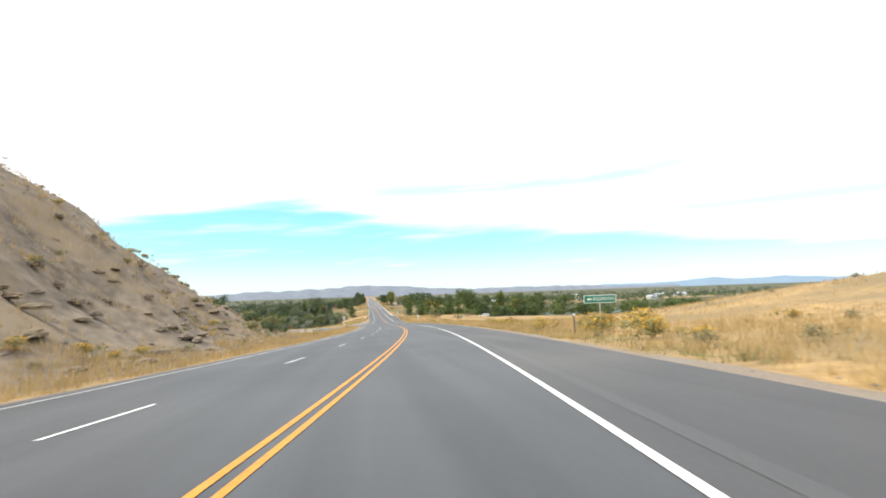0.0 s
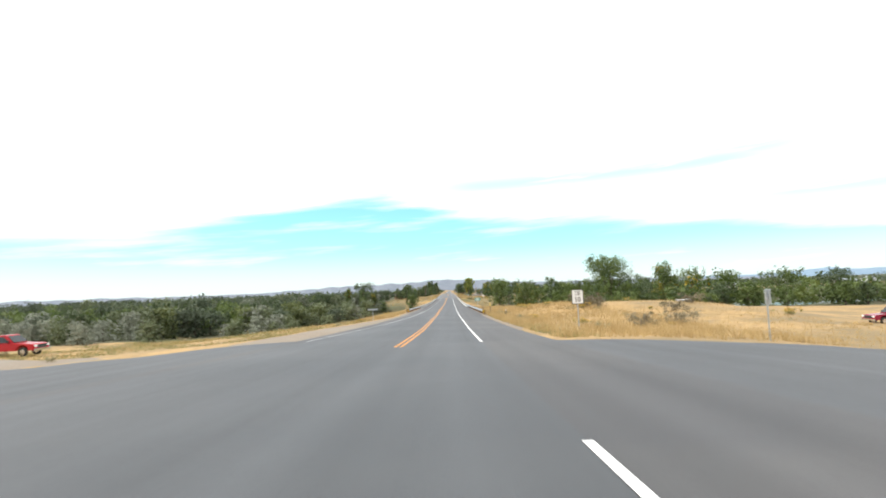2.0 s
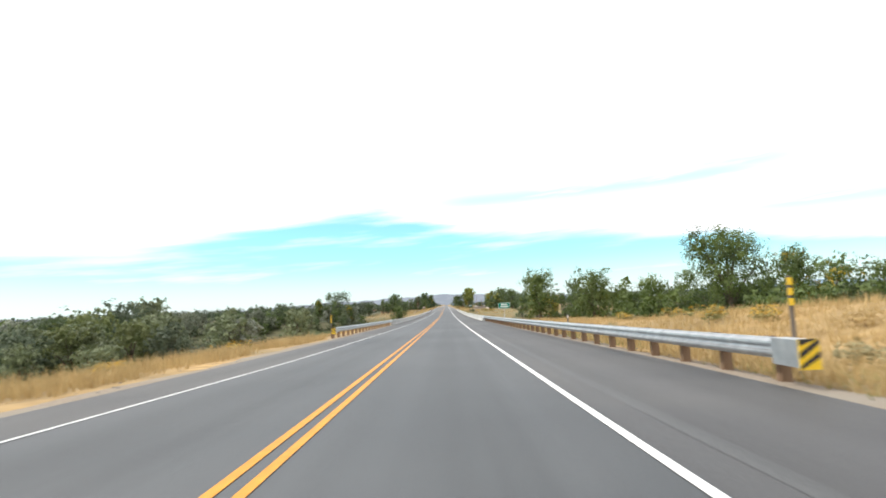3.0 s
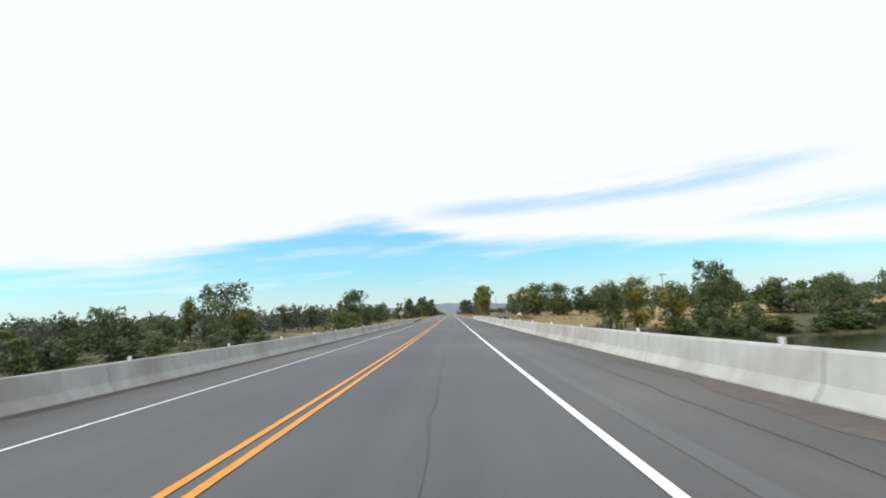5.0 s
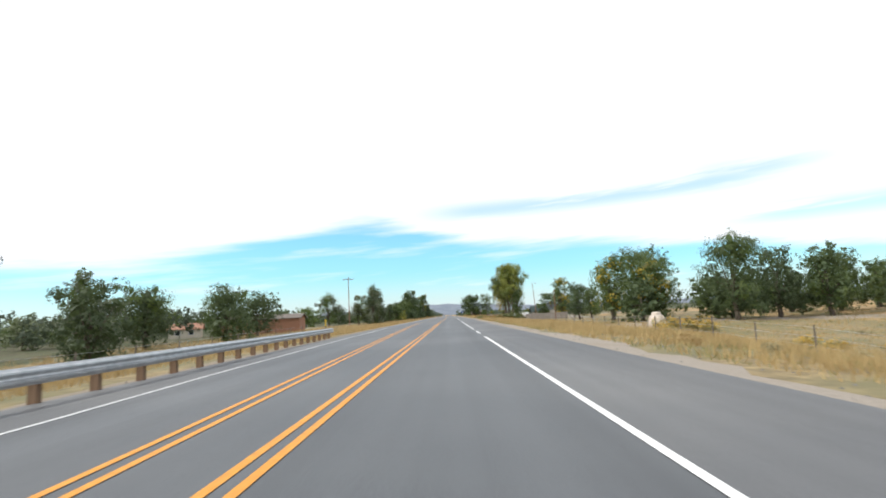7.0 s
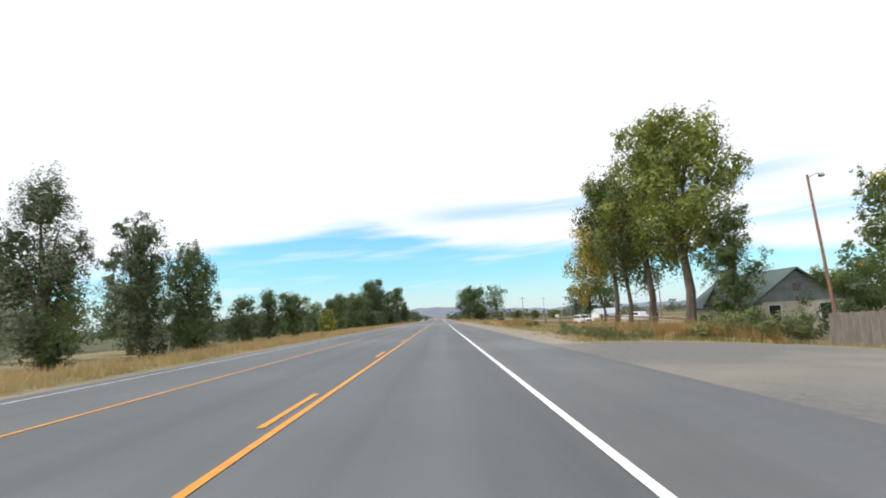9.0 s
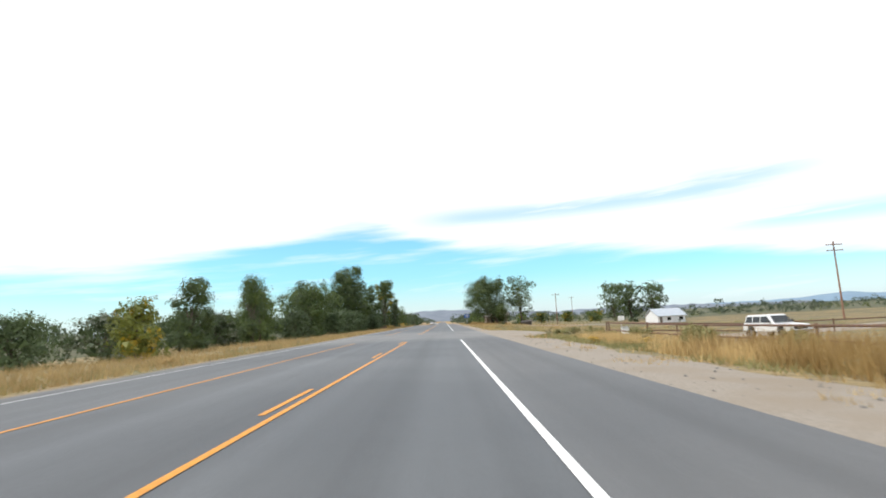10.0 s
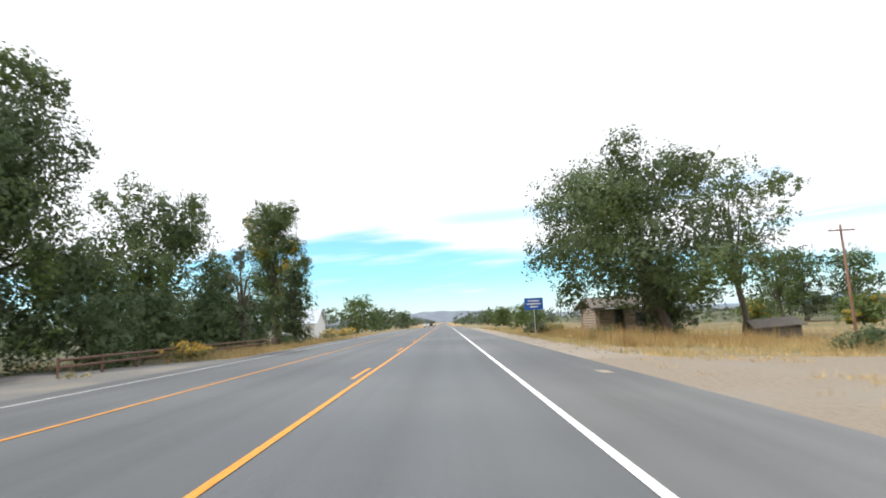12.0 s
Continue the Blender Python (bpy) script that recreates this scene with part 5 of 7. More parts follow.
# denser woods behind: crowns of many leaf clumps, one sheet for each colour
def woods(name, n, seed, where, mat, label, tris=200, hs=(5, 10), fine=.085):
    rg, rn = random.Random(seed), np.random.default_rng(seed)
    Q, FF, b, k = [], [], 0, 0
    while k < n:
        s, X = where(rg)
        if abs(s - river_mid(X)) < 78 or EDGE_L(s) - 8 < X < EDGE_R(s) + 8:
            continue
        hh = rg.uniform(*hs)
        w = hh * rg.uniform(.9, 1.5)
        x, y, z = on_land(s, X)
        lobes = [(x + rg.gauss(0, w * .24), y + rg.gauss(0, w * .24), z + hh * rg.uniform(.2, .78), w * rg.uniform(.18, .3), w * rg.uniform(.18, .3), hh * rg.uniform(.16, .24)) for _ in range(7)]
        q, f = leaf_cloud(rn, lobes, tris, hh * fine, per=8, core=.62)
        Q.append(q)
        FF.append(f + b)
        b += len(q)
        k += 1
    return tagged(mesh_object(name, np.concatenate(Q), np.concatenate(FF), mat), label, "woods", kind="stuff")


def valley_left(rg):
    X = -rg.uniform(48, 330)
    return max(250, 200 + .25 * abs(X)) + rg.uniform(15, 110), X


def valley_right(rg):
    return rg.uniform(300, 348), rg.uniform(26, 300)


def far_land(rg):
    while True:
        s, X = 520 + 1500 * rg.random() ** 1.3, rg.choice((-1, 1)) * (70 + 900 * rg.random() ** 1.2)
        if not (545 < s < 620 and 0 < X < 200) and not (650 < s < 930 and 20 < X < 190):
            return s, X


def far_bank(rg):
    while True:
        s, X = rg.uniform(490, 700), rg.choice((-1, 1)) * rg.uniform(95, 560)
        if not (545 < s < 620 and 0 < X < 200):
            return s, X


def left_bank(rg):
    s = rg.uniform(495, 720)
    return s, -(48 if s < 600 else 105) - 330 * rg.random() ** 1.3


def village_left(rg):
    s = rg.uniform(560, 900)
    return s, -(66 if s < 770 else 36) - 70 * rg.random() ** 1.6


def field_edge(rg):
    return 905 + 120 * rg.random(), rg.uniform(26, 330)


def behind_dirt_road(rg):
    return rg.uniform(606, 640), rg.uniform(48, 280)


def street_bend(rg):
    return rg.uniform(1120, 1420), (13 + 28 * rg.random()) if rg.random() < .6 else -(19 + 30 * rg.random())


def road_end(rg):
    return 960 + 900 * rg.random(), rg.choice((-1, 1)) * (15 + 55 * rg.random() ** 1.5)


woods("valley_woods", 110, 5, valley_left, LEAF_DARK, "dark green woods in the river valley", 420, fine=.058, hs=(4, 10))
woods("valley_woods", 160, 6, valley_left, LEAF, "green woods in the river valley", 420, fine=.058, hs=(3, 9))
woods("valley_woods", 90, 7, valley_left, LEAF_GREY, "silvery olive trees in the river valley", 420, fine=.058, hs=(4, 6))
woods("valley_woods", 110, 8, valley_right, LEAF, "green woods before the river")
# the blue-green sheets from here on carry painted distance haze
woods("far_woods", 680, 9, far_land, LEAF_HAZED, "dark green woods across the far valley", 90, (5, 11))
woods("far_woods", 420, 10, far_bank, LEAF_HAZED, "dark green woods beyond the river", 110, (5, 10))
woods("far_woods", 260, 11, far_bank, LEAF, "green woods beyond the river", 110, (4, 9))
woods("far_woods", 330, 18, left_bank, LEAF_HAZED, "dark green woods on the low land beyond the river", 130, (6, 10.5), .07)
woods("village_woods", 190, 12, village_left, LEAF_DARK, "dark green trees behind the village road", 380, (4, 7), .052)
woods("village_woods", 60, 13, village_left, LEAF, "green trees behind the village road", 380, (4, 6.5), .052)
woods("dirt_road_woods", 70, 17, behind_dirt_road, LEAF_DARK, "dark trees behind the dirt road", 240, (6, 9.5), .06)
woods("dirt_road_woods", 50, 20, behind_dirt_road, LEAF, "green trees behind the dirt road", 240, (5, 8.5), .06)
woods("field_hedge", 60, 14, field_edge, LEAF_WEED, "low yellow-green bushes along the field", 160, (2.2, 4.5), .06)
woods("field_hedge", 130, 15, field_edge, LEAF_HAZED, "dark green trees along the far side of the field", 160, (3.5, 7), .06)
woods("street_trees", 70, 19, street_bend, LEAF_HAZED, "dark trees where the street runs out of sight", 150, (6, 10))
woods("street_trees", 170, 16, road_end, LEAF_HAZED, "dark trees along the far village street", 140, (5.5, 10))


# ---- shrubs ----
def shrub(name, w, h, leaf_mat, label, blossom=False, seed=0, n=440, leaf=.1):
    rng_ = np.random.default_rng(seed)
    ob = empty(name, (-150, 200 + seed, float(land(200 + seed, -150))))
    lobes = [(rng_.normal() * w * .22, rng_.normal() * w * .22, h * rng_.uniform(.25, .6), w * .28, w * .28, h * .34) for _ in range(6)]
    lb = lobes[0]
    stem = tube([(0, 0, -.1), (lb[0] * .6, lb[1] * .6, lb[2] * .7), lb[:3]], [.04, .025, .008], 5)
    mesh_object("stem", *stem, POST_WOOD if leaf_mat is LEAF_DARK else DRY_GRASS, ob)
    lobes += [(rng_.normal() * w * .3, rng_.normal() * w * .3, h * rng_.uniform(.1, .8), w * .12, w * .12, h * .14) for _ in range(8)]
    q, f = leaf_cloud(rng_, lobes, n, leaf * (w * h) ** .5, spread=.12, per=8, core=.6)
    q[:, 2] = np.maximum(q[:, 2], .0)
    mesh_object("foliage", q, f, leaf_mat, ob)
    if blossom:
        top = [(lb[0], lb[1], lb[2] + h * .18, lb[3], lb[4], lb[5] * .7) for lb in lobes]
        q, f = leaf_cloud(rng_, top, int(n * 1.2), .05 * h ** .5, spread=.12, per=6, core=0)
        mesh_object("blossom", q, f, BLOSSOM, ob, "yellow blossom")
    return tagged(ob, label, "shrub", group="roadside shrubs")


SH = [shrub("rabbitbrush", 1.5, 1.1, WEED, "rabbitbrush shrub with yellow blossom in dry grass", True, 1, 620, .06),
      shrub("rabbitbrush", 1.1, .8, WEED, "small rabbitbrush with yellow blossom in dry grass", True, 2, 480, .065),
      shrub("sagebrush", 1.4, .9, SAGE, "grey-green sagebrush in dry grass", False, 3, 620, .06),
      shrub("sagebrush", 1.0, .65, SAGE, "low grey-green sagebrush on bare earth", False, 4, 420, .07),
      shrub("dark_shrub", 2.2, 1.8, LEAF_DARK, "dark green rounded shrub", False, 5, 1700, .055),
      shrub("dry_shrub", 1.2, .8, DRY_GRASS, "dry brown weed clump", False, 6, 420, .065),
      shrub("weed_bush", 2.2, 1.9, WEED, "tall feathery yellow-green weed bush", False, 7, 1900, .05),
      shrub("green_bush", 2.4, 2.1, LEAF_WEED, "tall feathery green weed bush beside the fence", False, 8, 2600, .045),
      shrub("sagebrush", 2.8, 1.9, SAGE_DARK, "large dry grey-brown sagebrush on the golden knoll", False, 9, 2600, .034)]


def put_shrub(k, s, X, f=1.0, dz=-.03):
    x, y, z = on_land(s, X, dz)
    o = copy_thing(SH[k], pose(K * x, K * y, K * z, 0, 0, (s * 37 + X * 91) % 360))
    o.scale = (f * 1.25, f * 1.25, f * .8) if k < 2 else (f, f, f * .9)
    return o


for s, X, k, f in ((27, 8.4, 0, 1.2), (28.5, 9.2, 0, 1.2), (26, 7.6, 1, .9), (24, 9.6, 0, 1.3), (20, 8.3, 0, 1), (38, 8, 0, 1.0), (43, 7.4, 2, .7), (17, 8.6, 1, .9), (14, 10, 3, .9), (47, 7.4, 0, .9),
                   (59, 8.2, 0, .9), (61, 8.8, 0, .9), (62, 10.5, 0, .9), (56, 12, 3, .9), (100, 15.5, 0, .9), (101.5, 14.6, 2, 1.0), (104.5, 13.2, 0, .9), (106, 14.4, 2, .9), (109, 12.2, 0, .85), (112, 11.6, 6, .5), (115, 11, 0, .8), (118, 10.6, 2, 1.0), (121, 10.2, 0, .9), (124, 9.6, 1, 1.1), (105, 18, 0, .8), (110, 17, 2, 1.0), (118, 16, 2, 1.0),
                   (132, 11.5, 0, .8), (130, 10.2, 1, .8), (138, 17.5, 6, .8), (140, 16, 2, 1.0), (150, 15, 1, .8), (130, 22, 6, .8), (127, 21, 2, 1.2), (125, 24, 6, .8), (143, 8.4, 2, 1.2), (146, 9.2, 2, 1.1), (122, 10.5, 0, 1.0),
                   (226, 20, 8, 1.35), (228, 22, 8, .95), (224, 18.6, 0, 1.0), (190, 15, 8, .75), (193, 19, 8, .8), (196, 12, 0, .7), (215, 28, 8, .9), (225, 34, 8, 1.0), (240, 22, 0, .8), (246, 14, 0, .9), (262, 17, 0, .9), (240, 14, 5, 1.0),
                   (206, -11.5, 2, .8), (220, -11.6, 1, .8), (240, -11.3, 1, .9), (252, -12, 0, .8),
                   (57, -18, 6, .9), (62, -17, 4, .9), (66, -18, 6, 1.1), (68, -21, 4, 1.1), (70, -17.5, 4, 1.0), (73, -20, 4, 1.1), (75, -23, 6, 1.1), (78, -19, 2, 1.2), (72, -26, 4, 1.1),
                   (562, 25.2, 0, 1.9), (563, 27.2, 0, 2.0), (561, 28.6, 0, 1.7), (558, 22, 0, 1.2), (550, 19.5, 0, 1.1), (525, 17, 0, 1), (521, 15, 3, 1.0), (535, 22, 0, .9), (497, 12.4, 4, .9), (498, 12.9, 4, 1.0), (516, 9, 3, .8), (521, 8.8, 5, .7),
                   (653, 11.5, 5, .8), (653.5, 13, 6, .6), (655, 14.6, 7, .9), (655.4, 16.3, 7, 1.1), (655, 18, 7, 1.15), (656, 19.6, 7, 1.0), (657, 17.2, 7, 1.0), (655, 12.2, 5, .9), (656, 15.8, 6, .9), (658, 12.5, 5, 1.0), (660, 14, 5, 1.0), (668, 12, 6, .45), (676, 11.5, 6, .5), (700, 12.5, 6, .6), (706, 13.5, 6, .7), (711, 12.5, 6, .7), (715, 14, 6, .8), (833, -13.8, 0, 1.3), (835, -14.2, 0, 1.2), (851, -13.6, 4, .8), (866, -14, 2, 1.5), (872, -14.5, 0, 1.6), (880, -14.5, 0, 1.5), (888, -15, 0, 1.6), (849.5, 8.0, 4, .9), (850, 9.3, 6, .8), (853, 10.6, 6, .8), (838, 8.6, 5, 1.0), (834, 8.8, 6, .4), (844, 10, 5, 1.1), (838, 10.5, 4, .7), (823, 15.3, 4, .7), (826, 19, 4, .9), (862, 62, 4, 1.4), (861, 76, 4, 1.2)):
    put_shrub(k, s, X, f)
EXTRA = ((652.6, 8.4, 7, .42), (653.2, 9.3, 2, .7), (654.2, 8.2, 7, .4), (655.3, 8.9, 7, .45), (656.4, 8.1, 2, .7), (657.5, 8.7, 7, .42), (658.8, 8.2, 7, .4), (660, 8.8, 2, .8), (661.2, 8.3, 7, .42), (662.6, 8.9, 7, .4), (664, 8.6, 2, .7), (653.6, 10.4, 7, .4), (729, 11, 6, .5), (730.5, 12, 2, .8), (731, 13.5, 6, .5), (732.5, 12.8, 2, .8), (733.2, 14.2, 6, .45), (690, 10.5, 6, .5), (694, 12, 6, .6), (698, 10.4, 2, .8), (703, 11.5, 6, .55), (708, 10.4, 6, .5), (713, 10.8, 2, .9), (726.2, 9.6, 6, .4), (723.6, 10.2, 2, .6), (727.6, 11.6, 6, .4), (726, 8.4, 2, .6), (727.4, 9.3, 6, .4), (725.4, 9.8, 2, .7), (728.2, 8.7, 3, .9), (728.8, 10.2, 6, .4), (726.8, 10.9, 2, .7), (724, 10.8, 6, .4), (723, 12, 6, .45), (725, 11.3, 5, .7), (726.5, 12, 6, .5), (727, 13.5, 5, .8), (724, 14, 6, .6), (722, 16, 5, .9), (726, 15.5, 6, .55), (727.5, 17, 5, .8), (743, 15, 3, .7), (746, 12, 5, .6), (744, 20, 3, .8))
rng = random.Random(8)
n = 0
while n < 430:
    z_ = rng.random()
    if z_ < .22:      # cut slope
        s, X, k, f = rng.uniform(5, 70), -rng.uniform(13.5, 44), rng.choice((2, 3, 3, 4, 5)), rng.uniform(.5, 1.0)
        k = 1 if k == 4 else k
    elif z_ < .45:    # right of the hill road
        s, X, k, f = rng.uniform(10, 300), 6.8 + 45 * rng.random() ** 1.6, rng.choice((0, 1, 2, 2, 3, 3, 5)), rng.uniform(.5, 1.1)
    elif z_ < .65:    # left below the slope
        s, X, k, f = rng.uniform(70, 290), -(11.5 + 45 * rng.random() ** 1.4), rng.choice((1, 2, 2, 3, 3, 5)), rng.uniform(.5, 1.2)
    elif z_ < .72:
        s, X, k, f = rng.uniform(752, 900), 8.5 + 55 * rng.random() ** 1.3, rng.choice((2, 3, 3, 5, 6)), rng.uniform(.35, .8)
        f *= .6 if k == 6 else 1
    elif z_ < .86:
        s, X, k, f = rng.uniform(488, 900), 7.6 + 30 * rng.random() ** 1.4, rng.choice((3, 5, 5, 5, 1)), rng.uniform(.4, .9)
    else:
        s, X, k, f = rng.uniform(488, 900), -(11.8 + 24 * rng.random() ** 1.4), rng.choice((2, 3, 5, 5)), rng.uniform(.4, .9)
    if (150 < s < 178 and X > 0) or (150 < s < 220 and X < -11 and k != 3) or (630 < s < 655 and 0 < X < 42) or (724 < s < 752 and 0 < X) or (804 < s < 826 and X > 0) or (660 < s < 720 and 19 < X < 52) or (X > 0 and X < EDGE_R(s) + 3.2 and s > 484):
        continue
    put_shrub(k, s, X, f)
    n += 1
for i in range(70):   # small tufts on the cut slope and the golden hill
    if i < 42:
        put_shrub(rng.choice((1, 1, 2, 3, 3, 5)), rng.uniform(22, 78), -rng.uniform(14.5, 40), rng.uniform(.5, 1.0))
    else:
        put_shrub(rng.choice((3, 5, 5, 2)), rng.uniform(20, 80), rng.uniform(14, 60), rng.uniform(.35, .7))
for i in range(48):   # sage on the flat beyond the golden shrubs
    s = rng.uniform(84, 148)
    put_shrub(rng.choice((2, 2, 3, 3, 5, 1)), s, 9 + 44 * rng.random() ** 1.2, rng.uniform(.5, .95))
for i in range(64):   # low clumps in the dry field past the bridge and along the village verge
    if i < 36:
        put_shrub(rng.choice((2, 3, 3, 5, 5, 6)), rng.uniform(492, 590), 13 + 50 * rng.random(), rng.uniform(.4, .8))
    else:
        put_shrub(rng.choice((2, 3, 3, 5)), rng.uniform(752, 804), 7.4 + 12 * rng.random() ** 1.4, rng.uniform(.4, .75))
for s, X, k, f in EXTRA:
    put_shrub(k, s, X, f)
for i, o in enumerate(SH):      # the patterns themselves stand among the rest
    x, y, z = on_land(100 + 9 * i, -24 - 3 * i, -.03)
    o.matrix_basis = pose(K * x, K * y, K * z)


# ---- grass ----
def grass(name, spots, mat, label, blades=6, hgt=(.25, .6), wid=.03, seed=0, lean=.5):
    """Tufts of pointed blades at world spots."""
    rg = np.random.default_rng(seed)
    P = np.repeat(np.array(spots, float), blades, 0)
    m = len(P)
    P[:, :2] += rg.normal(size=(m, 2)) * .12
    an = rg.uniform(0, 2 * math.pi, m)
    h = rg.uniform(*hgt, m) * np.repeat(rg.uniform(.7, 1.3, len(spots)), blades)
    w = wid * rg.uniform(.7, 1.6, m)
    dx, dy = np.cos(an) * w, np.sin(an) * w
    tip = np.stack([rg.normal(size=m) * lean * h * .6, rg.normal(size=m) * lean * h * .6, h], -1)
    V = np.stack([P + np.stack([dx, dy, 0 * dx - .05], -1), P - np.stack([dx, dy, 0 * dx + .05], -1), P + tip], 1).reshape(-1, 3)
    return tagged(mesh_object(name, V, np.arange(3 * m).reshape(-1, 3), mat), label, "grass", kind="stuff")


def scatter(n, seed, zones):
    """Spots in plan zones (s0, s1, X0, X1, crowding towards X0, weight), in drifts, clear of lots and side roads."""
    rg = np.random.default_rng(seed)
    wt = np.array([q[-1] for q in zones], float)
    Z = np.array(zones, float)[rg.choice(len(zones), 2 * n, p=wt / wt.sum())]
    s = Z[:, 0] + (Z[:, 1] - Z[:, 0]) * rg.random(2 * n)
    X = Z[:, 2] + (Z[:, 3] - Z[:, 2]) * rg.random(2 * n) ** Z[:, 4]
    edge = np.interp(s, [-100, 225, 235, 480, 500, 640, 720, 3000], [5, 5, 5.3, 5.2, 5, 4.9, 4.6, 4.5])
    right = ((s > 151) & (s < 175) & (X < 26)) | ((s > 633) & (s < 651)) | ((s > 725 + 2 * np.maximum(0, X - 7)) & (s < 752 - (X - 5)) & (X < 11.5)) | ((s > 735.5) & (s < 746.5) & (X >= 11) & (X < 160))
    right |= ((s > 806) & (s < 821)) | ((s > 664) & (s < 716) & (X > 19.5) & (X < 48)) | ((s > 484) & (X < edge + np.where((s > 657) & (s < 722), 3.0, 1.5)))
    left = ((s > 176) & (s < 234) & (X > -8 - np.interp(s, [176, 184, 205, 232], [6, 6.4, 4.8, 1.6]))) | ((s > 152) & (s < 190) & (X > -24)) | ((s > 158) & (s < 182 + .55 * np.maximum(0, -X - 20)) & (X > -66) & (X < -20)) | ((s > 816) & (s < 832) & (X > -22))
    drift = np.sin(s * .19 + 2 * np.sin(X * .17 + seed)) + np.sin(X * .41 + 1.7 * np.sin(s * .11)) + np.sin(s * .63 + X * .47 + seed)
    keep = ~np.where(X > 0, right, left) & (drift + rg.normal(size=2 * n) * .5 > -1.1)
    s, X = s[keep][:n], X[keep][:n]
    return np.stack(place(s, X, land(s, X) - .02), -1)


grass("dry_grass", scatter(96000, 1, [(488, 600, 9, 75, 1.2, 3), (-5, 300, 5.9, 40, 1.9, 6), (-5, 300, -10.6, -44, 1.9, 4), (484, 900, 6.4, 34, 1.7, 5), (484, 900, -11.2, -40, 1.8, 4)]), DRY_GRASS, "dry tan roadside grass", 4, (.12, .36), .016, 1)
grass("tall_dry_grass", scatter(36000, 2, [(176, 300, 6.3, 22, 1.6, 5), (-5, 150, 6.6, 16, 1.4, 3), (822, 860, 8.5, 22, 1.3, 2), (488, 640, -10.5, -46, 1.4, 5), (505, 630, 7.2, 18, 1.2, 3), (640, 860, -11.5, -24, 1.5, 4), (-5, 150, -11, -15, 1, 2), (228, 262, -9, -13, 1, 1.0), (18, 80, -13, -40, 1, 1.2)]), DRY_GRASS, "tall dry golden grass", 6, (.3, .62), .013, 2, .45)
grass("rust_grass", scatter(2600, 4, [(653.5, 663, 8.8, 17.5, 1, 6), (696, 705, 8.6, 13, 1, 1.2), (826, 862, 8, 18, 1, 2)]), RUST_GRASS, "tall rust-brown dry grass before the yard", 9, (.5, 1.05), .014, 4, .35)
grass("golden_grass", scatter(1500, 6, [(700, 713, 8.3, 12.5, 1, 4), (714, 721, 9, 15, 1, 2)]), DRY_GRASS, "tall golden grass island beside the dirt verge", 8, (.3, .62), .014, 6, .4)
grass("green_weeds", scatter(40000, 3, [(748, 900, 6.4, 60, 1.5, 7), (484, 900, 6.4, 16, 1.4, 7), (488, 600, 12, 75, 1.2, 5), (652, 664, 8, 15, 1, 2), (686, 722, 7.8, 15, 1, 3), (721, 735, 7.2, 18, 1, 3), (640, 870, -11.3, -16, 1, 3), (90, 290, -12, -46, 1.2, 4), (184, 256, -11, -52, 1.1, 7), (10, 290, 5.8, 8, 1, 3)]), WEED, "green-grey roadside weeds", 6, (.08, .28), .018, 3, .9)

rg_ = random.Random(71)
tufts = []
for i in range(5200):
    if i < 1500:
        s = rg_.uniform(650, 880)
        X = EDGE_R(s) + .7 + 2.8 * rg_.random() ** .7
        if 715 < s < 746:
            continue
    else:
        s, X = rg_.uniform(803, 824), rg_.uniform(7, 34)
    if noise.noise(Vector((s * .35, X * .5, 9))) > .08:
        tufts.append(on_land(s, X, .03))
grass("gravel_tufts", tufts, DRY_GRASS, "sparse dry tufts growing through the gravel", 8, (.05, .2), .014, 9, .8)
# ---- vehicles ----
def arch(cx, r, z0, n=7):
    return [(cx + r * math.cos(math.pi * k / n), z0 + r * math.sin(math.pi * k / n)) for k in range(n + 1)]


def slab(profile, w, taper=None, bevel=.04):
    """A side profile (x, z) drawn out over the width w, its edges rounded; taper: width factor by height."""
    n = len(profile)
    bm = bmesh.new()
    vs = []
    for sd in (-1, 1):
        row = []
        for x, z in profile:
            k = taper(z) if taper else 1.0
            row.append(bm.verts.new((x, sd * w / 2 * k, z)))
        vs.append(row)
    for i in range(n):
        j = (i + 1) % n
        bm.faces.new((vs[0][i], vs[0][j], vs[1][j], vs[1][i]))
    bm.faces.new(vs[0][::-1])
    bm.faces.new(vs[1])
    bmesh.ops.recalc_face_normals(bm, faces=bm.faces[:])
    if bevel:
        rim_e = [e for e in bm.edges if len(e.link_faces) == 2 and any(len(f.verts) > 4 for f in e.link_faces)]
        bmesh.ops.bevel(bm, geom=rim_e, offset=bevel, segments=2, affect="EDGES", clamp_overlap=True)
    V = [tuple(v.co) for v in bm.verts]
    bm.verts.index_update()
    F = [tuple(v.index for v in f.verts) for f in bm.faces]
    bm.free()
    return V, F


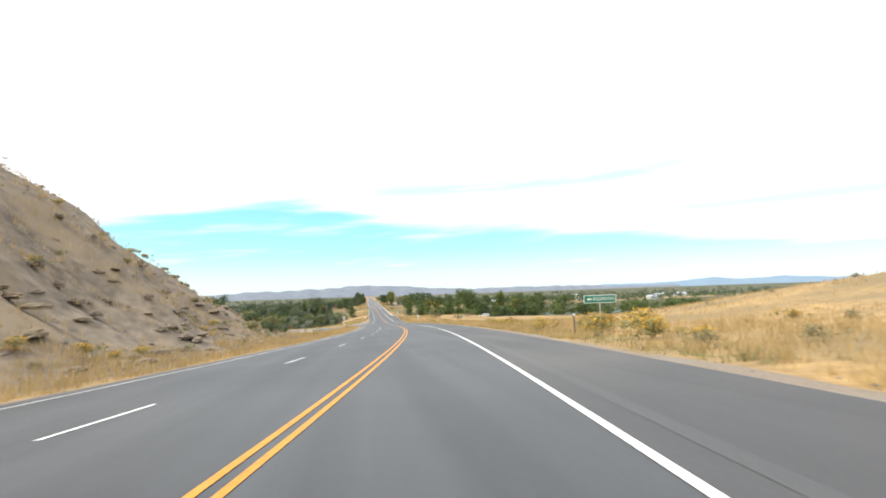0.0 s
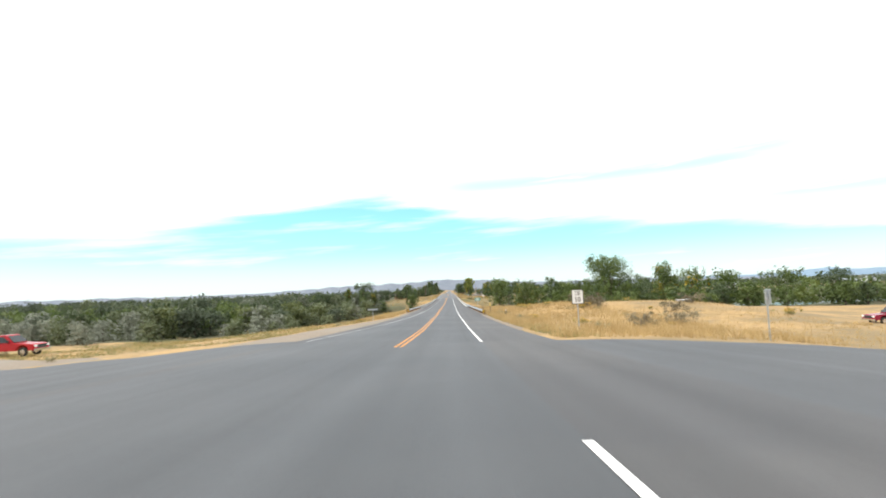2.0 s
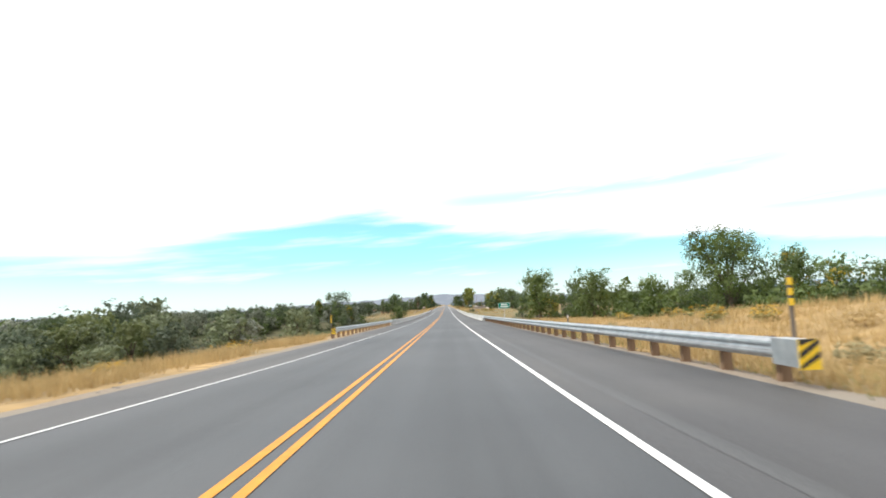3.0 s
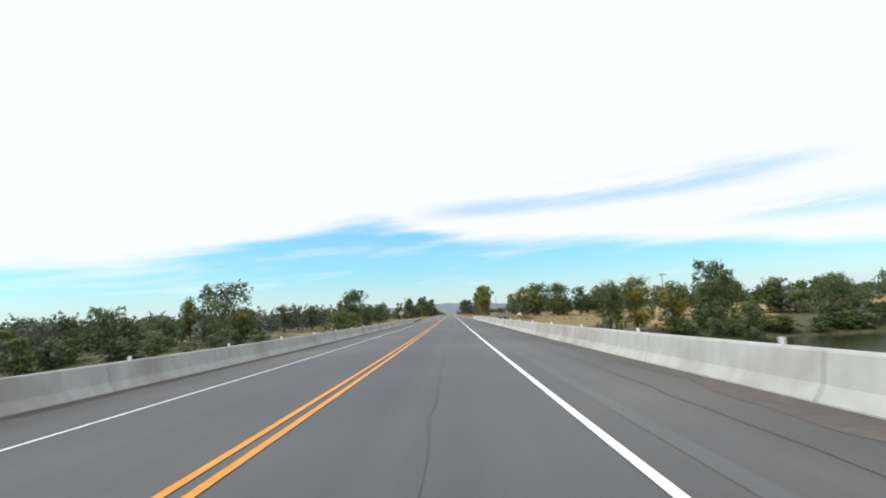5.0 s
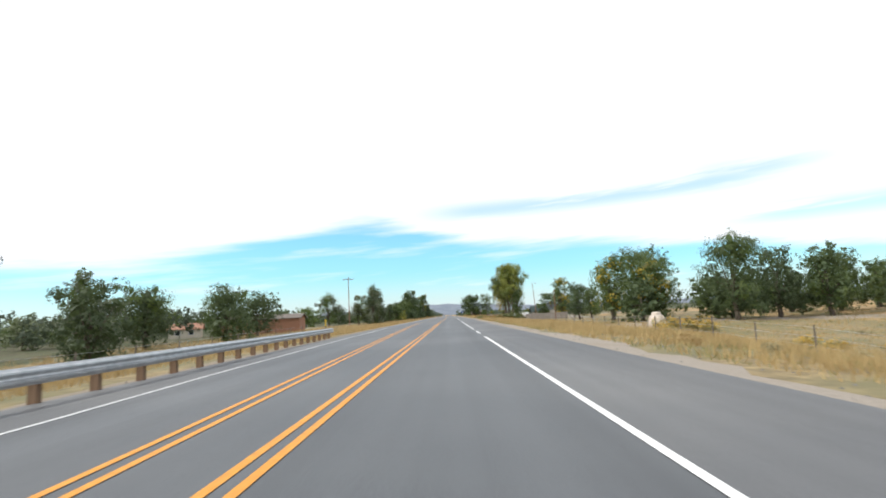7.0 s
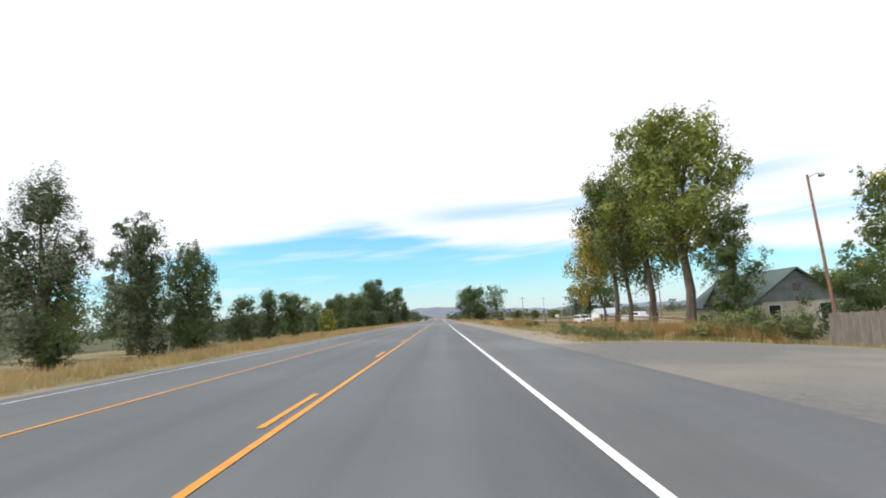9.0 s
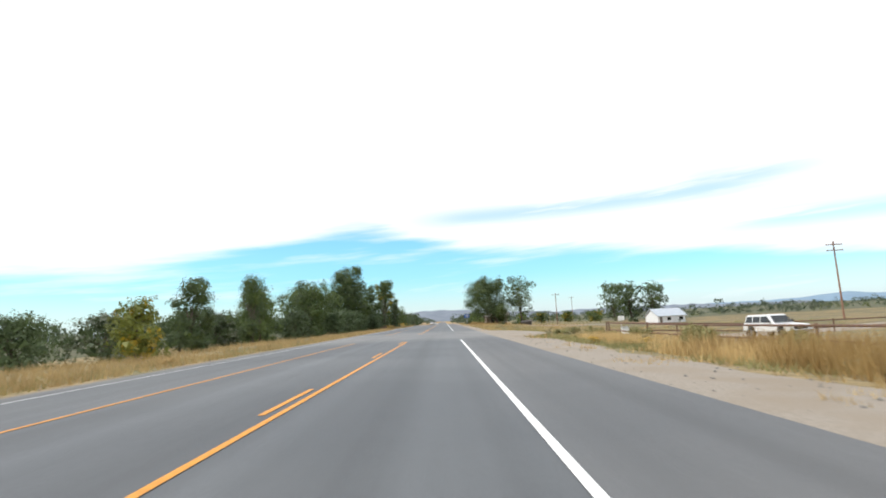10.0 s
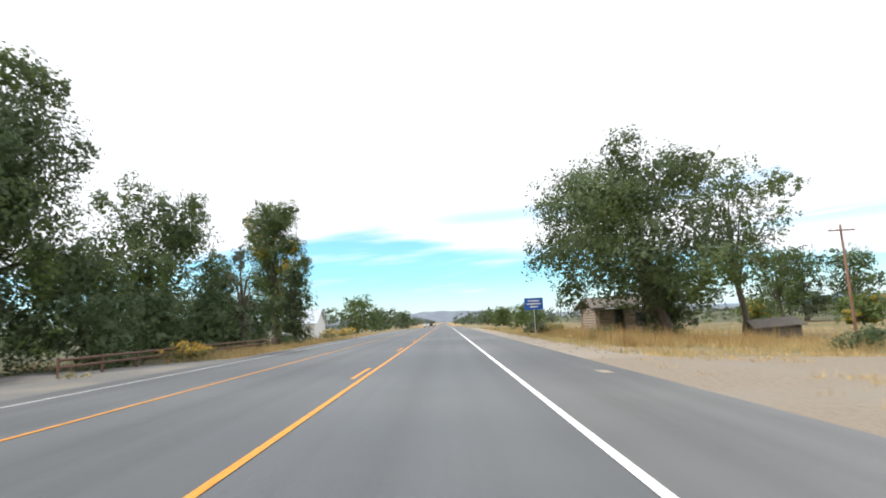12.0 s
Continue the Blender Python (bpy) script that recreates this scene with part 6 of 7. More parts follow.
def wheel(parent, x, y, r=.38, w=.24):
    n = 18
    def disc(rr, y0, y1):
        V = [(x + rr * math.cos(2 * math.pi * k / n), yy, r + rr * math.sin(2 * math.pi * k / n)) for yy in (y0, y1) for k in range(n)]
        F = [tuple(range(n)), tuple(range(n, 2 * n))[::-1]] + [(k, (k + 1) % n, n + (k + 1) % n, n + k) for k in range(n)]
        return V, F
    V, F = [], []
    ring = [(r * .62, -w / 2), (r * .9, -w / 2), (r, -w / 2 + .04), (r, w / 2 - .04), (r * .9, w / 2), (r * .62, w / 2)]
    m = len(ring)
    for k in range(n):
        an = 2 * math.pi * k / n
        for rr, yy in ring:
            V.append((x + rr * math.cos(an), y + yy, r + rr * math.sin(an)))
    for k in range(n):
        for j in range(m - 1):
            a_, b_ = k * m + j, ((k + 1) % n) * m + j
            F.append((a_, b_, b_ + 1, a_ + 1))
    ty = mesh_object("wheel", V, F, RUBBER, parent, "black rubber tyre")
    mesh_object("rim", *disc(r * .63, y - w * .36, y + w * .36), CHROME, ty)


def quad_plate(pts, t=.012):
    """A thin plate from four corners."""
    p = [Vector(q) for q in pts]
    nrm = (p[1] - p[0]).cross(p[2] - p[0]).normalized() * t
    V = [tuple(q) for q in p] + [tuple(q + nrm) for q in p]
    return V, [(3, 2, 1, 0), (4, 5, 6, 7), (0, 1, 5, 4), (1, 2, 6, 5), (2, 3, 7, 6), (3, 0, 4, 7)]


def vehicle(name, s, X, rz, paint, label, style="pickup", f=1.0):
    x, y, z = on_land(s, X, .05)
    ob = empty(name, (x, y, z), rz)
    body = [(-2.75, .52)] + arch(-1.72, .47, .48)[::-1] + arch(1.78, .47, .48)[::-1] + [(2.72, .5), (2.78, .62), (2.74, .88), (2.5, 1.02), (1.0, 1.13)]
    if style == "pickup":
        body += [(-.72, 1.13), (-2.72, 1.1), (-2.76, 1.0)]
        cabp = [(-.74, 1.1), (-.66, 1.72), (-.52, 1.82), (.22, 1.84), (.36, 1.78), (1.02, 1.11)]
    else:
        body += [(-2.6, 1.13), (-2.74, 1.0)]
        cabp = [(-2.6, 1.1), (-2.4, 1.7), (-2.2, 1.82), (.22, 1.84), (.36, 1.78), (1.02, 1.11)]
    tap = lambda zz: 1.0 if zz < 1.15 else 1.0 - .2 * (zz - 1.1)
    bd = mesh_object("body", *slab(body, 1.96), paint, ob)
    cb = mesh_object("cab", *slab(cabp, 1.84, tap, .05), paint, ob)
    for sd in (-1, 1):
        yb, yt = sd * .928, sd * .815
        wins = [((-.56, 1.2), (-.5, 1.68), (.2, 1.7), (.72, 1.2))] if style == "pickup" else [((-.5, 1.2), (-.46, 1.68), (.2, 1.7), (.72, 1.2)), ((-1.45, 1.2), (-1.42, 1.68), (-.58, 1.68), (-.6, 1.2)), ((-2.38, 1.2), (-2.22, 1.66), (-1.55, 1.68), (-1.55, 1.2))]
        for w4 in wins:
            pts = [(px_, sd * (.93 - .105 * (pz_ - 1.15) / .6) , pz_) for px_, pz_ in w4]
            mesh_object("window", *quad_plate(pts if sd < 0 else pts[::-1], -.012), DARK_GLASS, cb)
        mesh_object("mirror", *boxes([(.55, min(sd * .95, sd * 1.12), 1.2, .7, max(sd * .95, sd * 1.12), 1.4)]), BLACK, cb)
        mesh_object("headlight", *boxes([(2.70, min(sd * .6, sd * .92), .78, 2.79, max(sd * .6, sd * .92), .95)]), SIGN_WHITE, bd)
        mesh_object("tail_light", *boxes([(-2.785, min(sd * .8, sd * .95), .75, -2.73, max(sd * .8, sd * .95), 1.05)]), RED_PAINT, bd)
        wheel(ob, -1.72, sd * .84)
        wheel(ob, 1.78, sd * .84)
    mesh_object("windshield", *quad_plate([(.99, -.78, 1.2), (.99, .78, 1.2), (.45, .7, 1.74), (.45, -.7, 1.74)]), DARK_GLASS, cb)
    bx = -.76 if style == "pickup" else -2.56
    mesh_object("rear_window", *quad_plate([(bx, .7, 1.25), (bx, -.7, 1.25), (bx + .06, -.66, 1.66), (bx + .06, .66, 1.66)]), DARK_GLASS, cb)
    mesh_object("front_bumper", *slab([(2.74, .42), (2.9, .45), (2.9, .62), (2.74, .64)], 1.9, None, .02), CHROME, ob)
    mesh_object("rear_bumper", *slab([(-2.74, .45), (-2.9, .47), (-2.9, .62), (-2.74, .62)], 1.85, None, .02), CHROME, ob)
    mesh_object("grille", *boxes([(2.765, -.55, .68, 2.795, .55, .95)]), BLACK, bd)
    if style == "pickup":
        mesh_object("bed_liner", *boxes([(-2.62, -.84, 1.09, -.84, .84, 1.118)]), BLACK, bd)
    if f != 1.0:
        ob.scale = (f, f, f)
    return tagged(ob, label, "car" if style != "pickup" else "pickup truck")


truck = vehicle("pickup_truck", 195, -37.6, 4, RED_PAINT, "red pickup truck on the gravel lot")
mesh_object("door_sign", *boxes([(-2.6, -1.02, .55, -1.95, -1.0, .95)]), SIGN_WHITE, truck)
vehicle("pickup_truck", 206, 47, 176, DARK_RED, "dark red pickup truck on the pale gravel road")
vehicle("sport_utility_vehicle", 731, 28, -84, CAR_WHITE, "white sport utility vehicle by the pipe fence", "suv")
vehicle("pickup_truck", 690, 36, 95, CAR_WHITE, "white pickup truck parked in the dirt yard")
vehicle("parked_car", 264, 49, 180, CAR_WHITE, "pale car far off beside the trees", "suv", .95)
vehicle("pickup_truck", 547, -63, 20, SIGN_BLUE, "blue pickup truck parked under the trees")
for s, X, c in ((1010, -6.9, CAR_WHITE), (1080, -7.1, BLACK), (1190, -7.0, CAR_WHITE)):
    vehicle("parked_car", s, X, -90, c, "small far car on the village road", "suv")
    bpy.context.view_layer.update()
for o in [o for o in bpy.data.objects if o.name.startswith("parked_car") and o.location.y > K * 900]:
    o.location.z = K * (float(surf(o.location.y / K, -7.0)) + .01)

# utility trailer behind the dark red truck
x, y, z = on_land(205.5, 53.2, .03)
ob = empty("utility_trailer", (x, y, z), 176)
mesh_object("frame", *boxes([(-1.6, -.8, .5, 1.5, .8, .6), (1.5, -.05, .48, 2.6, .05, .56), (-1.6, -.8, .6, -1.55, .8, .95), (-1.6, -.8, .6, 1.5, -.76, .8), (-1.6, .76, .6, 1.5, .8, .8)]), STEEL, ob)
wheel(ob, -.2, -.9, .3, .2)
wheel(ob, -.2, .9, .3, .2)
tagged(ob, "small grey utility trailer behind the truck", "trailer")

# boat on its trailer
x, y, z = on_land(702, 28.0, .03)
ob = empty("motor_boat", (x, y, z), 125)
V, F = [], []
secs = [(-2.6, 1.05, .62), (-1.2, 1.12, .6), (.6, 1.08, .6), (1.9, .75, .68), (2.7, .06, .95)]
for hx, hw, kz in secs:
    for yy, zz in ((-hw, 1.45), (-hw * .86, .95), (0, kz), (hw * .86, .95), (hw, 1.45)):
        V.append((hx, yy, zz + (.12 if hx > 1.5 else 0)))
for i in range(len(secs) - 1):
    for j in range(4):
        q = 5 * i + j
        F.append((q, q + 5, q + 6, q + 1))
    F.append((5 * i, 5 * i + 4, 5 * i + 9, 5 * i + 5))
F.append((0, 1, 2, 3, 4))
mesh_object("hull", V, F, CAR_WHITE, ob)
mesh_object("stripe", *boxes([(-2.5, -1.15, 1.26, .9, -1.09, 1.33), (-2.5, 1.09, 1.26, .9, 1.15, 1.33)]), BEIGE, ob, "faded tan hull stripe")
for sd in (-1, 1):
    mesh_object("side_window", *boxes([(-.55, min(sd * .8, sd * .82), 1.62, .4, max(sd * .8, sd * .82), 1.92)]), DARK_GLASS, ob)
mesh_object("outboard_motor", *slab([(-3.1, .7), (-2.75, .7), (-2.65, 1.5), (-2.75, 1.85), (-3.1, 1.8)], .4, None, .05), BLACK, ob)
mesh_object("cabin", *slab([(-.9, 1.42), (-.75, 2.05), (.5, 2.05), (1.1, 1.5)], 1.6, None, .05), SIDING_WHITE, ob)
mesh_object("windshield", *quad_plate([(1.1, -.7, 1.55), (1.1, .7, 1.55), (.58, .65, 2.0), (.58, -.65, 2.0)]), DARK_GLASS, ob)
mesh_object("trailer_frame", *boxes([(-2.4, -.7, .42, 2.4, -.62, .5), (-2.4, .62, .42, 2.4, .7, .5), (2.3, -.05, .42, 3.6, .05, .5), (-1.5, -.7, .42, -1.4, .7, .5), (1.2, -.7, .42, 1.3, .7, .66)]), STEEL, ob)
wheel(ob, -.8, -.95, .32, .2)
wheel(ob, -.8, .95, .32, .2)
tagged(ob, "white motor boat on a trailer behind the fence", "boat")


# ---- buildings ----
def gable_house(name, s, X, rz, L, W, wall_h, peak, wall, roof, label, openings=(), eave=.45):
    """A block with a gable roof, ridge along its local x; openings: (face, centre, sill, width, height, kind)."""
    x, y, z = on_land(s, X)
    ob = empty(name, (x, y, z - .1), rz)
    wp = [(-W / 2, 0), (W / 2, 0), (W / 2, wall_h), (0, peak - .1), (-W / 2, wall_h)]
    V = [(sx * L / 2, a_, b_) for sx in (-1, 1) for a_, b_ in wp]
    F = [(0, 1, 2, 3, 4)[::-1], (5, 6, 7, 8, 9)] + [(i, (i + 1) % 5, 5 + (i + 1) % 5, 5 + i) for i in range(5)]
    mesh_object("wall", V, F, wall, ob)
    k = (peak - wall_h) / (W / 2)
    for sd in (-1, 1):
        e = W / 2 + eave
        zz = peak - k * e
        pts = [(-L / 2 - eave, 0, peak), (L / 2 + eave, 0, peak), (L / 2 + eave, sd * e, zz), (-L / 2 - eave, sd * e, zz)]
        V = pts + [(p[0], p[1], p[2] + .14) for p in pts]
        F = [(0, 1, 2, 3), (7, 6, 5, 4), (0, 4, 5, 1), (1, 5, 6, 2), (2, 6, 7, 3), (3, 7, 4, 0)]
        mesh_object("roof", V, F, roof, ob)
    for face, c, sill, w, h, kind in openings:
        mt = {"window": DARK_GLASS, "door": OLD_WOOD, "garage": SIDING_WHITE}[kind]
        if face in "ns":
            sg_ = -1 if face == "s" else 1
            yy = sg_ * W / 2
            fr = mesh_object(kind if kind != "garage" else "garage_door", *boxes([(c - w / 2 - .07, min(yy, yy + sg_ * .05), sill - .07, c + w / 2 + .07, max(yy, yy + sg_ * .05), sill + h + .07)]), SIDING_WHITE, ob)
            mesh_object("pane" if kind == "window" else "leaf", *boxes([(c - w / 2, min(yy + sg_ * .03, yy + sg_ * .06), sill, c + w / 2, max(yy + sg_ * .03, yy + sg_ * .06), sill + h)]), mt, fr)
        else:
            sg_ = -1 if face == "w" else 1
            xx = sg_ * L / 2
            fr = mesh_object(kind if kind != "garage" else "garage_door", *boxes([(min(xx, xx + sg_ * .05), c - w / 2 - .07, sill - .07, max(xx, xx + sg_ * .05), c + w / 2 + .07, sill + h + .07)]), SIDING_WHITE, ob)
            mesh_object("pane" if kind == "window" else "leaf", *boxes([(min(xx + sg_ * .03, xx + sg_ * .06), c - w / 2, sill, max(xx + sg_ * .03, xx + sg_ * .06), c + w / 2, sill + h)]), mt, fr)
    return tagged(ob, label, "house")


farm = gable_house("farmhouse", 680.5, 32.4, 90, 12, 8.4, 2.6, 5.6, SIDING, ROOF_GREEN, "cream farmhouse with a green gable roof behind trees",
                   [("w", -2.4, 1.0, 1.0, 1.4, "window"), ("w", 2.2, 1.0, 1.0, 1.4, "window"), ("n", 1.7, .9, 1.2, 1.5, "window"), ("n", -1.0, .9, 1.0, 1.4, "window"), ("n", -3.8, .1, 1.0, 2.05, "door")])
for sx in (-1, 1):      # grey-green boarding in the gables
    V = [(sx * (6 + d), y_, z_) for d in (.004, .05) for y_, z_ in ((-3.9, 2.72), (3.9, 2.72), (0, 5.44))]
    mesh_object("gable", V, [(0, 1, 2), (5, 4, 3), (0, 3, 4, 1), (1, 4, 5, 2), (2, 5, 3, 0)], SIDING_GREY, farm, "grey-green boarded gable")
    mesh_object("vent", *boxes([(min(sx * 6.04, sx * 6.09), -.35, 3.6, max(sx * 6.04, sx * 6.09), .35, 4.3)]), OLD_WOOD, farm)
for sd in (-1, 1):      # porch towards the road
    pts = [(-4.0, 3.4, 4.15), (-4.0, 6.5, 4.15), (-4.0 + sd * 2.3, 6.5, 2.5), (-4.0 + sd * 2.3, 3.4, 2.5)]
    mesh_object("porch_roof", pts + [(a_, b_, c_ + .12) for a_, b_, c_ in pts], [(0, 1, 2, 3), (7, 6, 5, 4), (0, 4, 5, 1), (1, 5, 6, 2), (2, 6, 7, 3), (3, 7, 4, 0)], ROOF_GREEN, farm)
    mesh_object("porch_post", *boxes([(-4.08 + sd * 1.85, 6.05, -.1, -3.92 + sd * 1.85, 6.21, 2.75)]), OLD_WOOD, farm)
mesh_object("porch_gable", [(-5.8, 6.22, 2.72), (-2.2, 6.22, 2.72), (-4.0, 6.22, 4.1), (-5.8, 6.3, 2.72), (-2.2, 6.3, 2.72), (-4.0, 6.3, 4.1)], [(0, 1, 2), (5, 4, 3), (0, 3, 4, 1), (1, 4, 5, 2), (2, 5, 3, 0)], OLD_WOOD, farm)
mesh_object("porch_floor", *boxes([(-6.1, 4.25, -.1, -1.9, 6.3, .2)]), OLD_WOOD, farm)
gable_house("white_house", 862, 72.5, 15, 10.2, 6.4, 2.6, 4.7, SIDING_WHITE, ROOF_METAL, "low white house with a pale metal roof in a field",
            [("w", .6, .1, 2.4, 2.1, "garage"), ("s", -4, .1, 1.0, 2.1, "door"), ("s", -1, 1.0, 1.4, 1.0, "window"), ("s", 3.5, 1.0, 1.4, 1.0, "window")])
gable_house("cottage", 612, -55, 20, 6, 4.6, 2.0, 3.0, SIDING, BRICK_RED, "cream cottage with a red roof among trees", [("s", -1.3, .8, .9, .9, "window"), ("s", 1.2, .8, .9, .9, "window")])
gable_house("white_barn", 905, -26.8, 0, 7, 8, 3.2, 5.6, SIDING_WHITE, ROOF_METAL, "white barn with a pale metal roof beside the road", [("s", 0, .1, 2.4, 2.4, "garage")])
gable_house("long_shed", 616, -40, 4, 16, 6, 3.2, 4.0, BRICK_RED, OLD_WOOD, "long red-brown shed beside the road", [("s", -4, 1.2, 1, .8, "window")])
x, y, z = on_land(716, 44.5)
ob = empty("camper_trailer", (x, y, z), 8)
mesh_object("body", *slab([(-2.7, .5), (2.7, .5), (2.75, 2.5), (2.5, 2.8), (-2.5, 2.8), (-2.75, 2.5)], 2.3, None, .08), SIDING_GREY, ob)
mesh_object("trim", *boxes([(-2.7, -1.18, 2.45, 2.7, -1.15, 2.6), (-1.0, -1.18, .5, -.9, -1.15, 2.6)]), SIGN_WHITE, ob)
for c in (-1.8, .3, 1.7):
    mesh_object("window", *boxes([(c - .4, -1.18, 1.4, c + .4, -1.15, 2.1)]), DARK_GLASS, ob)
wheel(ob, -.5, -.95, .33, .2)
wheel(ob, .4, -.95, .33, .2)
wheel(ob, -.5, .95, .33, .2)
wheel(ob, .4, .95, .33, .2)
tagged(ob, "grey camper trailer with pale trim parked in the yard", "camper")
rng = random.Random(4)
for i in range(16):
    s, X = rng.uniform(520, 1000), rng.uniform(110, 430) * (1 if i % 4 else -.6)
    gable_house("far_house", s, X, rng.uniform(-40, 40), rng.uniform(8, 14), rng.uniform(6, 9), 2.8, 4.8, SIDING_WHITE if i % 3 else SIDING, ROOF_METAL if i % 2 else ROOF_GREEN, "small pale house far across the valley", [("s", -1.5, 1, 1.2, 1.1, "window"), ("s", 2, 1, 1.2, 1.1, "window")])

# log cabin: stacked round logs on each side
x, y, z = on_land(850, 13.6)
ob = empty("log_cabin", (x, y, z), 0)
for k in range(10):
    zz = .2 + .24 * k
    for nm, p0, p1 in (("log", (-.25, 0, zz), (1.35, 0, zz)), ("log", (2.3, 0, zz), (6.2, 0, zz)), ("log", (0, -.25, zz + .12), (0, 5.2, zz + .12)), ("log", (6, -.25, zz + .12), (6, 5.2, zz + .12)), ("log", (-.25, 5, zz), (6.2, 5, zz))):
        if nm == "log" and 3 <= k <= 7 and p0[1] == 0 and p0[0] > 2:
            mesh_object("log", *tube([p0, (3.2, 0, zz)], [.13, .13], 8), LOG, ob)
            mesh_object("log", *tube([(4.2, 0, zz), p1], [.13, .13], 8), LOG, ob)
            continue
        mesh_object(nm, *tube([p0, p1], [.13, .125], 8), LOG, ob)
mesh_object("window_frame", *boxes([(3.16, -.1, .88, 3.26, .1, 2.1), (4.14, -.1, .88, 4.24, .1, 2.1), (3.16, -.1, 2.0, 4.24, .1, 2.1)]), OLD_WOOD, ob)
mesh_object("door_frame", *boxes([(1.33, -.1, 0, 1.45, .1, 2.4), (2.2, -.1, 0, 2.32, .1, 2.4)]), OLD_WOOD, ob)
# added black panel that stands in for the shade inside the cabin
mesh_object("dark_interior", *boxes([(.3, .4, 0, 5.7, .5, 2.4)]), BLACK, ob)
V = [(-.7, -.9, 2.45), (6.8, -.9, 2.75), (6.8, 2.5, 3.75), (-.7, 2.5, 3.4), (-.7, 5.8, 2.5), (6.8, 5.8, 2.8)]
V += [(a_, b_, c_ + .12) for a_, b_, c_ in V]
mesh_object("roof", V, [(0, 1, 2, 3), (3, 2, 5, 4), (9, 8, 7, 6), (10, 11, 8, 9), (0, 6, 7, 1), (4, 5, 11, 10), (0, 3, 9, 6), (3, 4, 10, 9), (1, 7, 8, 2), (2, 8, 11, 5)], OLD_WOOD, ob)
tagged(ob, "weathered log cabin under a big tree", "cabin")

x, y, z = on_land(843, 24.6)
ob = empty("old_shed", (x, y, z), -12)
for k in range(12):
    mesh_object("board", *boxes([(-1.4 + .235 * k, -1.0, 0, -1.4 + .235 * k + .21, -.95, 1.15 - .03 * (k % 3))]), OLD_WOOD, ob)
mesh_object("wall", *boxes([(-1.4, .9, 0, 1.4, .95, 1.5), (-1.4, -.94, 0, -1.34, .9, 1.2), (1.34, -.94, 0, 1.4, .9, 1.2)]), OLD_WOOD, ob)
V = [(-1.8, -1.3, 1.05), (1.7, -1.25, 1.25), (1.7, 1.2, 1.75), (-1.5, 1.2, 1.6)]
mesh_object("roof", V + [(a_, b_, c_ + .08) for a_, b_, c_ in V], [(3, 2, 1, 0), (4, 5, 6, 7), (0, 1, 5, 4), (1, 2, 6, 5), (2, 3, 7, 6), (3, 0, 4, 7)], OLD_WOOD, ob)
tagged(ob, "small sagging dark wooden shed in dry grass", "shed")

# beige rounded tank
x, y, z = on_land(569.3, 26)
ob = empty("beige_tank", (x, y, z))
V, F, n = [], [], 16
ringp = [(.0, 0), (1.0, 0), (1.05, .3), (.98, 1.1), (.8, 1.5), (.55, 1.62), (.6, 1.75), (.5, 1.95), (.0, 2.0)]
for k in range(n):
    for rr, zz in ringp:
        V.append((rr * math.cos(2 * math.pi * k / n), rr * math.sin(2 * math.pi * k / n), zz))
m = len(ringp)
F = [(k * m + j, ((k + 1) % n) * m + j, ((k + 1) % n) * m + j + 1, k * m + j + 1) for k in range(n) for j in range(m - 1)]
mesh_object("shell", V, F, BEIGE, ob, smooth=True)
mesh_object("base", *boxes([(-1.2, -1.2, -.1, 1.2, 1.2, .06)]), CONCRETE, ob)
tagged(ob, "beige rounded tank beside a dark shrub", "tank")


# ---- fences and poles ----
def pole(s, X, top, label, arms=1, lean=0.0, lamp=False, r=.13):
    x, y, z = on_land(s, X)
    h = top - z
    ob = empty("utility_pole", (x, y, z - .1))
    mesh_object("pole", *tube([(0, 0, -.3), (lean * .5, 0, h * .5), (lean, 0, h)], [r, r * .85, r * .65], 10), POLE_WOOD, ob)
    for k in range(arms):
        zz = h - .5 - .8 * k
        arm = mesh_object("cross_arm", *boxes([(lean - 1.15, -.16, zz - .06, lean + 1.15, -.05, zz + .06)]), POLE_WOOD, ob)
        for q in (-1.0, -.35, .35, 1.0):
            mesh_object("insulator", *tube([(lean + q, -.1, zz + .06), (lean + q, -.1, zz + .14), (lean + q, -.1, zz + .22)], [.035, .06, .03], 6), SIGN_WHITE, arm)
    if lamp:
        lm = mesh_object("lamp_arm", *tube([(lean, 0, h - .2), (lean + .5, -.1, h + .05), (lean + .8, -.15, h)], [.03, .03, .03], 6), STEEL, ob)
        mesh_object("lamp_head", *tube([(lean + .7, -.14, h - .12), (lean + .95, -.16, h - .06), (lean + 1.05, -.18, h - .06)], [.12, .14, .05], 8), STEEL, lm)
    return tagged(ob, label, "utility pole", group="utility poles")


pole(660.5, 25.4, 9.3, "leaning wooden pole with a yard lamp", 0, -.66, True, .11)
pole(760, 55.2, 9.5, "tall wooden utility pole with two cross arms", 2)
pole(848.4, 34.6, 7.9, "brown wooden utility pole with a cross arm", 1)
pole(612, -21, 10.2, "wooden utility pole beside the guard rail end", 1, 0, False, .1)
pole(494.5, 51.6, 8.45, "wooden utility pole behind the trees", 1)
pole(640, 27, 6.2, "pale wooden pole beside the yard", 0)
pole(935, 60, 9.5, "wooden utility pole with a cross arm", 1)


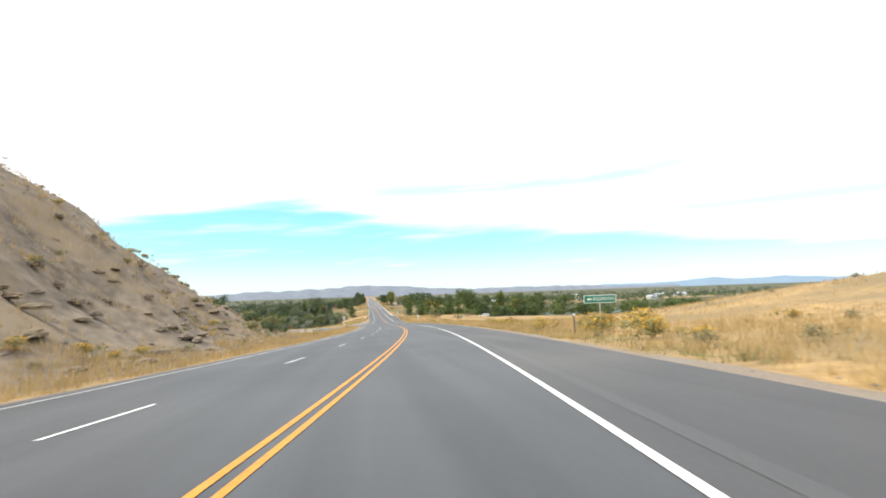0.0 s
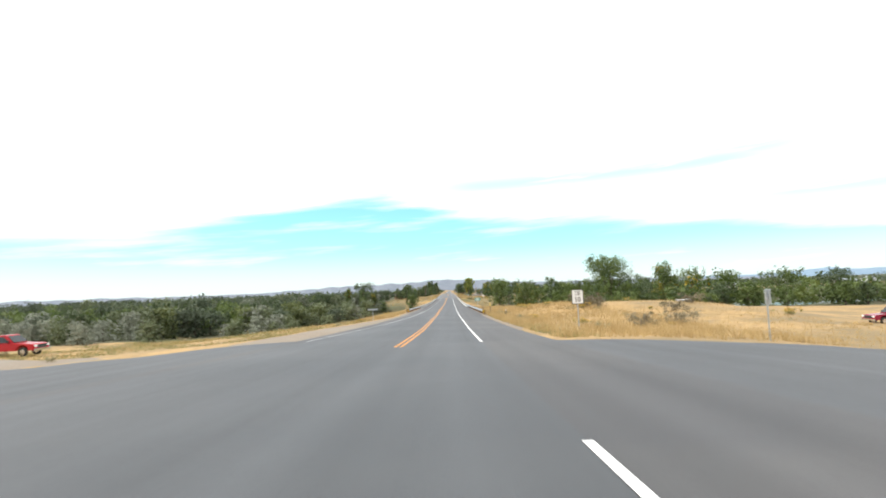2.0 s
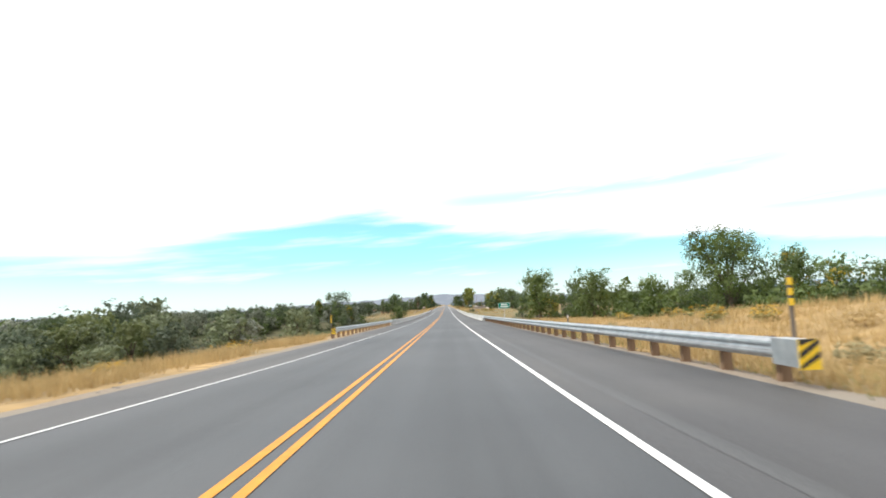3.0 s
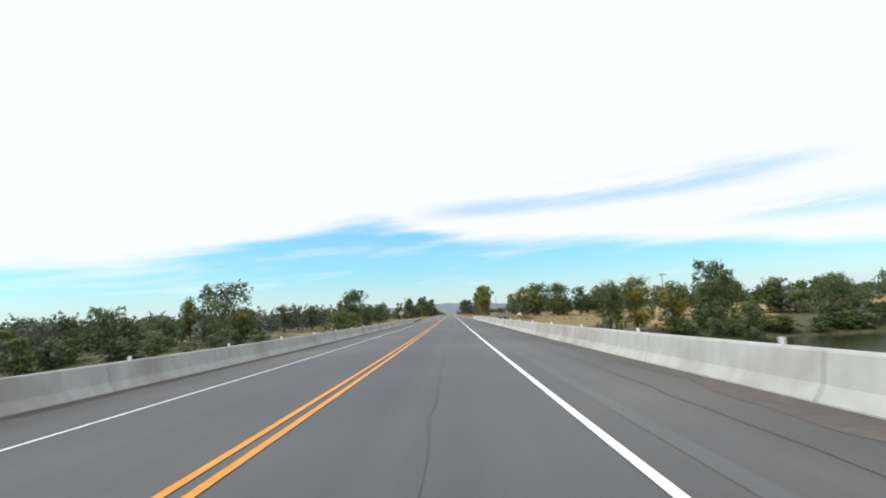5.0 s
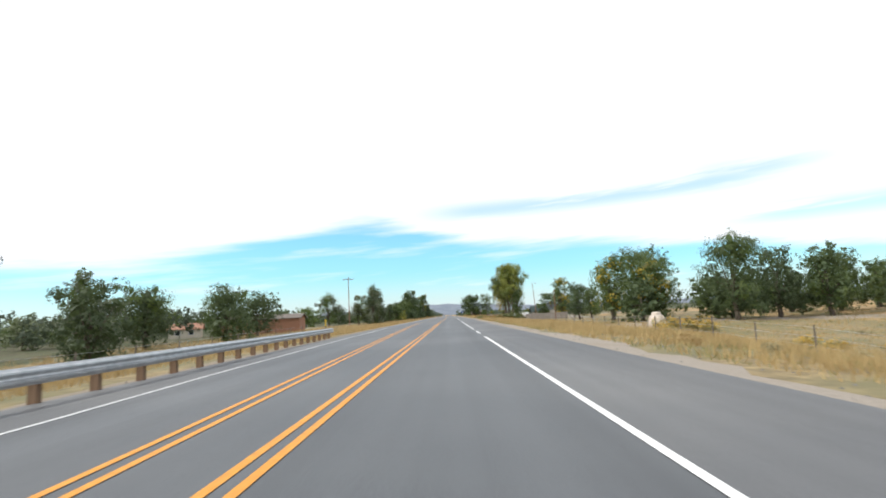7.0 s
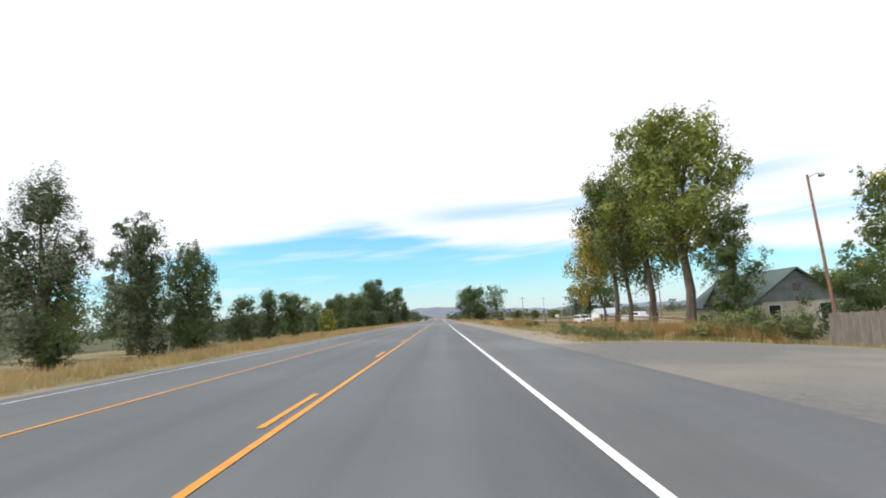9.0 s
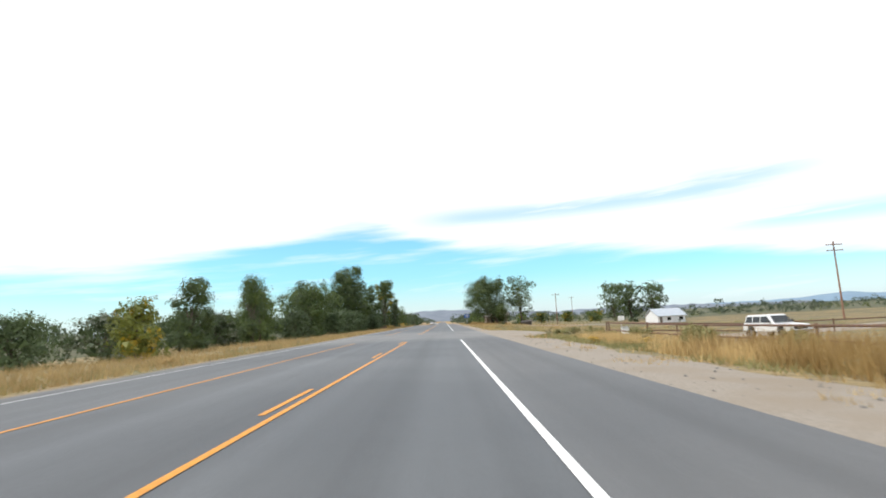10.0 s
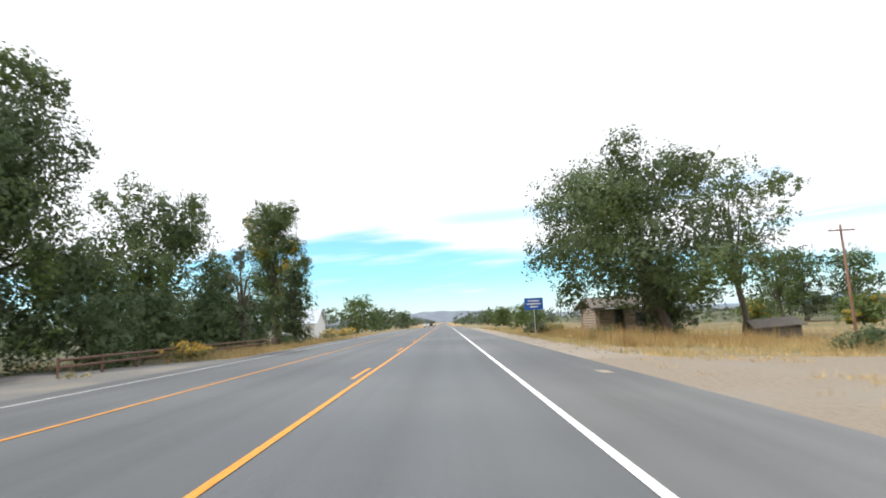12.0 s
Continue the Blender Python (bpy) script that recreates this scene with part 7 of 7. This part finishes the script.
def pipe_fence(pts, label, h=1.15, gap=2.6):
    """Steel pipe posts and two rails between plan points (s, X)."""
    w3 = [Vector(on_land(s, X)) for s, X in pts]
    o0 = w3[0]
    ob = empty("pipe_fence", tuple(o0))
    for a_, b_ in zip(w3[:-1], w3[1:]):
        ln = (b_ - a_).length
        n = max(1, round(ln / gap))
        for k in range(n + 1):
            p = a_.lerp(b_, k / n) - o0
            mesh_object("post", *tube([(p.x, p.y, p.z - .3), (p.x, p.y, p.z + h + .08)], [.06, .06], 8), RUST, ob)
        for zz in (.48, h - .03):
            p, q = a_ - o0, b_ - o0
            mesh_object("rail", *tube([(p.x, p.y, p.z + zz), (q.x, q.y, q.z + zz)], [.055, .055], 6), RUST, ob)
    return tagged(ob, label, "fence", group="pipe fences")


pipe_fence([(662, 16.6), (673, 16.9), (683, 17.2)], "rusty steel pipe fence along the yard", gap=5.5)
pipe_fence([(688.4, 16.8), (700, 16.6), (718, 16.0), (734.6, 15.4)], "rusty steel pipe fence along the dirt yard", gap=9.2)
pipe_fence([(735, 15.3), (735.3, 28), (735.8, 60)], "rusty steel pipe fence along the side road", gap=8)
pipe_fence([(825, -15.5), (838, -14.8), (852, -14.5)], "low dark rail fence under the trees", .8)
pipe_fence([(132, -24), (134, -27)], "short wooden rail gate in dry grass", .9, 1.2)


def wire_fence(s0, s1, X, label, gap=4.5):
    ob = empty("wire_fence", on_land(s0, X))
    o0 = Vector(ob.location) / K
    prev = None
    for s in np.arange(s0, s1 + .1, gap):
        p = Vector(on_land(float(s), X)) - o0
        mesh_object("post", *tube([(p.x, p.y, p.z - .2), (p.x + .02, p.y, p.z + 1.25)], [.045, .035], 6), OLD_WOOD, ob)
        if prev is not None:
            for zz in (.35, .75, 1.15):
                mesh_object("wire", *tube([(prev.x, prev.y, prev.z + zz), (p.x, p.y, p.z + zz)], [.008, .008], 4), STEEL, ob)
        prev = p
    return tagged(ob, label, "fence", group="wire fences")


wire_fence(488, 575, 15.5, "wire fence on thin wooden posts in dry grass")
wire_fence(488, 560, -16.5, "wire fence on thin wooden posts in dry grass")

x, y, z = on_land(656, 21.6)
ob = empty("board_fence", (x, y, z), 0)
for k in range(60):
    mesh_object("board", *boxes([(.2 * k, 0, -.1, .2 * k + .18, .025, 1.75 + .04 * math.sin(k * 2.3))]), FENCE_WOOD, ob)
for zz in (.4, 1.4):
    mesh_object("rail", *boxes([(0, .028, zz, 12, .09, zz + .09)]), FENCE_WOOD, ob)
tagged(ob, "weathered grey board fence beside the driveway", "fence")

x, y, z = on_land(734, 16.6)
ob = empty("utility_box", (x, y, z))
mesh_object("cabinet", *slab([(-.3, 0), (.3, 0), (.3, .75), (.25, .82), (-.25, .82), (-.3, .75)], .45, None, .03), SIGN_WHITE, ob)
mesh_object("lid", *boxes([(-.33, -.26, .8, .33, .26, .86)]), STEEL, ob)
tagged(ob, "pale green-grey utility box in weeds", "utility box")

# loose stones along the gravel
rng = random.Random(17)
V, F = [], []
for i in range(2600):
    s = rng.uniform(484, 880) if rng.random() < .7 else rng.uniform(0, 300)
    X = EDGE_R(s) + rng.uniform(.1, 3.0) if rng.random() < .75 else EDGE_L(s) - rng.uniform(.1, 1.2)
    r = rng.uniform(.015, .05)
    x, y, z = on_land(s, X, .04)
    b = len(V)
    V += [(x + r * rng.uniform(.7, 1.3), y, z), (x - r, y + r * .3, z), (x, y + r, z + .2 * r), (x, y - r, z), (x, y, z + r * rng.uniform(.6, 1))]
    F += [(b, b + 2, b + 4), (b + 2, b + 1, b + 4), (b + 1, b + 3, b + 4), (b + 3, b, b + 4)]
for i in range(500):
    s, X = rng.uniform(18, 80), -rng.uniform(13, 42)
    r = rng.uniform(.05, .22)
    x, y, z = on_land(s, X, -.03)
    b = len(V)
    V += [(x + r * rng.uniform(.7, 1.3), y, z), (x - r, y + r * .3, z), (x, y + r, z + .2 * r), (x, y - r, z), (x, y, z + r * rng.uniform(.6, 1))]
    F += [(b, b + 2, b + 4), (b + 2, b + 1, b + 4), (b + 1, b + 3, b + 4), (b + 3, b, b + 4)]
tagged(mesh_object("loose_stones", V, F, GRAVEL_GREY), "loose small stones on the gravel shoulder", "stones", kind="stuff")

# driftwood heap at the water
x, y, z = 114.0, 515.0, -8.1
ob = empty("driftwood_pile", (x, y, z))
rng = random.Random(41)
for k in range(26):
    an, r = rng.uniform(0, 6.28), rng.uniform(.5, 3.2)
    mesh_object("branch", *tube([(r * math.cos(an), r * math.sin(an), -.3), (.4 * r * math.cos(an + .3), .4 * r * math.sin(an + .3), 1.0), (.3 * math.cos(an), .3 * math.sin(an), rng.uniform(1.6, 2.6))], [.1, .08, .04], 5), SIGN_BACK, ob)
tagged(ob, "heap of pale bare driftwood branches in the river", "driftwood")

# rock ledges in the cut slope
rng = random.Random(52)
V, F = [], []
for i in range(190):
    s, X = rng.uniform(20, 72), -(12.6 + 15 * rng.random() ** 1.6)
    x, y, z = on_land(s, X, -.05)
    rx, ry, rz_ = rng.uniform(.2, .6), rng.uniform(.3, 1.1), rng.uniform(.12, .3)
    b = len(V)
    n, rings = 7, ((1.0, -.3), (1.0, .35), (.7, .85))
    for k, (rr, zz) in enumerate(rings):
        for j in range(n):
            an = 2 * math.pi * (j + .4 * k) / n
            q = rr * rng.uniform(.75, 1.15)
            V.append((x + rx * q * math.cos(an), y + ry * q * math.sin(an), z + rz_ * (zz + rng.uniform(-.12, .12))))
    V.append((x, y, z + rz_))
    for k in range(2):
        for j in range(n):
            a_, c_ = b + k * n + j, b + k * n + (j + 1) % n
            F.append((a_, c_, c_ + n, a_ + n))
    F += [(b + 2 * n + j, b + 2 * n + (j + 1) % n, b + 3 * n) for j in range(n)]
tagged(mesh_object("rock_ledges", V, F, CUT_EARTH), "broken grey-brown rock ledges in the cut slope", "rocks", kind="stuff")
